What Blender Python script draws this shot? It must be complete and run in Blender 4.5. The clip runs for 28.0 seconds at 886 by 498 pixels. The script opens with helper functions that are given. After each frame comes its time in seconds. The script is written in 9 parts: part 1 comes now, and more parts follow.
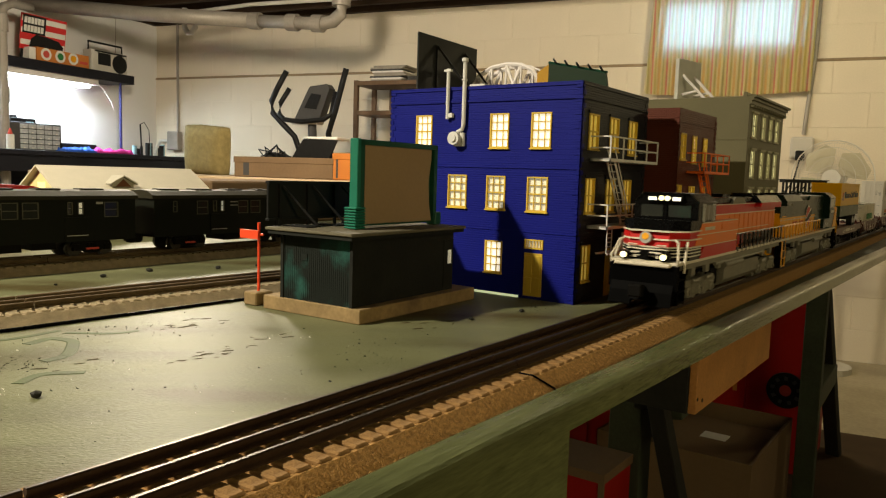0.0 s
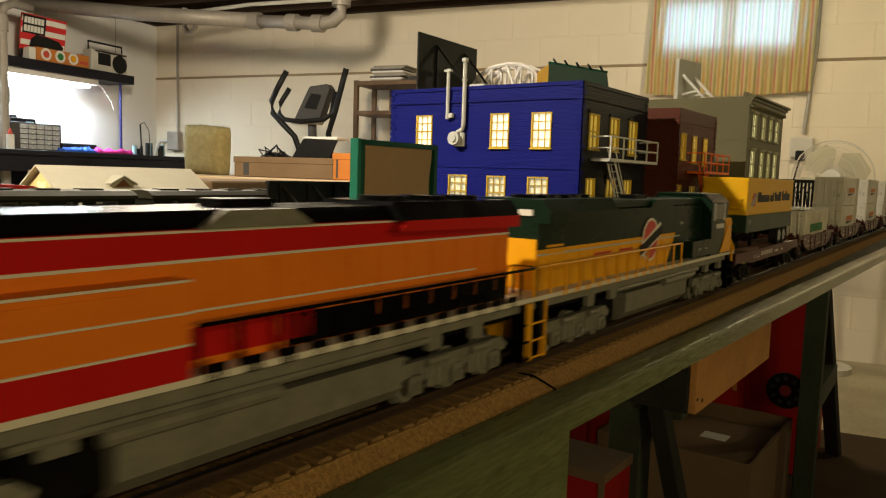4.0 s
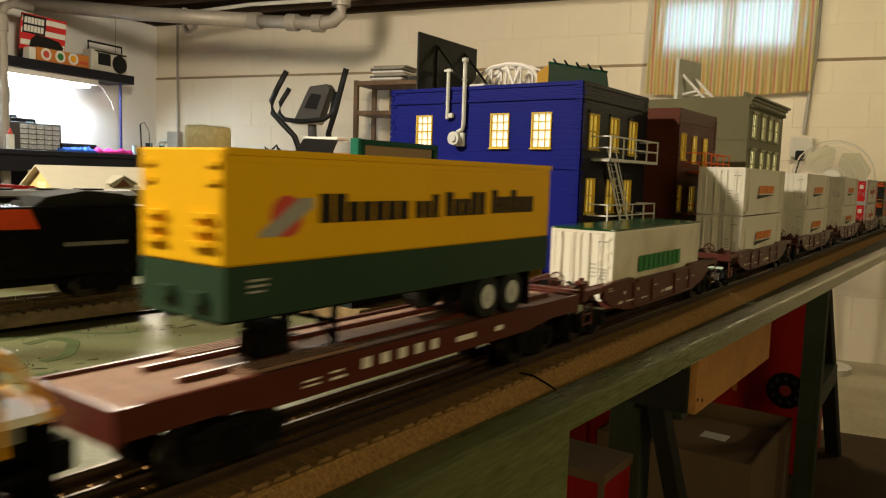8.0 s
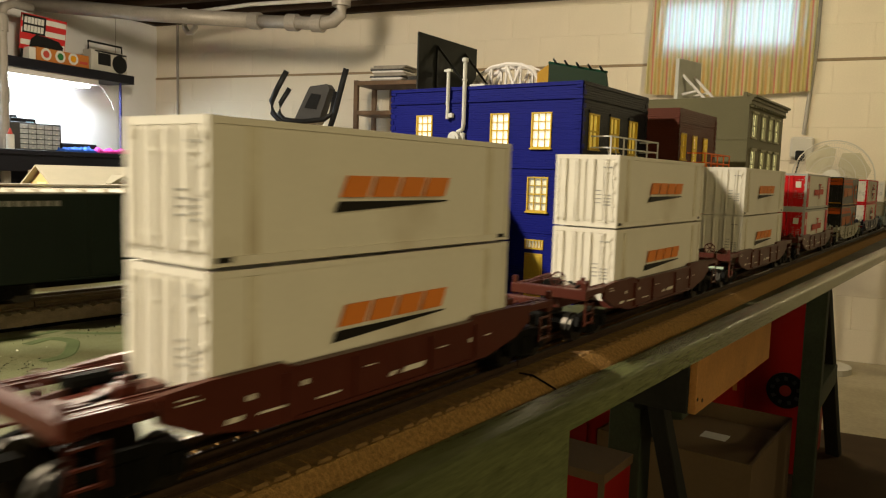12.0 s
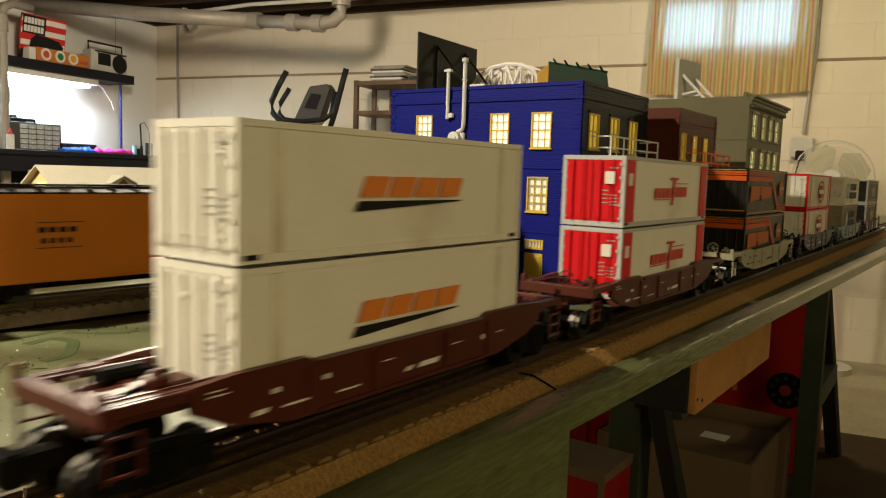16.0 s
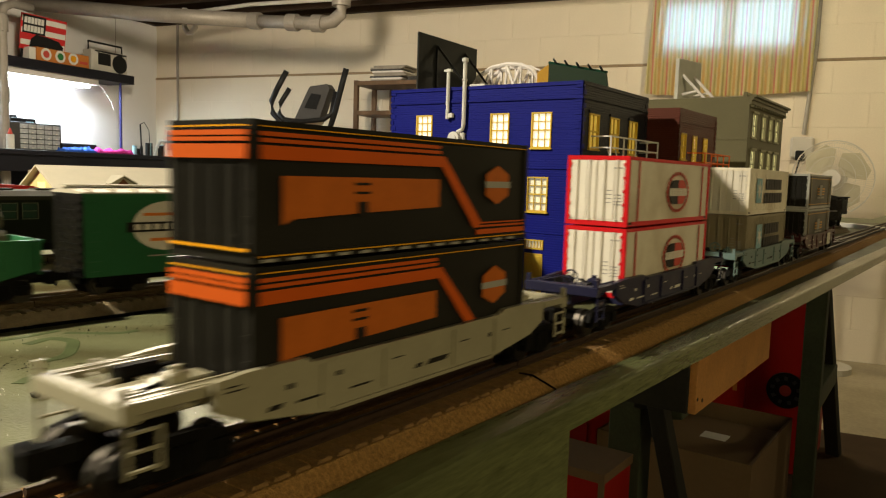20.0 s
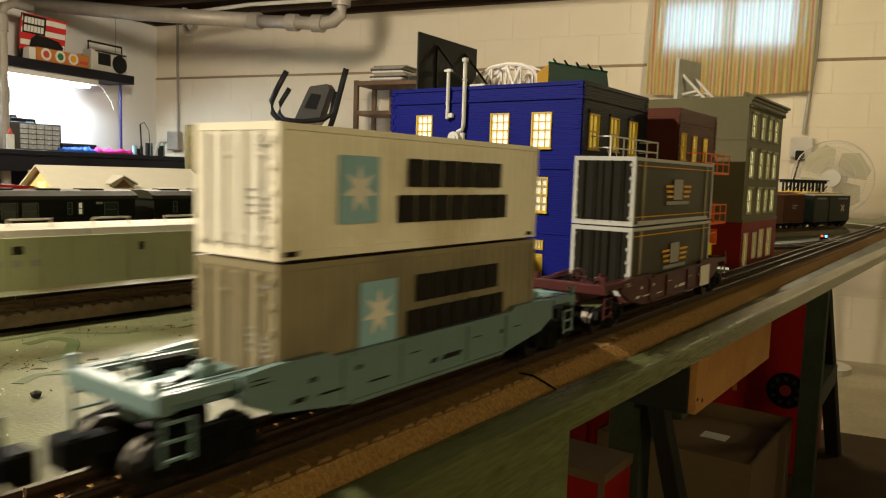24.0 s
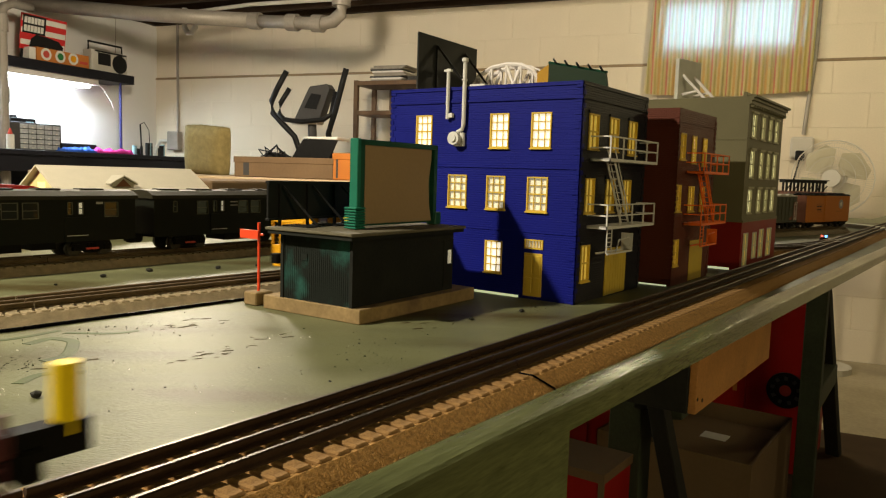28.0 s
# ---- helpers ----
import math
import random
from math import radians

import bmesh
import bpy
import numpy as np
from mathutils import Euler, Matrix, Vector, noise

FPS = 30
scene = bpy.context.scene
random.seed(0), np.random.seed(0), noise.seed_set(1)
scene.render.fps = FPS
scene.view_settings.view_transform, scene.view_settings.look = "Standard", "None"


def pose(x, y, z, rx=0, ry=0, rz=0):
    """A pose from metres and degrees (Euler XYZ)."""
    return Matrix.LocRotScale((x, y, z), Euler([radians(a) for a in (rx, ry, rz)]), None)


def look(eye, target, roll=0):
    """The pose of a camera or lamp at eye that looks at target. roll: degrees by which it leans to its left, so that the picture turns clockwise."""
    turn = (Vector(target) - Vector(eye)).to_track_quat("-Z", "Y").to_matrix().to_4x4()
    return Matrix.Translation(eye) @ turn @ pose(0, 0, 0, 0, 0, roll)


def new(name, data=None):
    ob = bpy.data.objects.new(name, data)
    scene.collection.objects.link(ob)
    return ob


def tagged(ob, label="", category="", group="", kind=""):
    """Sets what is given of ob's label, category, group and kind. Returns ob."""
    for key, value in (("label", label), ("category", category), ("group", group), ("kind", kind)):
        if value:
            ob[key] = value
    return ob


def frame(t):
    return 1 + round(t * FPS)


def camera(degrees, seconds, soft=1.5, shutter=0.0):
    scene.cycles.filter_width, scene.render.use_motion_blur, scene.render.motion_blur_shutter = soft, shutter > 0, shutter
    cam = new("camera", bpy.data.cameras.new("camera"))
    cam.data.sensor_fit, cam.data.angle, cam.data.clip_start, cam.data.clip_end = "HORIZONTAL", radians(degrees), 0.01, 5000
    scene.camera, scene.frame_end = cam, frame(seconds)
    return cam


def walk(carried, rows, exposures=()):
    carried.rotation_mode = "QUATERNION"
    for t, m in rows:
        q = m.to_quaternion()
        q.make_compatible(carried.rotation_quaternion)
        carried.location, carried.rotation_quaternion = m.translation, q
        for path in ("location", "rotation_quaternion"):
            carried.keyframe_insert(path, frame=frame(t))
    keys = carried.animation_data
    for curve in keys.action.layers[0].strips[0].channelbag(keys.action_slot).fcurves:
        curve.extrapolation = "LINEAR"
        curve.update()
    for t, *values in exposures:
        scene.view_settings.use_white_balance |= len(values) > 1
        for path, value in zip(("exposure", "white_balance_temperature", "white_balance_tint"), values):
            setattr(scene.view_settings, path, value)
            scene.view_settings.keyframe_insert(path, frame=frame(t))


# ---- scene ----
# ---- camera ----
cam = camera(61.53, 28.0, soft=1.2, shutter=0.9)
EYE, AIM = (0.0, -0.2235, 0.1183), (0.8066, 0.3593, 0.0193)
walk(cam, [(0.0, look(EYE, AIM, 1.75)), (28.0, look(EYE, AIM, 1.75))])

# ---- world, lamps and added fill lights ----
world = bpy.data.worlds.new("world")
scene.world = world
world.use_nodes = True
sky = world.node_tree.nodes.new("ShaderNodeTexSky")
sky.sky_type, sky.sun_disc = "NISHITA", False
sky.sun_elevation, sky.sun_rotation = radians(35), radians(60)
world.node_tree.links.new(sky.outputs[0], world.node_tree.nodes["Background"].inputs[0])
world.node_tree.nodes["Background"].inputs[1].default_value = 0.1
scene.view_settings.exposure = 0.0

# room axes: u along the block wall from the corner, v out from it into the room
CORNER = Vector((3.876, 5.728, 0.0))
AX_U, AX_V = Vector((0.223, -0.974, 0.0)).normalized(), Vector((-0.974, -0.223, 0.0)).normalized()
ROOM = Matrix.Translation(CORNER) @ Matrix(((AX_U.x, AX_V.x, 0, 0), (AX_U.y, AX_V.y, 0, 0), (0, 0, 1, 0), (0, 0, 0, 1)))
FLOOR, CEIL = -0.94, 1.325


def room(u, v, z, rx=0, ry=0, rz=0):
    return ROOM @ pose(u, v, z, rx, ry, rz)


def disk_light(name, where, power, size, color, aim=None):
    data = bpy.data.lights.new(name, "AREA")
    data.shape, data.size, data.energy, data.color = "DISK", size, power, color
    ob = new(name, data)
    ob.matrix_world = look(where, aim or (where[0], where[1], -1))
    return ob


def point_light(name, where, power, radius, color):
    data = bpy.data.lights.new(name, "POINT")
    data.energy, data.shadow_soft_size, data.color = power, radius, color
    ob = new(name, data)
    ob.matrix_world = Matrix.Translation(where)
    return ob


# Unseen room lamps, placed from the shadows and glints they cause.
disk_light("room_or_fill_light", (-0.52, 0.82, 1.02), 68.0, 0.08, (1.0, 0.88, 0.66))
point_light("room_or_fill_light", (1.72, 2.35, 1.26), 192.0, 0.15, (1.0, 0.87, 0.66))
point_light("room_or_fill_light", (3.50, 0.60, 1.20), 43.0, 0.06, (1.0, 0.85, 0.56))
# Added unseen fill that brightens the right wall; no lamp stands there.
point_light("room_or_fill_light", (4.45, -1.15, 0.95), 26.0, 0.06, (1.0, 0.83, 0.46))
# Two added unseen fills on the camera side lift train sides and far cars.
disk_light("low_fill_light", (-0.45, -2.4, 0.35), 12.0, 0.30, (1.0, 0.80, 0.40), (0.4, 0.0, 0.22))
disk_light("room_or_fill_light", (-0.90, -2.3, 1.10), 12.0, 0.30, (1.0, 0.82, 0.44), (0.3, 0.1, 0.10))
tube = bpy.data.lights.new("bench_tube_light", "AREA")
tube.shape, tube.size, tube.size_y, tube.energy, tube.color = "RECTANGLE", 1.2, 0.06, 32.0, (0.72, 0.88, 1.0)
new("bench_tube_light", tube).matrix_world = room(0.17, 1.40, 0.686, 0, 0, 90) @ pose(0, 0, 0, -28, 0, 0)


# ---- materials ----
def mat(name, color, rough=0.6, metal=0.0, vary=0.15, scale=40.0, bump=0.1, fine=400.0, coat=0.0, dirt=None, dirt_at=0.62, emit=0.0, island=0.0, spec=0.14, grain=None, turn=None):
    """A surface with coarse and fine variation in object space; dirt: a second colour in patches."""
    m = bpy.data.materials.new(name)
    m.use_nodes = True
    n, l = m.node_tree.nodes, m.node_tree.links
    b = n["Principled BSDF"]
    tc = n.new("ShaderNodeTexCoord")
    big, small = n.new("ShaderNodeTexNoise"), n.new("ShaderNodeTexNoise")
    big.inputs["Scale"].default_value, big.inputs["Detail"].default_value = scale, 5
    small.inputs["Scale"].default_value, small.inputs["Detail"].default_value = fine, 3
    place = tc.outputs["Object"]
    if grain:
        mp = n.new("ShaderNodeMapping")
        mp.inputs["Scale"].default_value = grain
        if turn is not None:
            mp.vector_type = "TEXTURE"
            mp.inputs["Rotation"].default_value = (0, 0, radians(turn))
        l.new(place, mp.inputs["Vector"])
        place = mp.outputs[0]
    for t in (big, small):
        l.new(place, t.inputs["Vector"])
    mix = n.new("ShaderNodeMix")
    mix.data_type = "RGBA"
    mix.inputs[6].default_value = (*[c * (1 - vary) for c in color], 1)
    mix.inputs[7].default_value = (*[min(1, c * (1 + vary)) for c in color], 1)
    add = n.new("ShaderNodeMath")
    add.operation = "MULTIPLY_ADD"
    l.new(small.outputs[0], add.inputs[0])
    add.inputs[1].default_value = 0.4
    sub = n.new("ShaderNodeMath")
    sub.operation = "MULTIPLY"
    l.new(big.outputs[0], sub.inputs[0])
    sub.inputs[1].default_value = 0.6
    l.new(sub.outputs[0], add.inputs[2])
    stretch = n.new("ShaderNodeMapRange")
    stretch.inputs[1].default_value, stretch.inputs[2].default_value = 0.3, 0.7
    l.new(add.outputs[0], stretch.inputs[0])
    last = stretch.outputs[0]
    if island:
        info = n.new("ShaderNodeObjectInfo")
        mi = n.new("ShaderNodeMix")
        mi.inputs[0].default_value = island
        l.new(last, mi.inputs[2])
        l.new(info.outputs["Random"], mi.inputs[3])
        last = mi.outputs[0]
    l.new(last, mix.inputs[0])
    out = mix.outputs[2]
    if dirt:
        d = n.new("ShaderNodeTexNoise")
        d.inputs["Scale"].default_value, d.inputs["Detail"].default_value = scale * 0.45, 7
        l.new(place, d.inputs["Vector"])
        r = n.new("ShaderNodeMapRange")
        r.inputs[1].default_value, r.inputs[2].default_value = dirt_at - 0.08, dirt_at + 0.08
        l.new(d.outputs[0], r.inputs[0])
        m2 = n.new("ShaderNodeMix")
        m2.data_type = "RGBA"
        l.new(r.outputs[0], m2.inputs[0])
        l.new(out, m2.inputs[6])
        m2.inputs[7].default_value = (*dirt, 1)
        out = m2.outputs[2]
    l.new(out, b.inputs["Base Color"])
    b.inputs["Roughness"].default_value, b.inputs["Metallic"].default_value = rough, metal
    rr = n.new("ShaderNodeMapRange")
    rr.inputs[3].default_value, rr.inputs[4].default_value = max(0.03, rough - 0.06), min(1, rough + 0.06)
    l.new(stretch.outputs[0], rr.inputs[0])
    l.new(rr.outputs[0], b.inputs["Roughness"])
    b.inputs["Coat Weight"].default_value = coat
    b.inputs["Specular IOR Level"].default_value = spec
    if bump:
        bp = n.new("ShaderNodeBump")
        bp.inputs["Strength"].default_value, bp.inputs["Distance"].default_value = bump, 0.002
        l.new(add.outputs[0], bp.inputs["Height"])
        l.new(bp.outputs[0], b.inputs["Normal"])
    if emit:
        b.inputs["Emission Color"].default_value = (*color, 1)
        b.inputs["Emission Strength"].default_value = emit
    return m


TABLE_GREEN = mat("worn_green_paint", (0.112, 0.116, 0.06), 0.43, vary=0.34, scale=26, fine=1100, bump=0.45, dirt=(0.056, 0.046, 0.019), dirt_at=0.58, spec=0.095, grain=(3.2, 1.0, 1.0), turn=-50)
EDGE_GREEN = mat("edge_green_paint", (0.117, 0.131, 0.054), 0.22, vary=0.42, scale=25, fine=420, bump=0.7, dirt=(0.040, 0.045, 0.022), dirt_at=0.58, spec=0.8, grain=(0.16, 1.0, 1.0))
BALLAST = mat("tan_ballast", (0.3, 0.168, 0.055), 0.95, vary=0.5, scale=500, fine=1500, bump=1.0)
TIE = mat("tan_tie", (0.195, 0.112, 0.043), 0.92, vary=0.35, scale=160, fine=1100, bump=0.6)
RAIL_TOP = mat("rail_head_steel", (0.0620, 0.0440, 0.0300), 0.42, 1.0, vary=0.15, scale=30, fine=300, bump=0.05)
RAIL_SIDE = mat("rusty_rail_side", (0.034, 0.019, 0.011), 0.65, 0.0, vary=0.3, scale=60, fine=500, bump=0.1)
YELLOW_TRIM = mat("yellow_trim_plastic", (0.5580, 0.3870, 0.0540), 0.45, vary=0.08)
WHITE_METAL = mat("pale_grey_plastic", (0.55, 0.55, 0.53), 0.45, vary=0.08)
ORANGE_PLASTIC = mat("orange_plastic", (0.80, 0.155, 0.022), 0.45, vary=0.1)
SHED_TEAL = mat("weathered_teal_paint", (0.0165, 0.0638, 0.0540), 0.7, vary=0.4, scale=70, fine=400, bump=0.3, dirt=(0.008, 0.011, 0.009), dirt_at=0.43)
# Dark trim wood; also carries the shade of the shed's side and back walls.
SHED_DARK = mat("dark_weathered_wood_and_shade", (0.011, 0.012, 0.010), 0.75, vary=0.35, scale=40, fine=300, bump=0.25)
ROOFING = mat("dull_brown_roofing", (0.1050, 0.0938, 0.0638), 0.75, vary=0.25, scale=30, fine=300, bump=0.2)
BASE_WOOD = mat("raw_plywood_base", (0.2100, 0.1470, 0.0700), 0.8, vary=0.3, scale=50, fine=300, bump=0.2, dirt=(0.13, 0.09, 0.05))
SCREEN_GREEN = mat("sea_green_plastic", (0.0150, 0.1275, 0.0825), 0.4, vary=0.1)
SCREEN_DARK = mat("dark_green_plastic", (0.012, 0.06, 0.035), 0.4, vary=0.1)
CARDBOARD = mat("brown_card", (0.27, 0.19, 0.105), 0.85, vary=0.08, scale=12, fine=300)
BLACK = mat("black_plastic", (0.012, 0.012, 0.012), 0.4, vary=0.2)
BLOCK_WALL = mat("painted_block_wall", (0.70, 0.62, 0.48), 0.75, vary=0.07, scale=2, fine=120, bump=0.3, dirt=(0.56, 0.46, 0.31), dirt_at=0.64)
WHITE_WALL = mat("white_painted_wall", (0.70, 0.68, 0.64), 0.75, vary=0.05, scale=3, fine=120, bump=0.2)
# For the unseen closing walls: dark so that little light bounces back.
UNSEEN_DARK = mat("dark_bounce_cut_wall", (0.085, 0.055, 0.030), 0.6, vary=0.25, scale=3, fine=60, bump=0.1, grain=(1.0, 1.0, 0.1))
CONCRETE = mat("concrete_floor", (0.36, 0.31, 0.21), 0.6, vary=0.25, scale=3, fine=60, bump=0.2)
JOIST = mat("dark_joist_timber", (0.0450, 0.0270, 0.0158), 0.8, vary=0.3, scale=6, fine=60)
LOCO_ORANGE = mat("loco_orange_paint", (0.66, 0.16, 0.012), 0.35, vary=0.06, bump=0.03)
LOCO_RED = mat("loco_red_paint", (0.42, 0.01, 0.008), 0.35, vary=0.06, bump=0.03)
LOCO_BLACK = mat("loco_black_paint", (0.0028, 0.0028, 0.0028), 0.26, vary=0.1, bump=0.03, spec=0.10)
CREAM_LINE = mat("cream_paint_line", (0.5760, 0.5280, 0.4160), 0.45, vary=0.05, bump=0.0)
GLOSS_BLACK = mat("gloss_black_roof", (0.004, 0.004, 0.004), 0.16, vary=0.1, bump=0.02, spec=0.5)
PILOT_BLACK = mat("dull_black_pilot", (0.0018, 0.0018, 0.0018), 0.5, vary=0.1, bump=0.03, spec=0.01)
LOCO_GREEN = mat("loco_green_paint", (0.006, 0.017, 0.009), 0.30, vary=0.04, bump=0.03)
LOCO_YELLOW = mat("loco_yellow_paint", (0.7, 0.32, 0.008), 0.38, vary=0.05, bump=0.03)
TRUCK_GREY = mat("dusty_silver_grey", (0.1800, 0.1688, 0.1275), 0.5, 0.2, vary=0.25, scale=80, fine=500)
UNDER_BLACK = mat("grimy_black_metal", (0.0046, 0.0042, 0.0036), 0.6, vary=0.3, scale=80, spec=0.06)
WHEEL_STEEL = mat("wheel_steel", (0.06, 0.054, 0.046), 0.4, 1.0, vary=0.15)
LAMP_GLOW = mat("lit_headlight_lens", (1.0, 0.90, 0.50), 0.3, vary=0.0, bump=0, emit=1.6)
BOARD_GLOW = mat("lit_number_board", (1.0, 0.95, 0.80), 0.4, vary=0.0, bump=0, emit=0.9)
DARK_GLASS = mat("dark_window_glass", (0.02, 0.022, 0.02), 0.08, vary=0.05, bump=0, spec=0.5)
GREY_PAINT = mat("light_grey_paint", (0.42, 0.42, 0.40), 0.45, vary=0.08)
LOGO_RED = mat("dull_red_ink", (0.50, 0.07, 0.05), 0.5, vary=0.06, bump=0)
LOGO_ORANGE = mat("orange_ink", (0.66, 0.20, 0.035), 0.5, vary=0.06, bump=0)
BAND_ORANGE = mat("dull_orange_ink", (0.42, 0.105, 0.014), 0.5, vary=0.12, scale=60, bump=0)
STRIPE_ORANGE = mat("deep_orange_ink", (0.5, 0.085, 0.008), 0.5, vary=0.08, bump=0)
LOGO_BLACK = mat("black_ink", (0.014, 0.012, 0.010), 0.5, vary=0.1, bump=0)
LOGO_GREEN = mat("green_ink", (0.03, 0.17, 0.05), 0.5, vary=0.1, bump=0)
LOGO_GREY = mat("grey_ink", (0.30, 0.29, 0.26), 0.5, vary=0.1, bump=0)
LOGO_BLUE = mat("pale_blue_ink", (0.24, 0.40, 0.46), 0.5, vary=0.08, bump=0)
LOGO_WHITE = mat("off_white_ink", (0.66, 0.62, 0.54), 0.5, vary=0.06, bump=0)
CAR_BROWN = mat("oxide_brown_car_paint", (0.066, 0.0135, 0.0072), 0.42, vary=0.14, scale=60, bump=0.06, spec=0.34)
CAR_MAROON = mat("maroon_car_paint", (0.056, 0.0125, 0.0125), 0.42, vary=0.12, scale=60, bump=0.06, spec=0.34)
CAR_GREY = mat("pale_grey_car_paint", (0.27, 0.25, 0.17), 0.42, vary=0.1, scale=60, bump=0.06, spec=0.34)
CAR_NAVY = mat("navy_car_paint", (0.01, 0.01, 0.034), 0.42, vary=0.12, scale=60, bump=0.06, spec=0.34)
CAR_BLUE = mat("pale_blue_car_paint", (0.125, 0.19, 0.185), 0.42, vary=0.1, scale=60, bump=0.06, spec=0.34)
BOX_WHITE = mat("white_container_paint", (0.70, 0.66, 0.57), 0.42, vary=0.05, scale=30, bump=0.04, dirt=(0.56, 0.50, 0.40), dirt_at=0.7)
BOX_CREAM = mat("stained_white_container_paint", (0.66, 0.61, 0.49), 0.45, vary=0.08, scale=30, bump=0.04, dirt=(0.47, 0.40, 0.29), dirt_at=0.6)
BOX_PALE = mat("bright_cream_container_paint", (0.80, 0.74, 0.60), 0.45, vary=0.08, scale=30, bump=0.04, dirt=(0.62, 0.54, 0.40), dirt_at=0.62)
ROOF_GREEN = mat("glossy_dark_green_roof", (0.010, 0.050, 0.018), 0.16, vary=0.1, scale=30, bump=0.03, spec=0.5)
BOX_RED = mat("bright_red_container_paint", (0.55, 0.012, 0.016), 0.38, vary=0.06, scale=30, bump=0.04)
BOX_BLACK = mat("black_container_paint", (0.016, 0.015, 0.012), 0.35, vary=0.12, scale=30, bump=0.04)
BOX_OLIVE = mat("dark_olive_container_paint", (0.045, 0.040, 0.026), 0.4, vary=0.1, scale=30, bump=0.04)
BOX_TAUPE = mat("taupe_container_paint", (0.25, 0.21, 0.13), 0.45, vary=0.08, scale=30, bump=0.04, dirt=(0.16, 0.135, 0.085), dirt_at=0.58)
TRAILER_YELLOW = mat("yellow_trailer_paint", (0.68, 0.37, 0.008), 0.4, vary=0.05, scale=20, bump=0.04)
TRAILER_GREEN = mat("green_trailer_paint", (0.022, 0.045, 0.026), 0.4, vary=0.1, scale=20, bump=0.04)
DECK_WOOD = mat("dusty_brown_deck", (0.22, 0.13, 0.09), 0.75, vary=0.2, scale=80, bump=0.2)
TYRE = mat("black_tyre_rubber", (0.014, 0.014, 0.013), 0.7, vary=0.15)


# ---- mesh tools ----
def box(bm, x0, x1, y0, y1, z0, z1, bevel=0.0):
    vs = [bm.verts.new((x, y, z)) for z in (z0, z1) for x, y in ((x0, y0), (x1, y0), (x1, y1), (x0, y1))]
    fs = [bm.faces.new([vs[i] for i in q]) for q in ((3, 2, 1, 0), (4, 5, 6, 7), (0, 1, 5, 4), (1, 2, 6, 5), (2, 3, 7, 6), (3, 0, 4, 7))]
    if bevel:
        edges = list({e for f in fs for e in f.edges})
        bmesh.ops.bevel(bm, geom=edges, offset=bevel, segments=1, affect="EDGES")
    return bm


def boxes(*rows, bevel=0.0):
    bm = bmesh.new()
    for r in rows:
        box(bm, *r, bevel=bevel)
    return bm


def rod(bm, a, b, r, n=8, r2=None):
    a, b = Vector(a), Vector(b)
    q = (b - a).to_track_quat("Z", "Y")
    rings = []
    for p, rad in ((a, r), (b, r if r2 is None else r2)):
        rings.append([bm.verts.new(p + q @ Vector((rad * math.cos(2 * math.pi * i / n), rad * math.sin(2 * math.pi * i / n), 0))) for i in range(n)])
    for i in range(n):
        bm.faces.new((rings[0][i], rings[0][(i + 1) % n], rings[1][(i + 1) % n], rings[1][i]))
    bm.faces.new(rings[0][::-1])
    bm.faces.new(rings[1])
    return bm


def rods(*rows, n=8):
    bm = bmesh.new()
    for a, b, r in rows:
        rod(bm, a, b, r, n)
    return bm


def tube_path(bm, pts, r, n=8):
    """A bent round bar through the points, with mitred joints."""
    pts = [Vector(p) for p in pts]
    rings = []
    for i, p in enumerate(pts):
        d = (pts[min(i + 1, len(pts) - 1)] - pts[max(i - 1, 0)]).normalized()
        side = d.cross(Vector((0, 0, 1)))
        side = side.normalized() if side.length > 0.05 else Vector((1, 0, 0))
        up = side.cross(d).normalized()
        rings.append([bm.verts.new(p + r * (side * math.cos(2 * math.pi * k / n) + up * math.sin(2 * math.pi * k / n))) for k in range(n)])
    for a, b in zip(rings, rings[1:]):
        for k in range(n):
            bm.faces.new((a[k], a[(k + 1) % n], b[(k + 1) % n], b[k]))
    bm.faces.new(rings[0][::-1])
    bm.faces.new(rings[-1])
    return bm


def prism(bm, outline, axis, lo, hi):
    """Extrudes an outline: axis 'x' takes (y, z) pairs, 'y' takes (x, z), 'z' takes (x, y)."""
    def at(p, w):
        return {"x": (w, p[0], p[1]), "y": (p[0], w, p[1]), "z": (p[0], p[1], w)}[axis]
    a = [bm.verts.new(at(p, lo)) for p in outline]
    b = [bm.verts.new(at(p, hi)) for p in outline]
    k = len(outline)
    fs = [bm.faces.new((a[i], a[(i + 1) % k], b[(i + 1) % k], b[i])) for i in range(k)]
    fs += [bm.faces.new(a[::-1]), bm.faces.new(b)]
    bmesh.ops.recalc_face_normals(bm, faces=fs)
    return bm


def part(name, bm, material, parent=None, label="", m=None, smooth=False):
    me = bpy.data.meshes.new(name)
    bmesh.ops.recalc_face_normals(bm, faces=bm.faces[:])
    if smooth:
        for f in bm.faces:
            f.smooth = True
    bm.to_mesh(me)
    bm.free()
    me.materials.append(material)
    ob = new(name, me)
    if parent:
        ob.parent = parent
    if m is not None:
        ob.matrix_basis = m
    if label:
        ob["label"] = label
    return ob


def same(ob, parent, m):
    """One more alike piece on the same mesh."""
    o = new(ob.name.split(".")[0], ob.data)
    o.parent, o.matrix_basis = parent, m
    if "label" in ob:
        o["label"] = ob["label"]
    return o


def thing(name, label, category, group="", m=None, kind=""):
    ob = new(name)
    ob.empty_display_size = 0.02
    if m is not None:
        ob.matrix_basis = m
    return tagged(ob, label, category, group, kind)


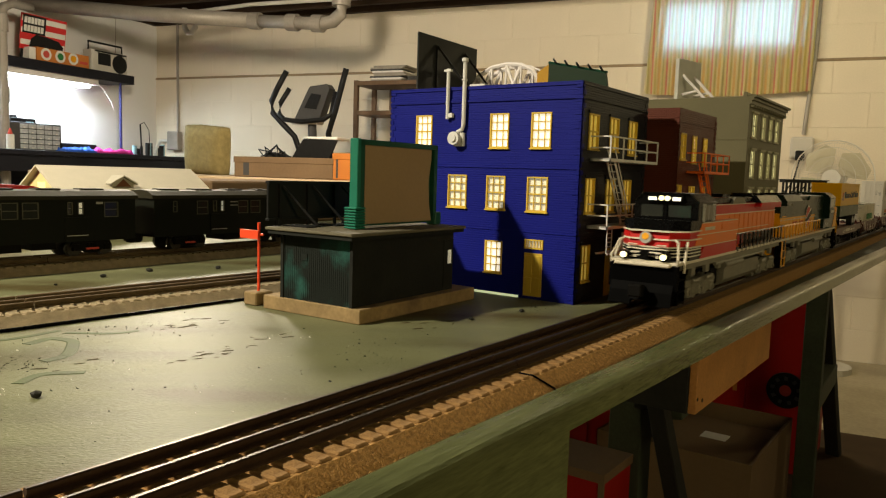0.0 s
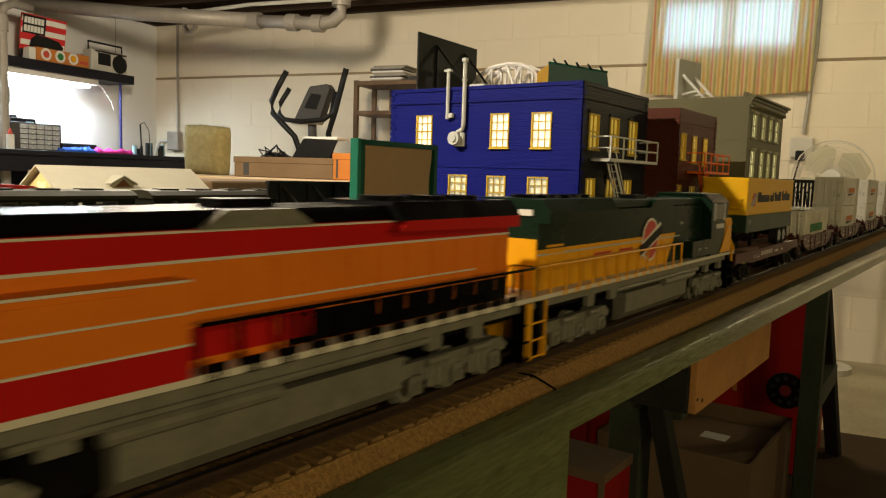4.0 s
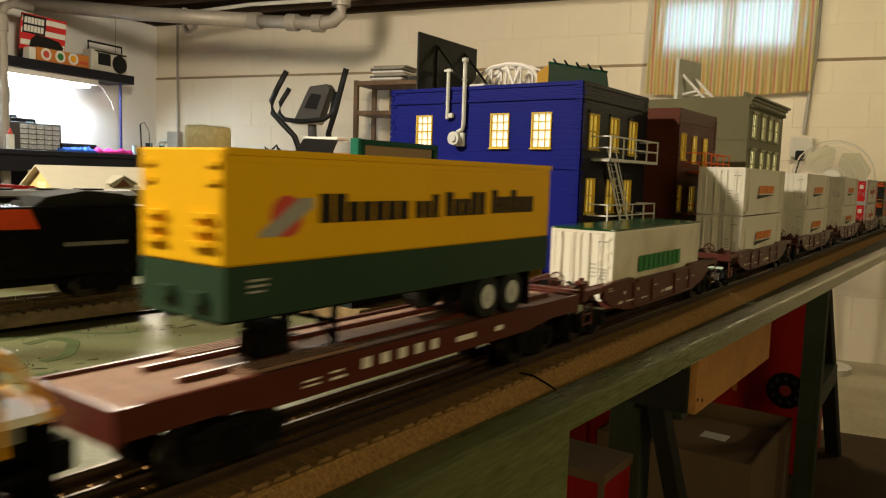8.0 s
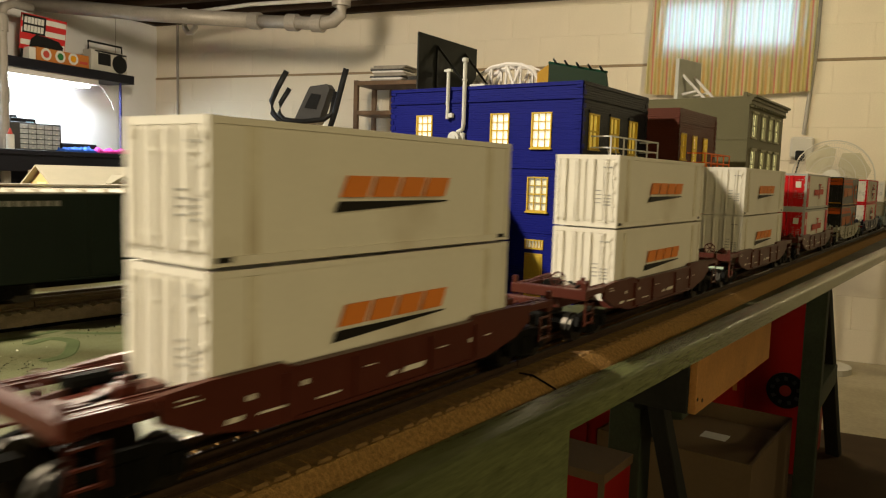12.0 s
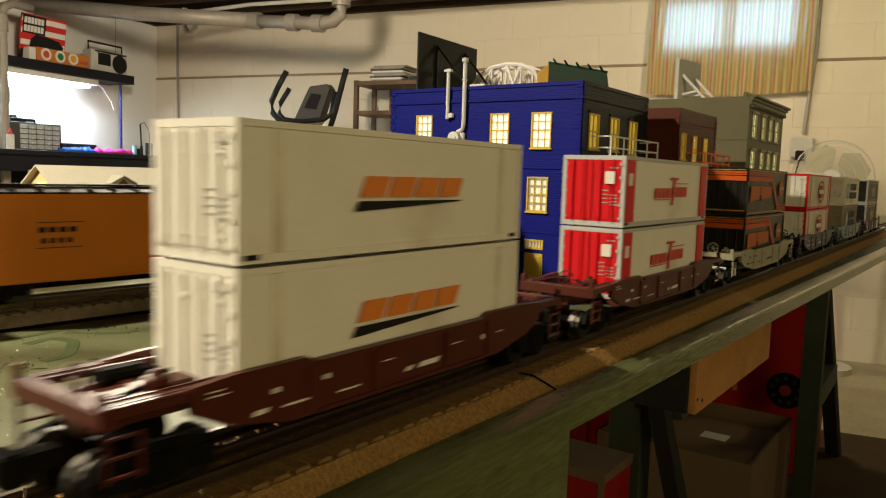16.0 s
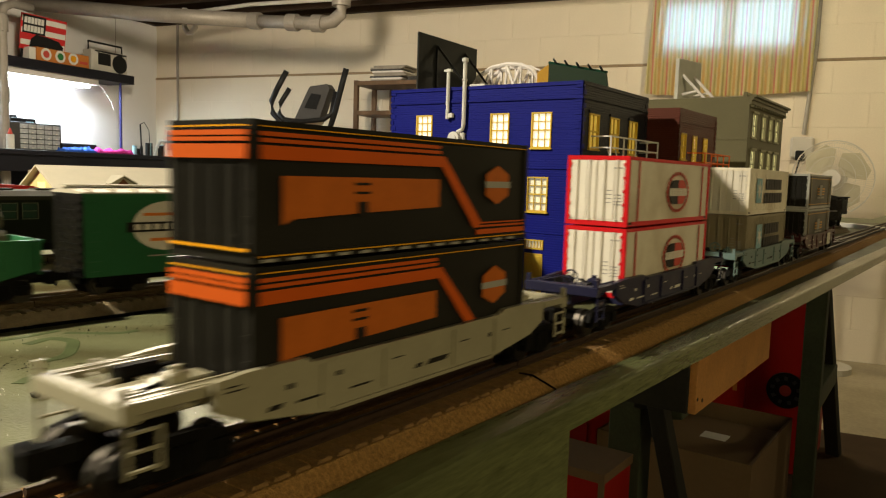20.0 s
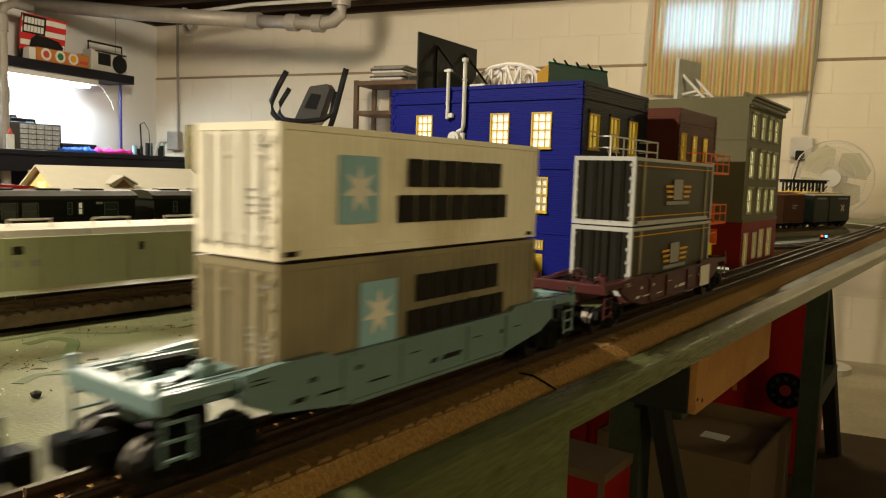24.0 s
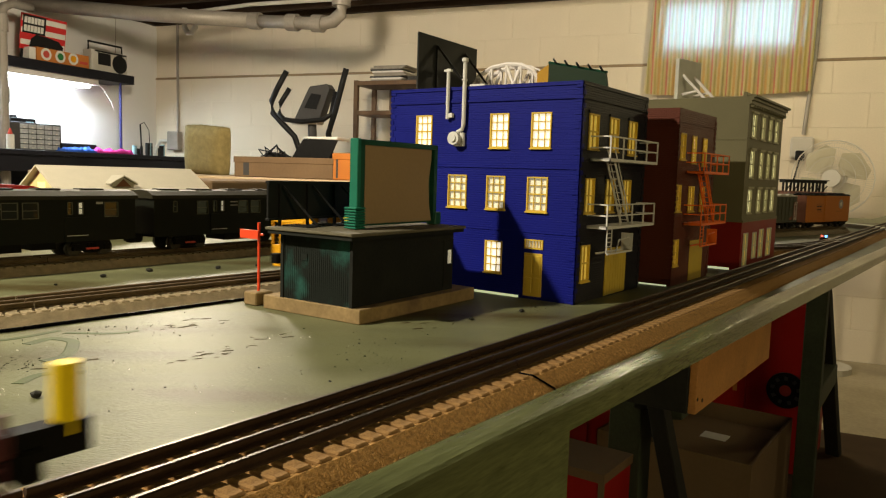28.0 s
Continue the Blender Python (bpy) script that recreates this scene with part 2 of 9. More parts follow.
def pieces(name, bm, material, parent=None, label=""):
    """Each loose piece of a bmesh becomes a part of its own."""
    seen, last = set(), None
    for f0 in list(bm.faces):
        if f0 in seen:
            continue
        group, todo = [], [f0]
        seen.add(f0)
        while todo:
            f = todo.pop()
            group.append(f)
            for e in f.edges:
                for g in e.link_faces:
                    if g not in seen:
                        seen.add(g)
                        todo.append(g)
        one, where = bmesh.new(), {}
        for f in group:
            one.faces.new([where[v] if v in where else where.setdefault(v, one.verts.new(v.co)) for v in f.verts])
        last = part(name, one, material, parent, label)
    bm.free()
    return last


# ---- room shell ----
def setting(name, bm, material, label, category, m=None):
    return tagged(part(name, bm, material, m=m), label, category, kind="structure")


setting("floor", boxes((-0.4, 11.0, -0.4, 11.5, FLOOR - 0.1, FLOOR)), CONCRETE, "stained bare concrete basement floor", "floor", ROOM)
wall_block = setting("wall_block", boxes((-0.2, 11.0, -0.25, -0.0065, FLOOR, CEIL + 0.3), (-0.2, 11.0, -0.0065, 0.0050, FLOOR, 0.878)), BLOCK_WALL, "cream painted concrete block basement wall", "wall", ROOM)
setting("wall_white", boxes((-0.2, 0.0, -0.016, 11.5, FLOOR, CEIL + 0.3)), WHITE_WALL, "white painted basement wall behind workbench", "wall", ROOM)
# Unseen walls behind and beside the camera, kept dark against bounced light.
setting("wall_behind", boxes((-0.2, 11.0, 11.3, 11.5, FLOOR, CEIL + 0.3)), UNSEEN_DARK, "unseen dark basement wall closing the room, cuts bounced light", "wall", ROOM)
setting("wall_side", boxes((10.8, 11.0, -0.016, 11.3, FLOOR, CEIL + 0.3)), UNSEEN_DARK, "unseen dark wall closing the basement, cuts bounced light", "wall", ROOM)
setting("ceiling", boxes((-0.2, 11.0, -0.25, 11.5, CEIL + 0.24, CEIL + 0.4)), JOIST, "dark unfinished basement ceiling of bare timber", "ceiling", ROOM)
# The brown colour holds the ledge's dust and its dark shadow line.
setting("ledge_trim", boxes((0.0, 11.0, 0.0, 0.0125, 0.868, 0.8865), bevel=0.002), mat("brown_ledge_dust_and_shade", (0.27, 0.20, 0.12), 0.9, vary=0.3, scale=4, fine=60, bump=0.3), "dusty brown ledge line along the block wall, its shadow painted in", "ledge", ROOM)
# blocks, 0.4 x 0.2 m in running bond; the courses under the ledge stand 12 mm proud
shape = boxes((0.0008, 0.4056, -0.018, 0.0, 0.0008, 0.2024), bevel=0.0016)
block = None
for r in range(12):
    z = 0.88 - 0.2032 * 9 + 0.2032 * r
    lift = 0.0 if z > 0.87 else 0.012
    for c in range(27):
        u = -0.2 * (r % 2) + 0.4064 * c + 0.001
        m = pose(u, lift - 0.004, z)
        if block is None:
            block = part("block", shape, BLOCK_WALL, wall_block, m=m)
        else:
            same(block, wall_block, m)
for k in range(27):
    joist = part("joist", boxes((0, 10.8, -0.02, 0.02, CEIL, CEIL + 0.24)), JOIST, m=room(0.0, 0.25 + 0.42 * k, 0.0))
    tagged(joist, "dark bare timber ceiling joist", "joist", kind="structure")

for rows, where in (((0.0, 10.8, 0.0130, 0.060, CEIL, CEIL + 0.24), "block"), ((0.001, 0.050, 0.061, 11.2, CEIL + 0.002, CEIL + 0.238), "white")):
    setting("rim_joist", boxes(rows), JOIST, "dark timber rim joist over the %s wall" % where, "joist", ROOM)
setting("floor_carpet", boxes((3.4, 9.5, 1.55, 6.5, FLOOR + 0.0005, FLOOR + 0.005)), mat("dark_brown_carpet", (0.055, 0.036, 0.020), 0.95, vary=0.25, scale=8, fine=200, bump=0.5), "dark brown carpet on the concrete floor", "carpet", ROOM)

PIPE = mat("dull_galvanised_pipe", (0.30, 0.27, 0.23), 0.5, 0.25, vary=0.15, scale=12, fine=90)
PALE_PIPE = mat("painted_white_pipe", (0.58, 0.55, 0.50), 0.45, vary=0.08, scale=10)
STEEL = mat("brown_steel_rack", (0.16, 0.10, 0.06), 0.5, 0.3, vary=0.2, scale=20)
BLACK_SHELF = mat("black_shelf_board", (0.012, 0.012, 0.016), 0.45, vary=0.2, scale=8)
CUSHION = mat("mustard_plush", (0.26, 0.205, 0.085), 0.95, vary=0.25, scale=30, fine=300, bump=0.6)
GREY_PLASTIC = mat("mid_grey_plastic", (0.06, 0.058, 0.056), 0.45, vary=0.1, scale=10)
BEIGE_PLASTIC = mat("pale_beige_plastic", (0.52, 0.49, 0.42), 0.4, vary=0.08, scale=10)
RED_PAINT = mat("red_enamel", (0.33, 0.012, 0.008), 0.4, vary=0.1, scale=6)
ORANGE_CARD = mat("orange_card", (0.48, 0.17, 0.035), 0.6, vary=0.08, scale=10)
KRAFT = mat("kraft_cardboard", (0.17, 0.112, 0.062), 0.85, vary=0.12, scale=6, fine=120)
BLUE_CLOTH = mat("blue_cloth", (0.03, 0.10, 0.42), 0.9, vary=0.2, scale=20)
PINK_CLOTH = mat("pink_cloth", (0.55, 0.04, 0.25), 0.9, vary=0.2, scale=20)
PAPER = mat("white_paper", (0.68, 0.66, 0.60), 0.8, vary=0.06, scale=20)
OLD_PAPER = mat("yellowed_grey_paper", (0.30, 0.27, 0.22), 0.8, vary=0.2, scale=20)
TUBE_GLOW = mat("lit_fluorescent_tube", (0.86, 0.95, 1.0), 0.4, vary=0, bump=0, emit=30.0)
WINDOW_GLOW = mat("daylight_through_pane", (0.50, 0.76, 1.0), 0.4, vary=0, bump=0, emit=4.2)

# ---- pipes under the ceiling ----
p = thing("ceiling_pipe", "long grey drain pipe hung under the joists", "pipe", m=ROOM)
part("main_run", tube_path(bmesh.new(), [(0.02, 1.30, 1.245), (0.9, 1.06, 1.168), (1.72, 0.90, 1.112)], 0.050, 16), PIPE, p, smooth=True)
part("narrow_run", tube_path(bmesh.new(), [(1.70, 0.90, 1.112), (2.24, 0.88, 1.070), (2.33, 0.88, 1.080), (2.385, 0.88, 1.125), (2.39, 0.88, 1.18), (2.39, 0.88, 1.50)], 0.042, 16), PIPE, p, smooth=True)
for u in (1.70, 1.99, 2.18):
    part("pipe_collar", rods(((u, 0.90 - (u - 1.70) * 0.04, 1.112 - (u - 1.70) * 0.078), (u + 0.075, 0.897 - (u - 1.70) * 0.04, 1.106 - (u - 1.70) * 0.078), 0.056), n=18), PIPE, p)
part("pipe_collar", rods(((2.39, 0.88, 1.17), (2.39, 0.88, 1.23), 0.060), n=18), PIPE, p)
p2 = thing("ceiling_pipe", "small white trap pipe under the ceiling corner", "pipe", m=ROOM)
part("trap", tube_path(bmesh.new(), [(0.95, 0.7, 1.28), (0.95, 0.7, 1.14), (0.98, 0.7, 1.10), (1.02, 0.7, 1.10), (1.05, 0.7, 1.14), (1.05, 0.7, 1.17), (1.30, 0.7, 1.165)], 0.020, 12), PALE_PIPE, p2, smooth=True)
p3 = thing("ceiling_pipe", "thin copper water line under the joists", "pipe", m=ROOM)
part("line", tube_path(bmesh.new(), [(0.9, 0.75, 1.225), (1.5, 0.65, 1.285), (2.4, 0.55, 1.300), (4.2, 0.5, 1.305)], 0.014, 8), PALE_PIPE, p3, smooth=True)
col = thing("corner_pipe", "upright grey pipe with collars beside the bench", "pipe", m=room(0.385, 1.73, 0))
part("upright", rods(((0, 0, FLOOR), (0, 0, 1.06), 0.030), n=14), PIPE, col)
part("elbow", tube_path(bmesh.new(), [(0, 0, 1.06), (0, -0.02, 1.11), (0, -0.08, 1.14), (0, -0.22, 1.14)], 0.028, 12), PIPE, col, smooth=True)
for z in (0.95, 0.50, 0.22):
    part("pipe_collar", rods(((0, 0, z), (0, 0, z + 0.10), 0.038), n=14), PIPE, col)

# ---- conduits on the block wall ----
cd = thing("wall_conduit", "thin metal conduit down to a socket box", "conduit", m=ROOM)
part("conduit", rods(((0.262, 0.025, 0.42), (0.262, 0.025, 1.36), 0.011)), PIPE, cd)
part("socket_box", boxes((0.18, 0.30, 0.012, 0.075, 0.26, 0.42), bevel=0.006), PIPE, cd)
part("flex_hose", tube_path(bmesh.new(), [(0.20, 0.05, 0.34), (0.10, 0.06, 0.34), (0.05, 0.06, 0.28), (0.03, 0.06, 0.14), (0.03, 0.06, 0.0)], 0.012, 8), PALE_PIPE, cd, smooth=True)
cd2 = thing("wall_conduit", "silver conduit beside the curtain down to a socket", "conduit", m=ROOM)
part("conduit", rods(((5.185, 0.025, 1.40), (5.185, 0.025, 0.95), 0.012), ((5.185, 0.025, 0.95), (5.150, 0.028, 0.43), 0.012)), PIPE, cd2)
sb = part("socket_box", boxes((5.080, 5.210, 0.012, 0.075, 0.285, 0.415), bevel=0.012), BEIGE_PLASTIC, cd2)
part("plug", boxes((5.110, 5.160, 0.075, 0.115, 0.270, 0.330), bevel=0.006), BLACK, sb)
part("cord", tube_path(bmesh.new(), [(5.135, 0.095, 0.27), (5.11, 0.10, 0.15), (5.14, 0.14, 0.0), (5.20, 0.2, -0.2), (5.22, 0.25, -0.7)], 0.005, 6), BLACK, cd2)

# ---- window and curtain ----
win = tagged(part("window_1", boxes((4.27, 5.09, 0.012, 0.030, 0.93, 0.955), (4.27, 5.09, 0.012, 0.030, 1.245, 1.27), (4.27, 4.295, 0.012, 0.030, 0.955, 1.245), (5.065, 5.09, 0.012, 0.030, 0.955, 1.245), (4.655, 4.700, 0.012, 0.030, 0.955, 1.245)), PALE_PIPE, m=ROOM), "small high basement window behind a striped curtain", "window", kind="structure")
part("pane", boxes((4.305, 4.645, 0.052, 0.056, 0.965, 1.235)), WINDOW_GLOW, win, "daylit pane")
part("pane", boxes((4.710, 5.055, 0.052, 0.056, 0.965, 1.235)), WINDOW_GLOW, win, "daylit pane")


def curtain_mat():
    m = mat("striped_curtain_cloth", (0.5, 0.4, 0.2), 0.9, vary=0.1, scale=20, bump=0.0)
    n, l = m.node_tree.nodes, m.node_tree.links
    tc, sep, ramp = n.new("ShaderNodeTexCoord"), n.new("ShaderNodeSeparateXYZ"), n.new("ShaderNodeValToRGB")
    l.new(tc.outputs["Object"], sep.inputs[0])
    mul, fr = n.new("ShaderNodeMath"), n.new("ShaderNodeMath")
    mul.operation, mul.inputs[1].default_value, fr.operation = "MULTIPLY", 11.0, "FRACT"
    l.new(sep.outputs[0], mul.inputs[0])
    l.new(mul.outputs[0], fr.inputs[0])
    l.new(fr.outputs[0], ramp.inputs[0])
    cr = ramp.color_ramp
    cr.interpolation = "CONSTANT"
    tones = ((0.0, (0.56, 0.31, 0.05)), (0.16, (0.60, 0.48, 0.20)), (0.30, (0.38, 0.30, 0.03)), (0.42, (0.58, 0.44, 0.16)), (0.55, (0.55, 0.13, 0.06)), (0.66, (0.60, 0.48, 0.22)), (0.78, (0.42, 0.33, 0.03)), (0.90, (0.60, 0.45, 0.18)))
    for i, (pos, c) in enumerate(tones):
        e = cr.elements[i] if i < 2 else cr.elements.new(pos)
        e.position, e.color = pos, (*c, 1)
    b = n["Principled BSDF"]
    l.new(ramp.outputs[0], b.inputs["Base Color"])
    tr, mx = n.new("ShaderNodeBsdfTranslucent"), n.new("ShaderNodeMixShader")
    tr.inputs[0].default_value = (0.66, 0.74, 0.80, 1)
    mx.inputs[0].default_value = 0.30
    l.new(b.outputs[0], mx.inputs[1])
    l.new(tr.outputs[0], mx.inputs[2])
    l.new(mx.outputs[0], n["Material Output"].inputs[0])
    return m


def curtain(u0, u1, lean):
    c = thing("curtain", "yellow, orange and cream striped curtain over a daylit window", "curtain", "curtains", m=ROOM)
    bm = bmesh.new()
    cols, rows = 90, 8
    grid = []
    for j in range(rows + 1):
        k = j / rows
        z = 1.36 - k * (1.36 - 0.690 + lean * 0.0)
        line = []
        for i in range(cols + 1):
            a = i / cols
            u = u0 + (u1 - u0) * a - 0.03 * k * (1 - a) * (u0 < 4.5) - 0.012 * k * a * (u1 > 5)
            sag = -0.028 * math.sin(math.pi * min(1, max(0, (u - 4.1) / 1.1))) * k
            v = 0.085 + (0.006 + 0.006 * k) * math.sin(a * 62 + 0.8 * math.sin(3 * k + u0)) + 0.006 * math.sin(a * 23 + 1.2)
            line.append(bm.verts.new((u, v, z + sag)))
        grid.append(line)
    for a, b in zip(grid, grid[1:]):
        for i in range(cols):
            bm.faces.new((a[i], a[i + 1], b[i + 1], b[i]))
    part("cloth", bm, CURTAIN, c, smooth=True)
    part("curtain_rod", rods(((u0 - 0.01, 0.085, 1.365), (u1 + 0.01, 0.085, 1.365), 0.009)), PIPE, c)


CURTAIN = curtain_mat()
curtain(4.225, 4.690, 0)
curtain(4.690, 5.178, 0)

# ---- standing fan ----
fan = thing("standing_fan", "beige round pedestal fan with wire cage by wall", "fan", m=room(5.297, 0.45, 0.165) @ pose(0, 0, 0, 0, 0, 12) @ Matrix.Scale(0.84, 4))
FAN_FOOT = (FLOOR - 0.165) / 0.84
ring = bmesh.new()
for v0, rr in ((0.05, 0.245), (-0.05, 0.235), (0.07, 0.20), (0.08, 0.14), (0.085, 0.08)):
    tube_path(ring, [(rr * math.cos(radians(a)), v0, rr * math.sin(radians(a))) for a in range(0, 361, 12)], 0.0040 if rr > 0.24 else 0.0020, 5)
part("cage_ring", ring, BEIGE_PLASTIC, fan)
wires = bmesh.new()
for k in range(96):
    a = 2 * math.pi * k / 96
    tube_path(wires, [(0.05 * math.cos(a), 0.088, 0.05 * math.sin(a)), (0.17 * math.cos(a), 0.076, 0.17 * math.sin(a)), (0.245 * math.cos(a), 0.05, 0.245 * math.sin(a)), (0.235 * math.cos(a), -0.05, 0.235 * math.sin(a)), (0.06 * math.cos(a), -0.07, 0.06 * math.sin(a))], 0.0008, 3)
tagged(part("cage_mesh", wires, BEIGE_PLASTIC, fan), kind="stuff")
FAN_BLADE = mat("smoky_beige_blade", (0.46, 0.42, 0.29), 0.25, vary=0.06, scale=6)
for k in range(4):
    bm = bmesh.new()
    a0 = radians(20 + 90 * k)
    pts = []
    for da, r in ((0.0, 0.05), (-0.34, 0.12), (-0.38, 0.19), (-0.10, 0.225), (0.50, 0.222), (0.95, 0.17), (0.92, 0.09), (0.45, 0.05)):
        pts.append((r * math.cos(a0 + da), r * math.sin(a0 + da), 0.02 * da))
    up = [bm.verts.new((x, 0.012 + w, z)) for x, z, w in pts]
    dn = [bm.verts.new((x, 0.009 + w, z)) for x, z, w in pts]
    bm.faces.new(up)
    bm.faces.new(dn[::-1])
    for i in range(8):
        bm.faces.new((up[i], up[(i + 1) % 8], dn[(i + 1) % 8], dn[i]))
    part("blade", bm, FAN_BLADE, fan)
part("hub", rods(((0, 0.086, 0), (0, 0.094, 0), 0.056), ((0, -0.10, 0), (0, 0.05, 0), 0.052), n=24), BEIGE_PLASTIC, fan)
part("motor", rods(((0, -0.20, 0), (0, -0.07, 0), 0.062), n=20), BEIGE_PLASTIC, fan)
part("pole", rods(((0, -0.13, -0.06), (0, -0.13, FAN_FOOT + 0.04), 0.017), n=12), BEIGE_PLASTIC, fan)
part("foot", rods(((0, -0.13, FAN_FOOT), (0, -0.13, FAN_FOOT + 0.04), 0.19), n=28), BEIGE_PLASTIC, fan)

# ---- elliptical trainer ----
el = thing("elliptical_trainer", "black and grey elliptical exercise machine by the wall", "exercise machine", m=ROOM)
for pts in ([(2.06, 1.0, 0.755), (1.985, 1.0, 0.64), (1.945, 1.0, 0.565), (1.955, 1.0, 0.49), (2.02, 0.98, 0.42), (2.10, 0.96, 0.34), (2.16, 0.9, 0.1), (2.18, 0.9, -0.5)], [(2.505, 1.0, 0.76), (2.475, 1.0, 0.66), (2.43, 1.0, 0.50), (2.37, 0.98, 0.36), (2.36, 0.9, 0.1), (2.34, 0.9, -0.5)]):
    part("arm", tube_path(bmesh.new(), pts, 0.019, 10), BLACK, el, smooth=True)
part("grip_bar", tube_path(bmesh.new(), [(2.085, 1.0, 0.645), (2.03, 1.02, 0.55), (2.02, 1.02, 0.48), (2.06, 1.02, 0.445), (2.2, 1.03, 0.43), (2.36, 1.02, 0.445), (2.40, 1.0, 0.48), (2.42, 0.98, 0.62)], 0.016, 10), BLACK, el, smooth=True)
con = part("console", prism(bmesh.new(), [(2.12, 0.440), (2.30, 0.420), (2.385, 0.640), (2.36, 0.668), (2.24, 0.655), (2.225, 0.635)], "y", 0.93, 1.0), GREY_PLASTIC, el)
part("console_screen", prism(bmesh.new(), [(2.20, 0.520), (2.29, 0.510), (2.325, 0.600), (2.255, 0.612)], "y", 1.0, 1.006), BLACK, con)
part("console_lip", boxes((2.11, 2.31, 0.94, 1.02, 0.415, 0.440), bevel=0.006), BEIGE_PLASTIC, con)
part("mast", rods(((2.24, 0.97, 0.43), (2.23, 0.90, -0.55), 0.028), n=12), GREY_PLASTIC, el)
part("base_beam", boxes((2.18, 2.30, 0.3, 1.7, FLOOR, FLOOR + 0.12), (1.95, 2.52, 0.35, 0.45, FLOOR, FLOOR + 0.08), (1.95, 2.52, 1.55, 1.65, FLOOR, FLOOR + 0.08)), GREY_PLASTIC, el)
part("flywheel_cover", rods(((2.17, 0.75, -0.62), (2.31, 0.75, -0.62), 0.26), n=28), GREY_PLASTIC, el)

# ---- steel rack with papers ----
rk = thing("steel_rack", "brown steel shelf rack against the block wall", "shelf rack", m=ROOM)
for z in (0.770, 0.560, 0.10, -0.35):
    part("shelf", boxes((2.19, 2.95, 0.06, 0.36, z - 0.03, z), bevel=0.003), STEEL, rk)
for u in (2.19, 2.92):
    for v in (0.06, 0.33):
        part("upright", boxes((u, u + 0.03, v, v + 0.03, FLOOR, 0.775)), STEEL, rk)
for z in (0.560, 0.10):
    for u in (2.33, 2.47):
        part("back_brace", boxes((u, u + 0.02, 0.062, 0.070, z, z + 0.19)), STEEL, rk)
rnd = random.Random(4)
st = thing("paper_stack", "ragged stack of old magazines on the rack", "paper stack", m=ROOM)
for k in range(9):
    d = rnd.uniform(-0.02, 0.02)
    part("magazine", boxes((2.32 + d, 2.57 + d + rnd.uniform(-0.01, 0.01), 0.12, 0.33, 0.770 + 0.012 * k, 0.7815 + 0.012 * k)), (OLD_PAPER, PAPER, GREY_PLASTIC, OLD_PAPER)[k % 4], st)
s2 = thing("paper_stack", "low pile of grey papers on the rack", "paper stack", m=ROOM)
for k in range(3):
    part("magazine", boxes((2.60, 2.74, 0.14, 0.32, 0.770 + 0.010 * k, 0.7795 + 0.010 * k)), GREY_PLASTIC, s2)

# ---- side table with cartons and the plush cushion ----
tb2 = thing("side_table", "plain brown table holding cartons behind the layout", "table", m=ROOM)
part("tabletop", boxes((1.0, 3.6, 1.0, 2.05, 0.045, 0.075), bevel=0.004), mat("worn_tan_tabletop", (0.42, 0.31, 0.19), 0.6, vary=0.12, scale=5, fine=90), tb2)
for u in (1.05, 3.5):
    for v in (1.05, 1.95):
        part("leg", boxes((u, u + 0.05, v, v + 0.05, FLOOR, 0.045)), STEEL, tb2)
cu = thing("plush_cushion", "mustard plush seat cushion leaning upright on table", "cushion", m=room(1.595, 1.20, 0.075) @ pose(0, 0, 0, -6, 4, 14))
pad = bmesh.new()
bmesh.ops.create_cube(pad, size=2.0)
bmesh.ops.subdivide_edges(pad, edges=pad.edges[:], cuts=11, use_grid_fill=True)
for v in pad.verts:
    x, y, z = v.co
    puff = (1 - abs(x) ** 5) * (1 - abs(z) ** 5)
    k = 1 - 0.05 * (abs(x) * abs(z)) ** 4
    r = 0.008 * noise.noise((x * 5, y * 5, z * 5))
    v.co = (0.205 * x * k + r + 0.015 * z, (0.030 + 0.042 * puff) * y + r, 0.158 * z * k + 0.158 + r)
part("cushion_body", pad, CUSHION, cu, smooth=True)


def carton(name, label, u0, u1, v0, v1, z0, z1, m, tape=True):
    c = thing(name, label, "box", m=ROOM)
    part("body", boxes((u0, u1, v0, v1, z0, z1), bevel=0.004), m, c)
    if tape:
        part("tape", boxes((u0 + 0.1 * (u1 - u0), u0 + 0.16 * (u1 - u0), v1, v1 + 0.001, z0 + 0.01, z1)), GREY_PLASTIC, c)
        part("lid_flap", boxes((u0 - 0.003, u1 + 0.003, v0, v1 + 0.003, z1 - 0.03, z1 + 0.003), bevel=0.002), m, c)
    return c


carton("carton", "flat grey-brown carton on the side table", 2.22, 2.86, 1.45, 1.72, 0.075, 0.184, KRAFT)
carton("carton", "orange wooden-looking carton on the side table", 2.86, 3.06, 1.45, 1.72, 0.075, 0.212, ORANGE_CARD)
tr = thing("black_tray", "black plastic tray tilted on the carton", "tray", m=room(2.68, 1.62, 0.186))
part("tray_panel", prism(bmesh.new(), [(-0.14, 0.0), (0.10, 0.0), (0.15, 0.100), (-0.06, 0.110)], "y", 0.0, 0.012), BLACK, tr)
part("tray_rim", boxes((-0.07, 0.15, -0.12, 0.012, 0.100, 0.118), bevel=0.004), PAPER, tr)
cb = thing("cable_tangle", "tangle of black cables on the carton", "cable", m=room(2.43, 1.64, 0.188))
for k in range(7):
    pts = [(rnd.uniform(-0.09, 0.1), rnd.uniform(-0.04, 0.04), 0.004 + rnd.uniform(0, 0.065) * (j % 2)) for j in range(6)]
    part("cable", tube_path(bmesh.new(), [Vector(q) for q in pts], 0.004, 5), BLACK, cb)

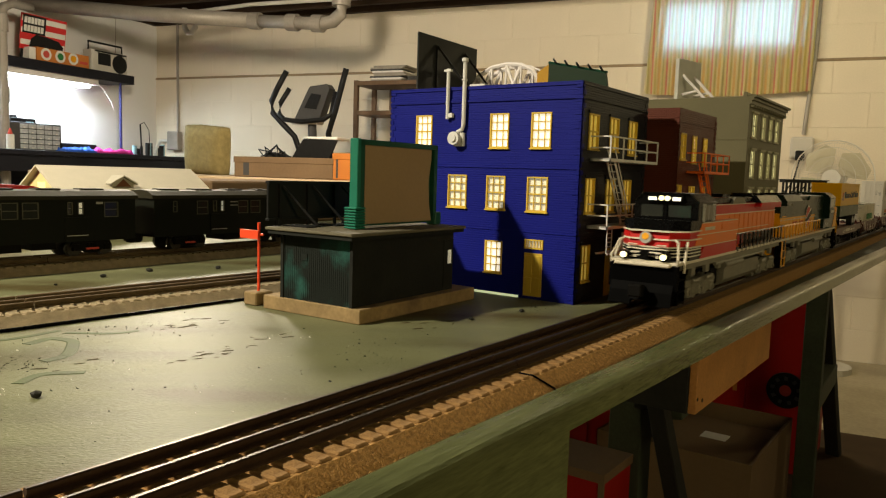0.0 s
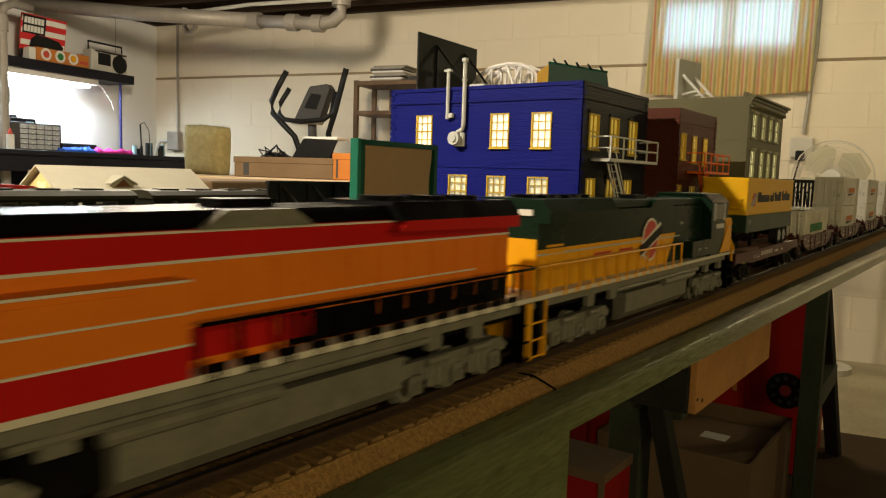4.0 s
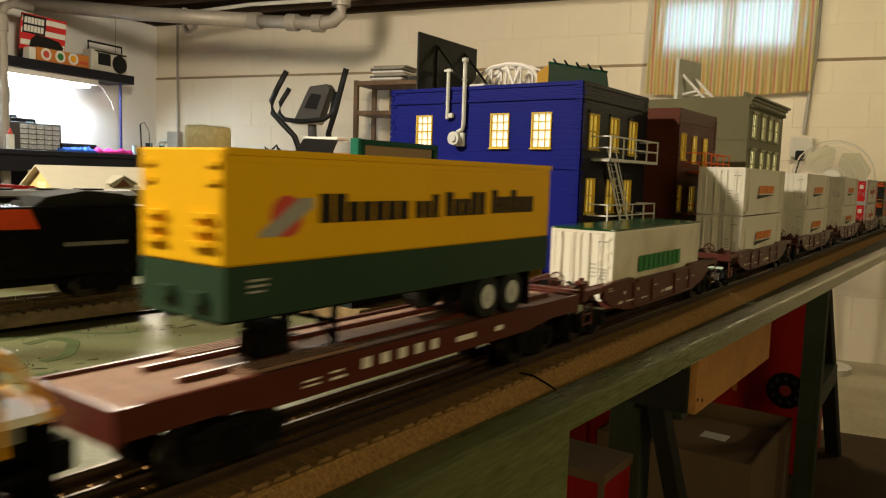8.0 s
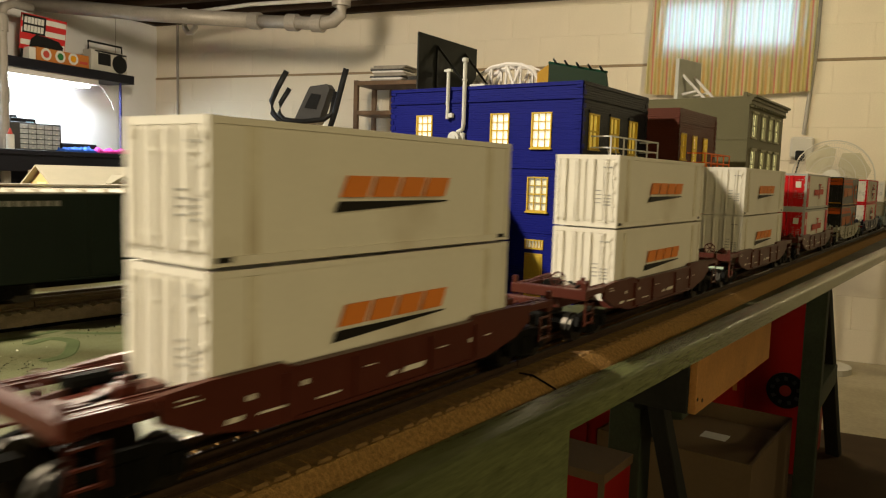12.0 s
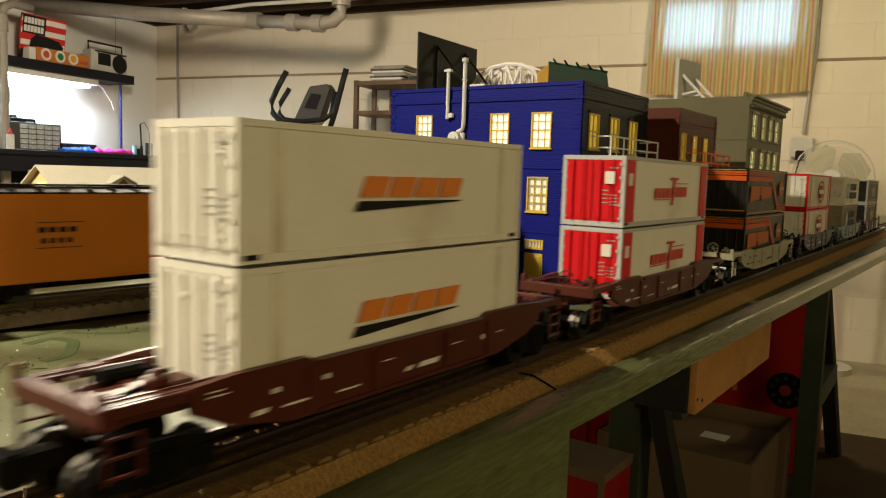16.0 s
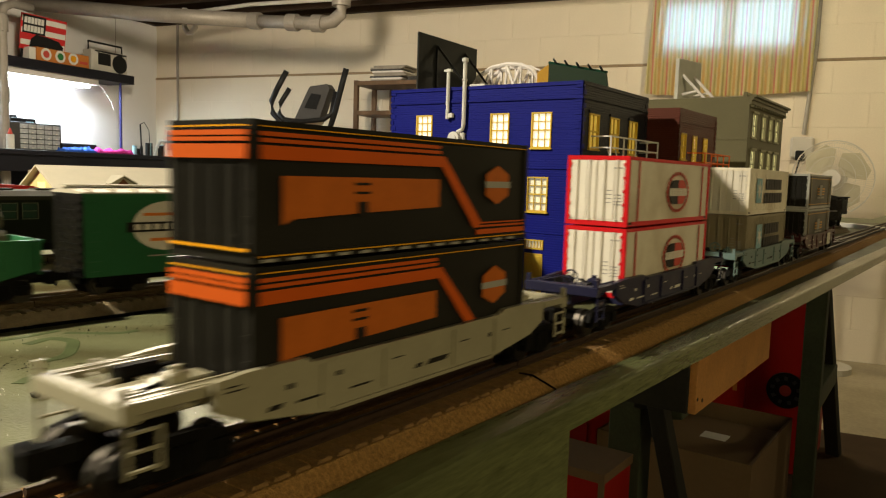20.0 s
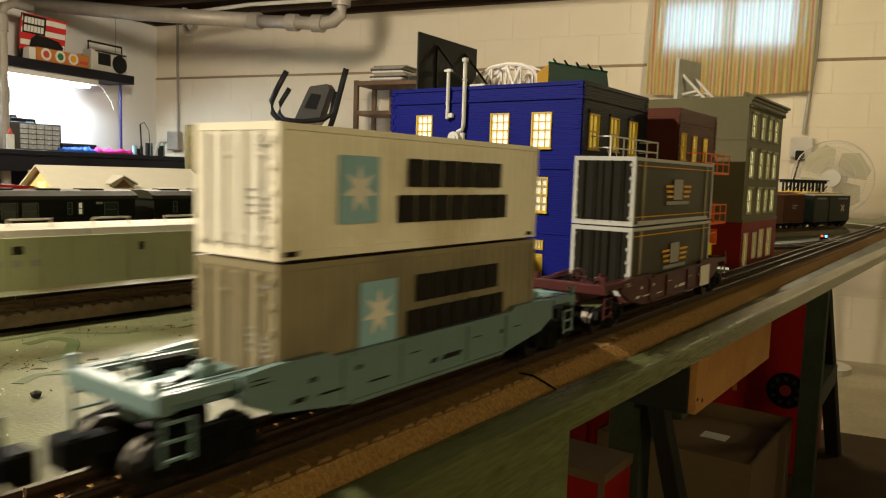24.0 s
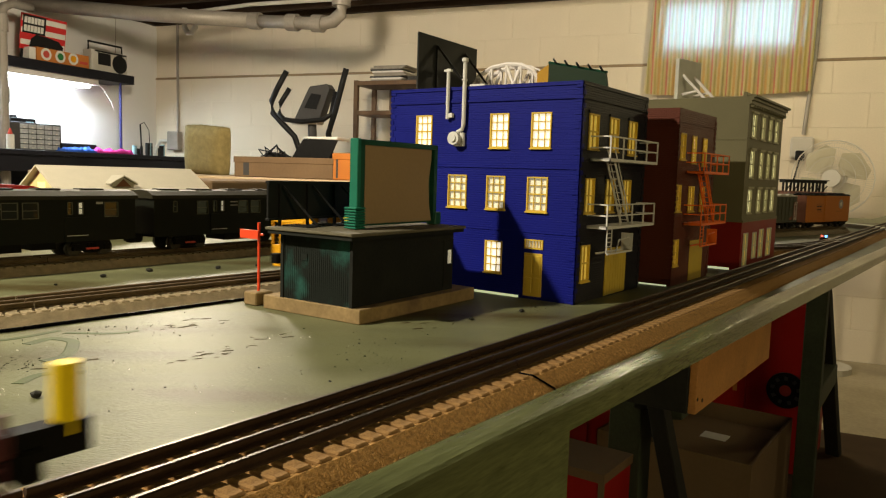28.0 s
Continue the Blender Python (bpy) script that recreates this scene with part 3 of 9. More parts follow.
# ---- workbench corner ----
wb = thing("workbench", "black workbench along the white wall", "workbench", m=ROOM)
part("benchtop", boxes((0.02, 0.55, 0.10, 2.4, 0.165, 0.200), bevel=0.004), BLACK_SHELF, wb)
part("back_panel", boxes((0.02, 0.05, 0.12, 2.3, FLOOR, 0.165)), BLACK_SHELF, wb)
for v in (0.14, 1.2, 2.3):
    part("leg", boxes((0.46, 0.53, v, v + 0.07, FLOOR, 0.165)), BLACK_SHELF, wb)
part("apron", boxes((0.50, 0.53, 0.2, 2.3, 0.06, 0.165)), BLACK_SHELF, wb)
sh = thing("wall_shelf", "black wall shelf over the workbench with light under it", "shelf", m=ROOM)
part("shelf_board", boxes((0.01, 0.30, 0.545, 2.3, 0.755, 0.822), bevel=0.003), BLACK_SHELF, sh)
part("shelf_post", rods(((0.27, 0.66, 0.20), (0.27, 0.66, 0.755), 0.010)), mat("dark_blue_tube", (0.03, 0.03, 0.12), 0.4), sh)
part("shelf_post", rods(((0.27, 2.2, 0.20), (0.27, 2.2, 0.755), 0.010)), BLACK_SHELF, sh)
lf = thing("bench_light", "glowing white fluorescent light under the shelf", "light", m=ROOM)
part("fixture", boxes((0.08, 0.26, 0.86, 2.2, 0.715, 0.755)), PALE_PIPE, lf)
for u in (0.13, 0.21):
    part("tube", rods(((u, 0.90, 0.705), (u, 2.16, 0.705), 0.013), n=10), TUBE_GLOW, lf)
part("pull_cord", tube_path(bmesh.new(), [(0.2, 0.84, 0.745), (0.22, 0.78, 0.70), (0.24, 0.72, 0.60), (0.24, 0.70, 0.55)], 0.003, 5), PALE_PIPE, lf)

# poster with plain shapes, box with three discs, radio
ps = thing("tin_sign", "red and white striped tin sign with dark engine shape", "sign", m=room(0.17, 1.455, 0.826, 0, 0, -90) @ pose(0, 0, 0, -8, 0, 0))
part("panel", boxes((0.0, 0.36, -0.003, 0.003, 0.075, 0.315)), mat("sign_red", (0.52, 0.03, 0.03), 0.35), ps)
for z in (0.105, 0.185, 0.262):
    part("white_stripe", boxes((0.004, 0.356, 0.003, 0.0045, z, z + 0.036)), PAPER, ps)
part("title_block", boxes((0.012, 0.19, 0.0045, 0.006, 0.185, 0.308)), BLACK, ps)
for r, n in ((0.252, 6), (0.197, 6)):
    pieces("title_bar", boxes(*[(0.022 + 0.026 * k, 0.043 + 0.026 * k, 0.006, 0.0072, r, r + 0.042) for k in range(n)]), PAPER, ps)
part("engine_shape", prism(bmesh.new(), [(0.07, 0.095), (0.33, 0.085), (0.345, 0.125), (0.30, 0.165), (0.20, 0.180), (0.12, 0.185), (0.08, 0.150)], "y", 0.0072, 0.0085), BLACK, ps)
part("stand", boxes((0.02, 0.34, -0.012, -0.003, -0.02, 0.078)), BLACK, ps)
ob3 = thing("orange_box", "orange card box with three coloured discs", "box", m=room(0.245, 1.37, 0.822, 0, 0, -90))
part("body", boxes((0.0, 0.44, -0.10, 0.0, 0.0, 0.098), bevel=0.002), ORANGE_CARD, ob3)
for x, m2 in ((0.075, LOGO_RED), (0.190, LOGO_GREEN), (0.300, LOCO_YELLOW)):
    d = part("disc", rods(((x, 0.0, 0.056), (x, 0.002, 0.056), 0.042), n=24), PAPER, ob3)
    part("disc_centre", rods(((x, 0.002, 0.056), (x, 0.003, 0.056), 0.025), n=20), m2, d)
part("paper_strip", boxes((-0.05, 0.0, -0.10, -0.01, 0.0, 0.09)), PAPER, ob3)
part("mark_bar", boxes((0.355, 0.425, 0.0, 0.001, 0.03, 0.05)), LOGO_RED, ob3)
rd = thing("radio", "cream and black portable radio with carrying handle", "radio", m=room(0.23, 0.89, 0.822, 0, 0, -90))
part("body", boxes((0.0, 0.345, -0.10, 0.0, 0.0, 0.165), bevel=0.008), BEIGE_PLASTIC, rd)
part("tape_door", boxes((0.055, 0.175, 0.0, 0.004, 0.055, 0.145), bevel=0.002), BLACK, rd)
part("speaker", rods(((0.262, 0.0, 0.080), (0.262, 0.006, 0.080), 0.070), n=28), BLACK, rd)
part("dial_strip", boxes((0.03, 0.33, 0.0, 0.003, 0.148, 0.160)), BLACK, rd)
part("handle", tube_path(bmesh.new(), [(0.012, -0.05, 0.16), (0.012, -0.05, 0.225), (0.333, -0.05, 0.225), (0.333, -0.05, 0.16)], 0.008, 8), BLACK, rd)
part("antenna", rods(((0.28, -0.06, 0.165), (0.29, -0.06, 0.55), 0.002), n=6), PIPE, rd)
# drawer organiser and clutter on the bench
og = thing("drawer_organiser", "grey small-parts drawer organiser on the workbench", "organiser", m=room(0.36, 1.70, 0.200, 0, 0, -90))
part("case", boxes((0.0, 0.42, -0.15, 0.0, 0.0, 0.185), bevel=0.003), GREY_PLASTIC, og)
for r in range(5):
    for c in range(5):
        dr = part("drawer", boxes((0.098 + 0.062 * c, 0.154 + 0.062 * c, 0.0, 0.006, 0.010 + 0.034 * r, 0.038 + 0.034 * r), bevel=0.001), mat("clear_drawer", (0.40, 0.42, 0.42), 0.3) if r + c == 0 else bpy.data.materials["clear_drawer"], og)
        part("drawer_pull", boxes((0.117 + 0.062 * c, 0.135 + 0.062 * c, 0.006, 0.010, 0.013 + 0.034 * r, 0.019 + 0.034 * r)), PAPER, dr)
bt = thing("battery_pack", "black tool battery on the drawer organiser", "battery", m=room(0.30, 1.62, 0.386, 0, 0, -90))
part("body", boxes((0.0, 0.19, -0.08, 0.0, 0.0, 0.030), bevel=0.004), BLACK, bt)
part("clip", boxes((0.03, 0.06, -0.06, -0.02, 0.030, 0.048)), BLACK, bt)
part("label_strip", boxes((0.11, 0.17, 0.0, 0.002, -0.001, 0.010)), LOGO_BLUE, bt)
gl = thing("glue_bottle", "white glue bottle with red cap on workbench", "bottle", m=room(0.45, 1.74, 0.200))
part("bottle", rods(((0, 0, 0), (0, 0, 0.095), 0.024), n=16), PAPER, gl)
part("cap", rod(bmesh.new(), (0, 0, 0.095), (0, 0, 0.135), 0.016, 12, 0.005), LOGO_RED, gl)
tc2 = thing("tool_case", "black tool case on the workbench", "case", m=room(0.38, 1.29, 0.200, 0, 0, -90))
part("body", boxes((0.0, 0.30, -0.14, 0.0, 0.0, 0.062), bevel=0.006), BLACK, tc2)
part("handle", tube_path(bmesh.new(), [(0.08, 0.0, 0.04), (0.08, 0.02, 0.04), (0.2, 0.02, 0.04), (0.2, 0.0, 0.04)], 0.005, 6), BLACK, tc2)
for lab, m2, v, wd in (("crumpled blue cloth on the workbench", BLUE_CLOTH, 1.33, 0.28), ("crumpled pink cloth on the workbench", PINK_CLOTH, 1.06, 0.36)):
    c = thing("cloth", lab, "cloth", m=room(0.47, v, 0.200, 0, 0, -90))
    bm = bmesh.new()
    g = [[bm.verts.new((wd * i / 14, -0.16 * j / 6, (0.012 + 0.030 * abs(noise.noise((i * 0.45, j * 0.5, v * 9)))) * (0.2 if i in (0, 14) or j in (0, 6) else 1.6))) for i in range(15)] for j in range(7)]
    for a, b in zip(g, g[1:]):
        for i in range(14):
            bm.faces.new((a[i], a[i + 1], b[i + 1], b[i]))
    cl = part("fabric", bm, m2, c, smooth=True)
    so = cl.modifiers.new("thick", "SOLIDIFY")
    so.thickness = 0.004
bk = thing("bench_clutter", "dark cluster of tools and jars on the bench", "tools", m=room(0.40, 0.66, 0.200, 0, 0, -90))
for k in range(9):
    x, hgt = 0.03 + 0.045 * k, rnd.uniform(0.04, 0.11)
    part("jar", rods(((x, -0.02 - 0.03 * (k % 3), 0), (x, -0.02 - 0.03 * (k % 3), hgt), 0.018), n=12), BLACK if k % 4 else LOGO_BLUE, bk)
part("torch_lamp", rods(((0.06, 0.02, 0.0), (0.06, 0.02, 0.07), 0.012), ((0.06, 0.02, 0.07), (0.05, 0.02, 0.24), 0.006)), BLACK, bk)
part("cord_loop", tube_path(bmesh.new(), [(0.05, 0.02, 0.24), (0.09, 0.02, 0.26), (0.14, 0.02, 0.20), (0.15, 0.02, 0.05)], 0.003, 5), BLACK, bk)


# ---- layout table ----
RAIL_Z = 0.015


def edge_y(x):
    """The table's front edge, which runs slightly away from the near track."""
    return -0.0380 - 0.022 * max(x - 0.29, 0.0)


table = thing("layout_table", "green painted plywood model railway table on timber legs", "table")
bm = prism(bmesh.new(), [(-4.9, edge_y(-4.9)), (0.29, edge_y(0.29)), (4.9, edge_y(4.9)), (4.9, 0.12), (3.3, 0.12), (3.3, 1.35), (-4.9, 1.35)], "z", -0.0095, 0.0)
part("tabletop", bm, TABLE_GREEN, table)
for xs in ((-4.9, 0.29, 0.6955), (0.6965, 4.9)):
    profile = [(0.0, -0.0160), (0.0, 0.0016), (0.0018, 0.0022), (0.0050, 0.0016), (0.0090, 0.0005), (0.0125, -0.0008), (0.0142, -0.0022), (0.0147, -0.0040), (0.0147, -0.0160)]
    line = []
    for a, b in zip(xs, xs[1:]):
        line += [a + (b - a) * k / 24 for k in range(24)]
    line.append(xs[-1])
    bm = bmesh.new()
    rings = [[bm.verts.new((x, edge_y(x) - d, z + (0.0003 * noise.noise((x * 9, d * 60, 2.0)) if z > -0.01 else 0.0))) for d, z in profile] for x in line]
    for p, q in zip(rings, rings[1:]):
        for k in range(len(profile)):
            n = (k + 1) % len(profile)
            bm.faces.new((p[k], q[k], q[n], p[n]))
    bm.faces.new(rings[0])
    bm.faces.new(rings[-1][::-1])
    part("edge_board", bm, EDGE_GREEN, table, "chipped green painted edge board")
part("front_panel", boxes((-0.3, 0.363, -0.0505, -0.0445, -0.55, -0.0161)), EDGE_GREEN, table, "green plywood panel under the edge")
TIMBER = mat("raw_softwood", (0.48, 0.23, 0.072), 0.7, vary=0.25, scale=14, fine=160, bump=0.15)
OLD_OR_SHADED_TIMBER = mat("dark_old_or_shaded_timber", (0.022, 0.022, 0.018), 0.7, vary=0.3, scale=12, fine=120, bump=0.15)


def plank(name, a, b, w, d, material, parent=None, label=""):
    """A squared timber from a to b."""
    a, b = Vector(a), Vector(b)
    bm = boxes((-w / 2, w / 2, -d / 2, d / 2, 0, (b - a).length), bevel=0.003)
    m = Matrix.Translation(a) @ (b - a).to_track_quat("Z", "Y").to_matrix().to_4x4()
    return part(name, bm, material, parent, label, m)


# ---- tracks ----
def spline(pts, step=0.01):
    """Catmull-Rom through plan points, sampled evenly enough."""
    out = []
    p = [Vector(pts[0]) * 2 - Vector(pts[1])] + [Vector(q) for q in pts] + [Vector(pts[-1]) * 2 - Vector(pts[-2])]
    for i in range(1, len(p) - 2):
        n = max(2, int((p[i + 1] - p[i]).length / step))
        for k in range(n):
            t = k / n
            out.append(0.5 * (2 * p[i] + (p[i + 1] - p[i - 1]) * t + (2 * p[i - 1] - 5 * p[i] + 4 * p[i + 1] - p[i + 2]) * t * t + (3 * p[i] - p[i - 1] - 3 * p[i + 1] + p[i + 2]) * t ** 3))
    return out + [p[-2].copy()]


ARC_C, ARC_R = Vector((2.20, 0.3550)), 0.2600
PATH_NEAR = [Vector((-4.7 + 0.1 * k, 0.0)) for k in range(97)]
PATH_FAR = spline([(-4.9, 0.584), (-2.9, 0.4975), (-0.9, 0.411), (0.0, 0.372), (0.4, 0.354), (0.8, 0.326), (1.2, 0.285), (1.6, 0.231), (1.9, 0.171), (2.1283, 0.1051)])
PATH_FAR += [ARC_C + ARC_R * Vector((math.cos(radians(a)), math.sin(radians(a)))) for a in range(-106, 91, 4)]
PATH_FAR += [Vector((2.20 - 0.1 * k, 0.615)) for k in range(1, 32)]
PATH_LINK = spline([(1.78, 0.002), (1.60, 0.010), (1.45, 0.034), (1.34, 0.075), (1.28, 0.130)])


def lengths(path):
    s = [0.0]
    for a, b in zip(path, path[1:]):
        s.append(s[-1] + (b - a).length)
    return s


LEN_FAR = lengths(PATH_FAR)


def along(path, s, d):
    """The place and heading (degrees) at the distance d along a path."""
    i = int(np.clip(np.searchsorted(s, d) - 1, 0, len(path) - 2))
    a, b = path[i], path[i + 1]
    p = a + (b - a) * ((d - s[i]) / (s[i + 1] - s[i]))
    return p.x, p.y, math.degrees(math.atan2(b.y - a.y, b.x - a.x))


def sweep(bm, path, profile):
    """Draws a closed profile of (side, z) along a plan path; side is to the left."""
    rings = []
    for i, p in enumerate(path):
        d = (path[min(i + 1, len(path) - 1)] - path[max(i - 1, 0)]).normalized()
        n = Vector((-d.y, d.x))
        rings.append([bm.verts.new((p.x + n.x * a, p.y + n.y * a, z)) for a, z in profile])
    k = len(profile)
    for a, b in zip(rings, rings[1:]):
        for i in range(k):
            bm.faces.new((a[i], b[i], b[(i + 1) % k], a[(i + 1) % k]))
    bm.faces.new(rings[0])
    bm.faces.new(rings[-1][::-1])
    return bm


def track(path, label, bed_mat, ties_from, ties_to, joint, pitch=0.0103, rail_mat=None, tie_mat=None, head_mat=None):
    tk = thing("railway_track", label, "railway track", "three-rail tracks of the layout")
    s = lengths(path)
    bed = sweep(bmesh.new(), path, [(-0.0395, 0.0003), (-0.0375, 0.0022), (-0.0306, 0.0086), (-0.0290, 0.0086), (-0.0278, 0.0078), (0.0278, 0.0078), (0.0290, 0.0086), (0.0306, 0.0086), (0.0375, 0.0022), (0.0395, 0.0003)])
    part("roadbed", bed, bed_mat, tk, "tan granular foam roadbed")
    total = s[-1]
    cuts, d = [], joint
    while d < total:
        cuts.append(d)
        d += 0.254
    spans = list(zip([0.0] + [c + 0.0006 for c in cuts], [c - 0.0006 for c in cuts] + [total]))
    for off in (-0.01588, 0.0, 0.01588):
        for a, b in spans:
            n = max(2, int((b - a) / 0.03))
            pts = []
            for k in range(n + 1):
                x, y, _ = along(path, s, a + (b - a) * k / n)
                pts.append(Vector((x, y)))
            w = 0.0013
            rail = part("rail", sweep(bmesh.new(), pts, [(off - 0.0021, 0.0104), (off + 0.0021, 0.0104), (off + 0.0021, 0.0112), (off + 0.0008, 0.0120), (off + w, 0.0132), (off + w, 0.0146), (off - w, 0.0146), (off - w, 0.0132), (off - 0.0008, 0.0120), (off - 0.0021, 0.0112)]), rail_mat or RAIL_SIDE, tk)
            part("rail_head", sweep(bmesh.new(), pts, [(off - w, 0.0146), (off + w, 0.0146), (off + 0.0008, 0.0151), (off - 0.0008, 0.0151)]), head_mat or RAIL_TOP, rail)
    tie = boxes((-0.0037, 0.0037, -0.0297, 0.0297, 0.0058, 0.0099), bevel=0.0008)
    first, rest, d = None, bmesh.new(), 0.004
    while d < total:
        x, y, h = along(path, s, d)
        m = pose(x, y, 0, 0, 0, h + random.uniform(-1, 1))
        if ties_from <= d <= ties_to:
            if first is None:
                first = part("tie", tie, tie_mat or TIE, tk, m=m)
            else:
                same(first, tk, m)
        else:
            vs = [rest.verts.new(m @ Vector((a * 0.0037, b * 0.0296, c))) for c in (0.0058, 0.0099) for a, b in ((-1, -1), (1, -1), (1, 1), (-1, 1))]
            for q in ((4, 5, 6, 7), (0, 1, 5, 4), (1, 2, 6, 5), (2, 3, 7, 6), (3, 0, 4, 7)):
                rest.faces.new([vs[i] for i in q])
        d += pitch
    if len(rest.faces):
        tagged(part("far_ties", rest, tie_mat or TIE, tk), kind="stuff")
    return tk


def shoulder_grains(tk, x0, x1, count, material):
    """Loose grains on the near slope of the roadbed."""
    bm, rnd = bmesh.new(), random.Random(5)
    for _ in range(count):
        x = x0 + (x1 - x0) * rnd.random() ** 1.6
        k = rnd.random()
        y, z = -0.0280 - 0.0112 * k, 0.0098 - 0.0094 * k
        if k < 0.25:
            y, z = -0.019 - rnd.random() * 0.0085, 0.0080
        r = rnd.uniform(0.0004, 0.0010)
        vs = [bm.verts.new((x + r * rnd.uniform(-1, 1), y + r * rnd.uniform(-1, 1), z + r * q)) for q in (-0.4, -0.2, 0.1, 0.8)]
        for f in ((0, 1, 2), (0, 1, 3), (1, 2, 3), (0, 2, 3)):
            bm.faces.new([vs[i] for i in f])
    tagged(part("loose_ballast", bm, material, tk), kind="stuff")


near_track = track(PATH_NEAR, "brown-railed three-rail track on tan foam roadbed", BALLAST, 4.75, 7.0, 4.8075 - 18 * 0.254)
shoulder_grains(near_track, 0.08, 1.7, 30000, BALLAST)
part("roadbed_crack", tube_path(bmesh.new(), [(0.3540, -0.0225, 0.0101), (0.3560, -0.0300, 0.0098), (0.3610, -0.0345, 0.0058), (0.3660, -0.0395, 0.0015)], 0.0006, 6), LOCO_BLACK, near_track, "thin black feeder wire")
far_track = track(PATH_FAR, "three-rail track on grey-tan roadbed with a wide end curve", mat("grey_tan_ballast", (0.22, 0.175, 0.105), 0.95, vary=0.3, scale=120, fine=900, bump=0.8), 5.0, 6.2, 0.092, tie_mat=bpy.data.materials["grey_tan_ballast"], rail_mat=mat("weathered_tan_rail", (0.085, 0.060, 0.032), 0.75, vary=0.3, scale=60, fine=500, spec=0.06), head_mat=mat("dull_rail_head", (0.095, 0.068, 0.038), 0.75, vary=0.25, scale=30, fine=300, spec=0.08))
# Thin black tube following the foot of the far roadbed.
part("roadbed_foot_line", tube_path(bmesh.new(), [(p.x, p.y - 0.0425, 0.0014) for p in PATH_FAR if -1.5 < p.x < 0.5 and p.y < 0.5], 0.0014, 6), LOCO_BLACK, far_track, "thin black line along the roadbed foot")
link_track = track(PATH_LINK, "short curved connecting track beside the grey building", BALLAST, 9, 9, 0.2)

# ---- under the table ----
LEG_GREEN = mat("dark_green_leg_paint", (0.045, 0.055, 0.035), 0.6, vary=0.25, scale=14, fine=120, bump=0.15)
plank("leg", (1.80, 0.465, FLOOR), (1.80, 0.465, -0.0096), 0.080, 0.085, LEG_GREEN, table)
plank("leg", (2.60, 0.178, FLOOR), (2.60, 0.178, -0.0096), 0.045, 0.060, LEG_GREEN, table)
plank("leg", (-0.6, 1.2, FLOOR), (-0.6, 1.2, -0.0096), 0.085, 0.085, LEG_GREEN, table)
for x, y in ((-2.4, 0.02), (-2.4, 1.2), (-4.7, 0.02), (-4.7, 1.2), (4.8, -0.08)):
    plank("leg", (x, y, FLOOR), (x, y, -0.0096), 0.085, 0.085, LEG_GREEN, table)
plank("leg", (3.1, 1.2, FLOOR), (3.1, 1.2, -0.0096), 0.085, 0.085, LEG_GREEN, table)
plank("cross_beam", (1.90, 0.47, -0.49), (1.90, 0.36, -0.47), 0.05, 0.04, LEG_GREEN, table)
hs = thing("sawhorse", "dark timber sawhorse with splayed legs under the table", "sawhorse")
plank("leg", (1.75, 0.245, FLOOR), (1.75, 0.385, -0.40), 0.050, 0.04, OLD_OR_SHADED_TIMBER, hs)
plank("leg", (2.35, 0.62, FLOOR), (2.25, 0.50, -0.40), 0.050, 0.04, OLD_OR_SHADED_TIMBER, hs)
plank("beam", (1.75, 0.42, -0.40), (2.3, 0.47, -0.40), 0.04, 0.09, OLD_OR_SHADED_TIMBER, hs)
hs2 = thing("sawhorse", "dark timber sawhorse at the table's far end", "sawhorse")
plank("leg", (3.239, 0.177, FLOOR), (2.853, 0.227, -0.06), 0.05, 0.04, OLD_OR_SHADED_TIMBER, hs2)
plank("leg", (3.28, 0.72, FLOOR), (2.86, 0.67, -0.06), 0.05, 0.04, OLD_OR_SHADED_TIMBER, hs2)
plank("beam", (2.90, 0.17, -0.06), (2.90, 0.75, -0.06), 0.04, 0.09, OLD_OR_SHADED_TIMBER, hs2)
plank("brace", (2.63, 0.172, -0.57), (3.06, 0.186, -0.57), 0.04, 0.07, LEG_GREEN, hs2)
wbx = thing("wooden_drawer_box", "raw plywood drawer box hung under the table", "drawer box")
part("side_board", boxes((1.105, 1.575, 0.100, 0.112, -0.228, -0.0096), bevel=0.001), TIMBER, wbx)
# The end board's shade is painted by giving it the dark timber colour.
part("end_board", boxes((1.100, 1.112, 0.112, 0.420, -0.228, -0.0096), bevel=0.001), OLD_OR_SHADED_TIMBER, wbx, "end board with its shade put into the dark colour")
part("bottom_board", boxes((1.112, 1.575, 0.112, 0.420, -0.228, -0.216)), TIMBER, wbx)
part("screw", rods(((1.110, 0.1005, -0.205), (1.110, 0.0990, -0.205), 0.003), ((1.135, 0.1005, -0.212), (1.135, 0.0990, -0.212), 0.003)), OLD_OR_SHADED_TIMBER, wbx)
rc = thing("red_cabinet", "red steel cabinet with round black badge under table", "cabinet")
part("body", boxes((2.90, 3.30, 0.235, 0.640, FLOOR, -0.30), bevel=0.006), RED_PAINT, rc)
part("door", boxes((2.892, 2.900, 0.245, 0.440, FLOOR + 0.05, -0.31), bevel=0.002), RED_PAINT, rc)
part("door", boxes((2.892, 2.900, 0.446, 0.632, FLOOR + 0.05, -0.31), bevel=0.002), RED_PAINT, rc)
part("flame_mark", boxes((2.889, 2.892, 0.475, 0.490, -0.66, -0.44), (2.889, 2.892, 0.505, 0.518, -0.66, -0.47)), ORANGE_CARD, rc)
bd = part("badge", rods(((2.892, 0.305, -0.625), (2.884, 0.305, -0.625), 0.066), n=32), BLACK, rc, "round black badge")
part("badge_centre", rods(((2.884, 0.305, -0.625), (2.881, 0.305, -0.625), 0.020), n=20), LOGO_RED, bd)
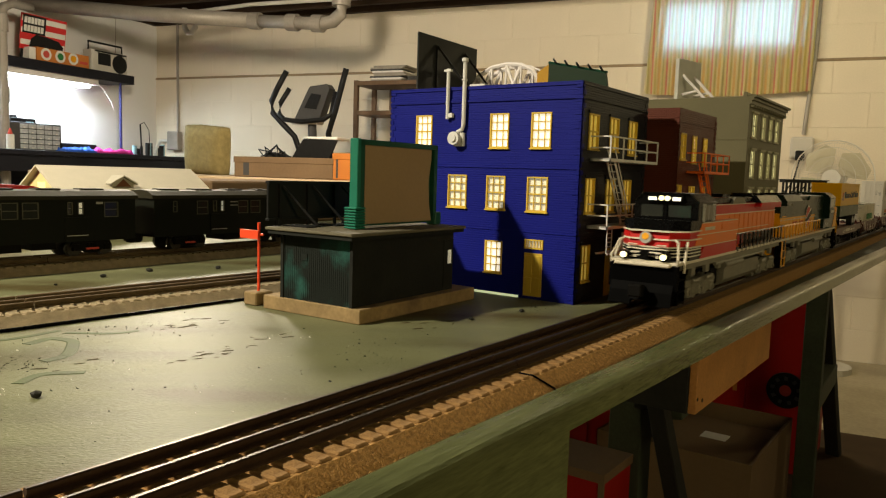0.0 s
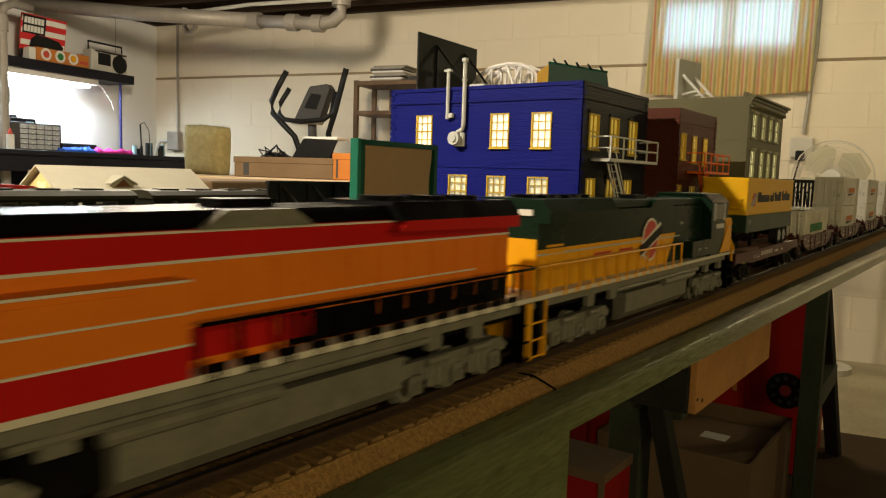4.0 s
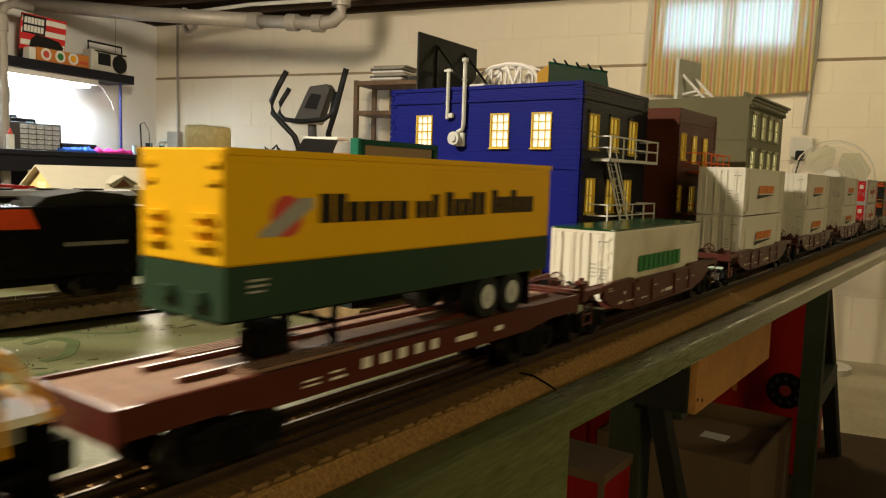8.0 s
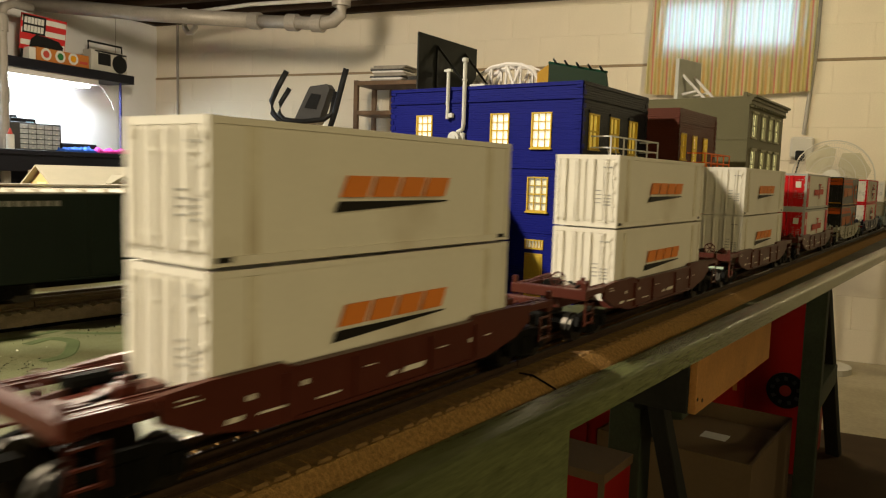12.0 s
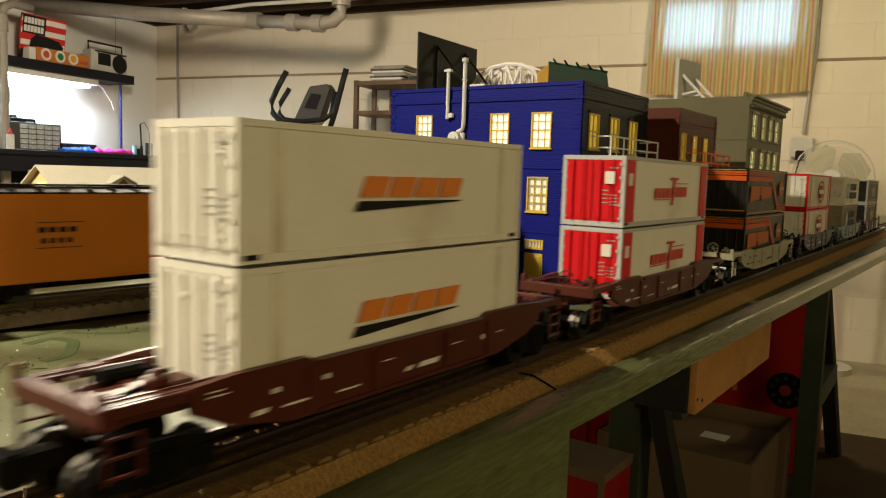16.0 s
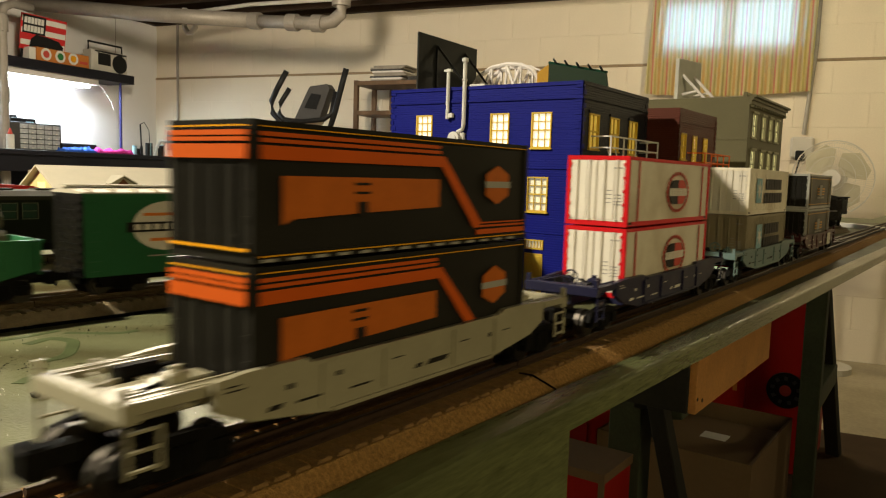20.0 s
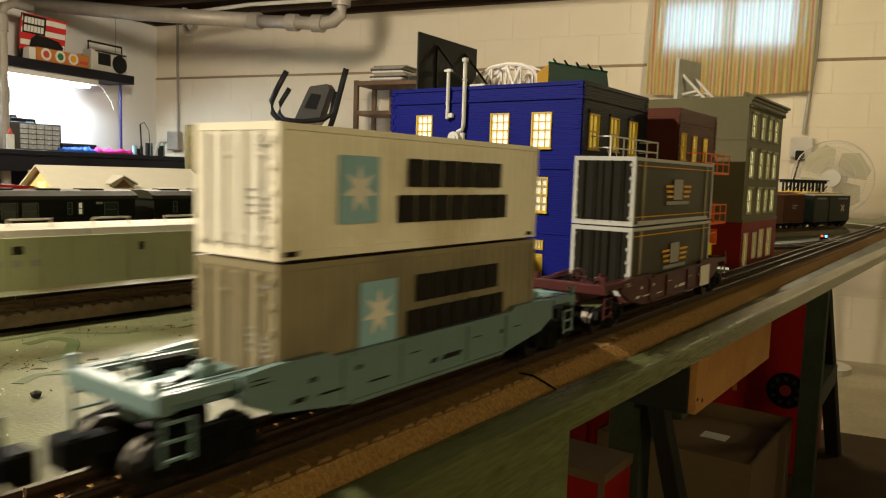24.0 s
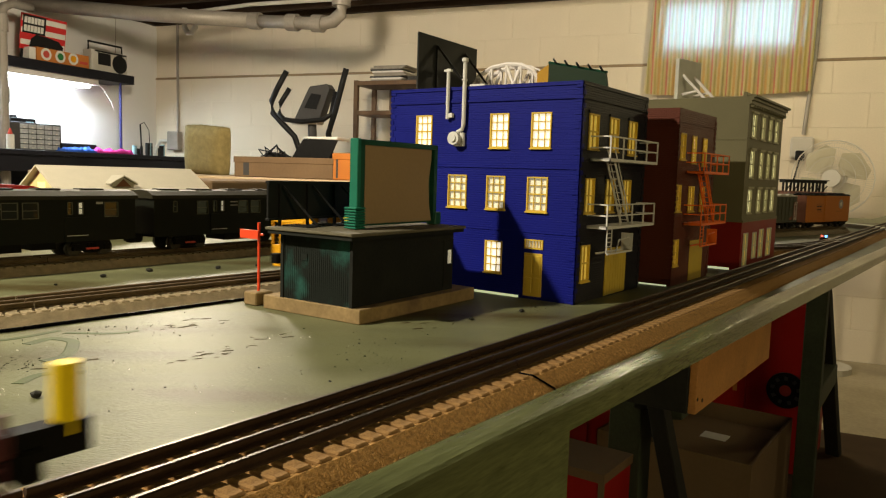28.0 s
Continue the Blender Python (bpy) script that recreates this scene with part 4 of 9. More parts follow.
for k in range(9):
    a = 2 * math.pi * k / 9
    part("badge_mark", boxes((2.882, 2.884, -0.006, 0.006, 0.038, 0.052)), GREY_PLASTIC, bd, m=Matrix.Translation((0, 0.305, -0.625)) @ Matrix.Rotation(a, 4, "X"))
cbx = thing("cardboard_box", "large open kraft cardboard box under the table", "cardboard box")
for rows in (((2.12, 2.66, 0.235, 0.243, FLOOR, -0.655),), ((2.12, 2.66, 0.685, 0.693, FLOOR, -0.655),), ((2.652, 2.66, 0.243, 0.685, FLOOR, -0.655),), ((2.12, 2.128, 0.243, 0.685, FLOOR, -0.655),)):
    part("side_panel", boxes(*rows), KRAFT, cbx)
part("bottom_panel", boxes((2.128, 2.652, 0.243, 0.685, FLOOR, FLOOR + 0.006)), KRAFT, cbx)
part("inner_sheet", boxes((2.13, 2.62, 0.25, 0.66, -0.705, -0.699)), KRAFT, cbx)
part("paper_label", boxes((2.40, 2.46, 0.38, 0.46, -0.699, -0.697)), PAPER, cbx)
for lab, x, y, w, z in (("red carton stored under the table", 2.05, 0.70, 0.24, -0.575), ("red carton with cream edges stored under the table", 1.50, 0.405, 0.22, -0.530)):
    r = thing("red_carton", lab, "box", m=pose(x, y, FLOOR))
    L = 0.16 if "cream" in lab else 0.30
    part("body", boxes((0, L, 0, w, 0, z - FLOOR), bevel=0.003), RED_PAINT, r)
    part("lid_edge", boxes((-0.003, L + 0.003, -0.003, w + 0.003, z - FLOOR - 0.02, z - FLOOR + 0.002)), KRAFT if "cream" in lab else RED_PAINT, r)
    part("edge_trim", boxes((-0.004, 0.0, -0.004, 0.010, 0.0, z - FLOOR)), KRAFT if "cream" in lab else RED_PAINT, r)

# ---- small litter on the tabletop ----
rnd = random.Random(11)
for label, material, count, sizes in (("pale scattered crumbs and flakes on the tabletop", PAPER, 90, (0.0004, 0.0006, 0.0009)), ("brown grains and sawdust strewn on the tabletop", OLD_OR_SHADED_TIMBER, 700, (0.0003, 0.0004, 0.0006, 0.0010))):
    lit = bmesh.new()
    heaps = [(rnd.uniform(0.16, 0.60), rnd.uniform(0.05, 0.29), rnd.uniform(0.008, 0.030)) for _ in range(9)]
    for k in range(count):
        x, y = rnd.uniform(0.14, 0.62), rnd.uniform(0.045, 0.30)
        if k % 3:
            hx, hy, hr = heaps[k % 9]
            x, y = rnd.gauss(hx, hr), rnd.gauss(hy, hr * 0.5)
        if (0.39 < x < 0.62 and y > 0.15) or not 0.045 < y < 0.30:
            continue
        r = rnd.choice(sizes)
        vs = [lit.verts.new((x + r * rnd.uniform(-1, 1), y + r * rnd.uniform(-1, 1), q * r)) for q in (0, 0, 0, 0.9)]
        for f in ((0, 1, 3), (1, 2, 3), (0, 2, 3), (0, 1, 2)):
            lit.faces.new([vs[i] for i in f])
    tagged(part("table_crumbs", lit, material), label, "crumbs", kind="stuff")
for x, y, r in ((0.178, 0.156, 0.0032), (0.505, 0.110, 0.0028), (0.566, 0.098, 0.0030), (0.55, 0.50, 0.004), (0.60, 0.49, 0.003), (0.48, 0.53, 0.004), (0.42, 0.52, 0.0035), (0.36, 0.50, 0.002)):
    lump = bmesh.new()
    bmesh.ops.create_icosphere(lump, subdivisions=1, radius=r)
    for v in lump.verts:
        v.co *= rnd.uniform(0.7, 1.15)
        v.co.z *= 0.7
    tagged(part("ballast_lump", lump, OLD_OR_SHADED_TIMBER, m=pose(x, y, r * 0.5)), "small dark clinker lump lying on the tabletop", "lump", "loose lumps")

# dark dried glue and paint marks on the tabletop
STAIN = mat("dried_brown_stain", (0.045, 0.034, 0.016), 0.9, vary=0.3, scale=60, spec=0.05)
st = bmesh.new()
for cx, cy, n, spread in ((0.288, 0.168, 15, 0.016), (0.340, 0.255, 14, 0.020), (0.352, 0.178, 7, 0.012), (0.215, 0.205, 6, 0.018), (0.47, 0.118, 6, 0.02)):
    for _ in range(n):
        x, y, a = rnd.gauss(cx, spread), rnd.gauss(cy, spread * 0.45), rnd.uniform(0.0012, 0.0052)
        b = a * rnd.uniform(0.2, 0.45)
        ring = []
        for k in range(14):
            t = 2 * math.pi * k / 14
            g = rnd.uniform(0.45, 1.0)
            ring.append((x + a * g * math.cos(t), y + b * g * math.sin(t) - 0.3 * a * math.cos(t)))
        prism(st, ring, "z", 0.0, 0.0002)
tagged(part("table_stains", st, STAIN), "dark dried brown marks on the green tabletop", "stains", kind="stuff")
BRUSHED = mat("darker_brushed_green", (0.062, 0.078, 0.034), 0.5, vary=0.4, scale=60, fine=700, bump=0.3, spec=0.08)
pm = bmesh.new()
for pts, wide in (([(0.228, 0.274), (0.246, 0.279), (0.252, 0.264), (0.246, 0.250), (0.230, 0.228), (0.214, 0.224)], 0.0042), ([(0.262, 0.290), (0.283, 0.266), (0.300, 0.262)], 0.0032), ([(0.205, 0.300), (0.232, 0.296), (0.262, 0.300)], 0.0030), ([(0.183, 0.187), (0.200, 0.196), (0.218, 0.183)], 0.0036)):
    sweep(pm, spline([Vector(p) for p in pts], 0.004), [(-wide, 0.0001), (wide, 0.0001), (wide * 0.8, 0.0004), (-wide * 0.8, 0.0004)])
tagged(part("brush_strokes", pm, BRUSHED), "darker green brushed paint strokes on the tabletop", "paint strokes", kind="stuff")


# ---- model buildings ----
def print_mat(name, color, course=0.0023, length=0.006, rough=0.5):
    """A printed brick-course surface: fine relief in rows."""
    m = mat(name, color, rough, vary=0.1, scale=18, fine=400, bump=0.0)
    n, l = m.node_tree.nodes, m.node_tree.links
    tc, sep, wave = n.new("ShaderNodeTexCoord"), n.new("ShaderNodeSeparateXYZ"), n.new("ShaderNodeTexBrick")
    l.new(tc.outputs["Object"], sep.inputs[0])
    add_xy, comb = n.new("ShaderNodeMath"), n.new("ShaderNodeCombineXYZ")
    l.new(sep.outputs[0], add_xy.inputs[0])
    l.new(sep.outputs[1], add_xy.inputs[1])
    l.new(add_xy.outputs[0], comb.inputs[0])
    l.new(sep.outputs[2], comb.inputs[1])
    l.new(comb.outputs[0], wave.inputs["Vector"])
    wave.inputs["Scale"].default_value = 1.0
    wave.inputs["Brick Width"].default_value, wave.inputs["Row Height"].default_value = length, course
    wave.inputs["Mortar Size"].default_value, wave.inputs["Mortar Smooth"].default_value = 0.0005, 0.4
    bump = n.new("ShaderNodeBump")
    bump.inputs["Strength"].default_value, bump.inputs["Distance"].default_value, bump.invert = 0.9, 0.0006, True
    l.new(wave.outputs["Fac"], bump.inputs["Height"])
    l.new(bump.outputs[0], n["Principled BSDF"].inputs["Normal"])
    return m


BLUE = print_mat("royal_blue_brick_print", (0.0038, 0.0075, 0.17))
CHARCOAL = print_mat("charcoal_brick_print", (0.016, 0.016, 0.021))
BROWN_PRINT = print_mat("red_brown_brick_print", (0.098, 0.026, 0.0145))
PALE_TRIM = mat("pale_olive_trim", (0.36, 0.34, 0.235), 0.6, vary=0.15, scale=40, fine=500)
GREY_PRINT = mat("olive_grey_print", (0.135, 0.122, 0.066), 0.55, vary=0.12, scale=20, fine=500)
RED_PRINT = mat("dark_red_print", (0.20, 0.014, 0.010), 0.5, vary=0.12, scale=20, fine=500)
PANE_WHITE = mat("lit_frosted_pane", (1.0, 0.93, 0.74), 0.5, vary=0.12, scale=60, fine=300, bump=0, emit=0.75)
PANE_WARM = mat("lit_yellow_pane", (0.80, 0.62, 0.12), 0.5, vary=0.25, scale=90, fine=300, bump=0, emit=0.22)
PANE_BLIND = mat("curtained_pane", (0.74, 0.72, 0.56), 0.5, vary=0.35, scale=160, fine=500, bump=0, emit=0.24)
PANE_PALE = mat("lit_pale_yellow_pane", (0.95, 0.88, 0.45), 0.5, vary=0.3, scale=70, fine=300, bump=0, emit=0.75)
YELLOW_DULL = mat("dull_yellow_panel", (0.50, 0.36, 0.05), 0.5, vary=0.1, scale=40)
SEAM_LIGHT = mat("light_leak_strip", (0.85, 0.95, 0.55), 0.5, vary=0.1, bump=0, emit=0.5)


def wall_mesh(axis, at, thick, a0, a1, z0, z1, holes):
    """A wall in the plane axis = at, from a0 to a1, with square openings cut right through."""
    bm = bmesh.new()
    As = sorted({a0, a1, *[h[0] for h in holes], *[h[1] for h in holes]})
    Zs = sorted({z0, z1, *[h[2] for h in holes], *[h[3] for h in holes]})
    for i in range(len(As) - 1):
        run = None
        for j in range(len(Zs) - 1):
            ca, cz = (As[i] + As[i + 1]) / 2, (Zs[j] + Zs[j + 1]) / 2
            solid = not any(h[0] < ca < h[1] and h[2] < cz < h[3] for h in holes)
            if solid:
                run = (run[0], Zs[j + 1]) if run else (Zs[j], Zs[j + 1])
            if run and (not solid or j == len(Zs) - 2):
                lo, hi = sorted((at, at + thick))
                if axis == "x":
                    box(bm, lo, hi, As[i], As[i + 1], *run)
                else:
                    box(bm, As[i], As[i + 1], lo, hi, *run)
                run = None
    return bm


def window(house, axis, at, a0, a1, z0, z1, frame_m, pane_m, cols=3, rows=4, proud=0.0012, sill=True, inside=1):
    """A sash window: frame with glazing bars, pane behind; at is the wall's face."""
    t = 0.0013
    def bx(bm, p0, p1, q0, q1, d0, d1):
        lo, hi = sorted((at + d0, at + d1))
        box(bm, *((lo, hi, p0, p1, q0, q1) if axis == "x" else (p0, p1, lo, hi, q0, q1)))
    w = thing_part(house, "window")
    fr = bmesh.new()
    bx(fr, a0, a0 + t, z0, z1, -proud, 0.0016)
    bx(fr, a1 - t, a1, z0, z1, -proud, 0.0016)
    bx(fr, a0 + t, a1 - t, z1 - t, z1, -proud, 0.0016)
    bx(fr, a0 + t, a1 - t, z0, z0 + t, -proud, 0.0016)
    for k in range(1, cols):
        a = a0 + (a1 - a0) * k / cols
        bx(fr, a - 0.00035, a + 0.00035, z0 + t, z1 - t, -0.0002, 0.0010)
    for k in range(1, rows):
        z = z0 + (z1 - z0) * k / rows
        h = 0.0007 if k == rows // 2 else 0.0004
        bx(fr, a0 + t, a1 - t, z - h, z + h, -0.0004, 0.0010)
    part("window_frame", fr, frame_m, w)
    if sill:
        sb = bmesh.new()
        bx(sb, a0 - 0.0008, a1 + 0.0008, z0 - 0.0014, z0, -proud - 0.0012, 0.0)
        part("window_sill", sb, frame_m, w)
    pb = bmesh.new()
    bx(pb, a0, a1, z0, z1, 0.0017, 0.0022)
    part("pane", pb, pane_m, w)
    return w


def thing_part(parent, name):
    """A part that only gathers its own pieces."""
    me = bpy.data.meshes.new(name)
    ob = new(name, me)
    ob.parent = parent
    return ob


def quoins(house, material, x, y, z1, sx, sy):
    bm = bmesh.new()
    k, z = 0, 0.004
    while z < z1 - 0.006:
        a = 0.0065 if k % 2 else 0.0035
        b = 0.0035 if k % 2 else 0.0065
        x0, x1 = sorted((x - sx * 0.0008, x + sx * a))
        y0, y1 = sorted((y - sy * 0.0008, y + sy * b))
        box(bm, x0, x1, min(y - sy * 0.0008, y), max(y - sy * 0.0008, y), z, z + 0.0046)
        box(bm, min(x - sx * 0.0008, x), max(x - sx * 0.0008, x), y0, y1, z, z + 0.0046)
        z += 0.0062
        k += 1
    return pieces("quoin", bm, material, house)


def balcony(fe, x0, x1, y0, y1, z, m, rail=0.021, posts=5):
    """A grated platform with a two-bar railing on three sides."""
    fl = boxes((x0, x1, y0, y0 + 0.0012, z - 0.0028, z), (x0, x1, y1 - 0.0012, y1, z - 0.0028, z), (x0, x0 + 0.0012, y0, y1, z - 0.0028, z), (x1 - 0.0012, x1, y0, y1, z - 0.0028, z))
    for k in range(9):
        y = y0 + (y1 - y0) * (k + 0.5) / 9
        box(fl, x0, x1, y - 0.0006, y + 0.0006, z - 0.0012, z - 0.0002)
    p = part("platform", fl, m, fe)
    for h in (rail * 0.5, rail):
        rb = boxes((x0, x1, y0, y0 + 0.0013, z + h - 0.0013, z + h), (x0, x0 + 0.0013, y0, y1, z + h - 0.0013, z + h), (x1 - 0.0013, x1, y0, y1, z + h - 0.0013, z + h))
        part("railing", rb, m, p)
    for k in range(posts):
        x = x0 + 0.0006 + (x1 - x0 - 0.0012) * k / (posts - 1)
        part("rail_post", boxes((x - 0.0007, x + 0.0007, y0, y0 + 0.0012, z, z + rail)), m, p)
    return p


def stair(fe, a, b, width, m, steps=9):
    a, b = Vector(a), Vector(b)
    bm = bmesh.new()
    for dy in (0.0, width):
        tube_path(bm, [a + Vector((0, dy, 0)), b + Vector((0, dy, 0))], 0.0013, 4)
        tube_path(bm, [a + Vector((0, dy, 0.011)), b + Vector((0, dy, 0.011))], 0.0007, 4)
    st = part("stair_stringer", bm, m, fe)
    for k in range(steps):
        p = a + (b - a) * (k + 0.5) / steps
        part("stair_tread", boxes((p.x - 0.0022, p.x + 0.0022, p.y, p.y + width, p.z - 0.0004, p.z + 0.0004)), m, st)


def fire_escape(m, label, x0, x1, y, zs, group):
    fe = thing("fire_escape", label, "fire escape", group)
    hi, lo = zs
    y0, y1 = y - 0.0215, y - 0.0006
    balcony(fe, x0, x1, y0, y1, hi, m)
    balcony(fe, x0, x1, y0, y1, lo, m)
    stair(fe, (x0 + 0.024, y0 + 0.006, hi - 0.002), (x0 + 0.066, y0 + 0.006, lo + 0.001), 0.008, m)
    ld = bmesh.new()
    lx = x0 + 0.004
    for dx in (0.0, 0.011):
        box(ld, lx + dx, lx + dx + 0.0010, y0 + 0.001, y0 + 0.002, lo - 0.026, lo)
    for k in range(6):
        box(ld, lx, lx + 0.012, y0 + 0.001, y0 + 0.0018, lo - 0.024 + 0.0042 * k, lo - 0.0232 + 0.0042 * k)
    part("ladder", ld, m, fe)
    low = boxes((lx, lx + 0.062, y0, y0 + 0.0012, lo - 0.0272, lo - 0.0255), (lx, lx + 0.062, y0 + 0.011, y0 + 0.0122, lo - 0.0272, lo - 0.0255), (lx + 0.061, lx + 0.062, y0, y0 + 0.0122, lo - 0.0272, lo - 0.009))
    tube_path(low, [(lx + 0.020, y0, lo - 0.026), (lx + 0.026, y0, lo - 0.014), (lx + 0.052, y0, lo - 0.012), (lx + 0.058, y0, lo - 0.026)], 0.0008, 5)
    part("drop_stair", low, m, fe)
    return fe


def blue_house():
    h = thing("model_building", "royal blue three-storey brick model building with yellow windows", "model building", "model town buildings")
    x0, x1, y0, y1, H = 0.6353, 0.7960, 0.0823, 0.3108, 0.2085
    top = [(0.2539, 0.2752), (0.1597, 0.1815), (0.1130, 0.1347)]
    mid = [(0.2077, 0.2312), (0.1615, 0.1836), (0.1142, 0.1368)]
    holes = [(a, b, 0.1468, 0.1806) for a, b in top] + [(a, b, 0.0858, 0.1192) for a, b in mid] + [(0.1626, 0.1828, 0.0222, 0.0542), (0.1168, 0.1366, 0.0030, 0.0452), (0.1166, 0.1370, 0.0492, 0.0586)]
    part("front_wall", wall_mesh("x", x0, 0.004, y0, y1, 0, H, holes), BLUE, h)
    side = [(0.6505, 0.6725, 0.1470, 0.1802), (0.6985, 0.7205, 0.1470, 0.1802), (0.7465, 0.7685, 0.1450, 0.1802), (0.6490, 0.6690, 0.0862, 0.1195), (0.6955, 0.7170, 0.0862, 0.1190), (0.7400, 0.7600, 0.0862, 0.1190), (0.6460, 0.6650, 0.0205, 0.0556), (0.7030, 0.7560, 0.0010, 0.0493)]
    part("side_wall", wall_mesh("y", y0, 0.004, x0 + 0.0002, x1, 0, H, side), CHARCOAL, h, "charcoal brick side wall")
    part("back_wall", boxes((x1 - 0.004, x1, y0 + 0.004, y1, 0, H), (x0 + 0.004, x1 - 0.004, y1 - 0.004, y1, 0, H)), CHARCOAL, h)
    part("roof", boxes((x0 + 0.004, x1 - 0.004, y0 + 0.004, y1 - 0.004, H - 0.010, H - 0.006)), CHARCOAL, h)
    part("cornice", boxes((x0 - 0.0014, x0, y0 - 0.001, y1, H - 0.016, H - 0.0142), (x0 - 0.0010, x0, y0, y1, H - 0.0035, H), (x0 - 0.0009, x0, y0, y1, 0.1268, 0.1290), (x0 - 0.0009, x0, y0, y1, 0.0650, 0.0662)), BLUE, h)
    part("side_cornice", boxes((x0, x1, y0 - 0.0014, y0, H - 0.016, H - 0.0142), (x0, x1, y0 - 0.0010, y0, H - 0.0035, H), (x0, x1, y0 - 0.0008, y0, 0.1268, 0.1290)), CHARCOAL, h)
    quoins(h, BLUE, x0, y0 + 0.0001, H, 1, 1)
    quoins(h, BLUE, x0, y1, H, 1, -1)
    quoins(h, CHARCOAL, x1, y0, H, -1, 1)
    for a, b in top:
        window(h, "x", x0, a, b, 0.1468, 0.1806, YELLOW_TRIM, PANE_WHITE)
    for a, b in mid:
        window(h, "x", x0, a, b, 0.0858, 0.1192, YELLOW_TRIM, PANE_BLIND)
    window(h, "x", x0, 0.1626, 0.1828, 0.0222, 0.0542, YELLOW_TRIM, PANE_WHITE)
    window(h, "x", x0, 0.1166, 0.1370, 0.0492, 0.0586, YELLOW_TRIM, PANE_BLIND, 6, 1, sill=False)
    door = part("door", boxes((x0 - 0.0008, x0 + 0.002, 0.1168, 0.1366, 0.0030, 0.0452)), YELLOW_TRIM, h, "yellow panelled front door")
    for a, b, c, d in ((0.1185, 0.1258, 0.0240, 0.0430), (0.1276, 0.1349, 0.0240, 0.0430), (0.1185, 0.1258, 0.0060, 0.0215), (0.1276, 0.1349, 0.0060, 0.0215)):
        part("door_panel", boxes((x0 - 0.0015, x0 - 0.0007, a, b, c, d), bevel=0.0003), YELLOW_TRIM, door)
    for a, b, c, d in side[:7]:
        window(h, "y", y0, a, b, c, d, YELLOW_TRIM, PANE_WARM, 2, 2)
        part("window_lintel", boxes((a - 0.002, b + 0.002, y0 - 0.0014, y0, d + 0.0004, d + 0.0030)), CHARCOAL, h)
    gd = part("garage_door", boxes((0.7030, 0.7560, y0 - 0.0004, y0 + 0.002, 0.001, 0.0493)), YELLOW_DULL, h, "dull yellow plank garage door")
    for k in range(8):
        part("door_board", boxes((0.7034 + 0.0066 * k, 0.7094 + 0.0066 * k, y0 - 0.0010, y0 - 0.0003, 0.002, 0.0440)), YELLOW_DULL, gd)
    part("light_seam", boxes((x0 - 0.0006, x0 + 0.004, y0 + 0.06, y1, 0.0, 0.0022)), SEAM_LIGHT, h, "glowing gap under the wall")
    # pipes and a fan box on the front
    pb = tube_path(bmesh.new(), [(x0 - 0.003, 0.2125, 0.2360), (x0 - 0.003, 0.2125, 0.1700), (x0 - 0.003, 0.2140, 0.1650), (x0 - 0.004, 0.2190, 0.1625)], 0.0022, 10)
    rod(pb, (x0 - 0.003, 0.2125, 0.2330), (x0 - 0.003, 0.2125, 0.2365), 0.0034, 10)
    rod(pb, (x0 - 0.003, 0.2125, 0.2140), (x0 - 0.003, 0.2125, 0.2155), 0.0030, 10)
    part("vent_pipe", pb, WHITE_METAL, h)
    p2 = rod(bmesh.new(), (x0 - 0.003, 0.2330, 0.2270), (x0 - 0.003, 0.2330, 0.1760), 0.0019, 10)
    box(p2, x0 - 0.005, x0 - 0.001, 0.2290, 0.2375, 0.2240, 0.2262)
    box(p2, x0 - 0.004, x0, 0.2268, 0.2318, 0.1775, 0.1820)
    part("vent_pipe", p2, WHITE_METAL, h)
    fb = boxes((x0 - 0.004, x0, 0.2115, 0.2240, 0.1480, 0.1620), bevel=0.0006)
    rod(fb, (x0 - 0.009, 0.2210, 0.1560), (x0 - 0.002, 0.2210, 0.1560), 0.0068, 18)
    rod(fb, (x0 - 0.0105, 0.2210, 0.1560), (x0 - 0.009, 0.2210, 0.1560), 0.0036, 14)
    part("fan_box", fb, WHITE_METAL, h)
    return h


blue_house()
fire_escape(WHITE_METAL, "pale grey fire escape with ladders on the blue building", 0.655, 0.778, 0.0823, (0.1385, 0.0745), "fire escapes")


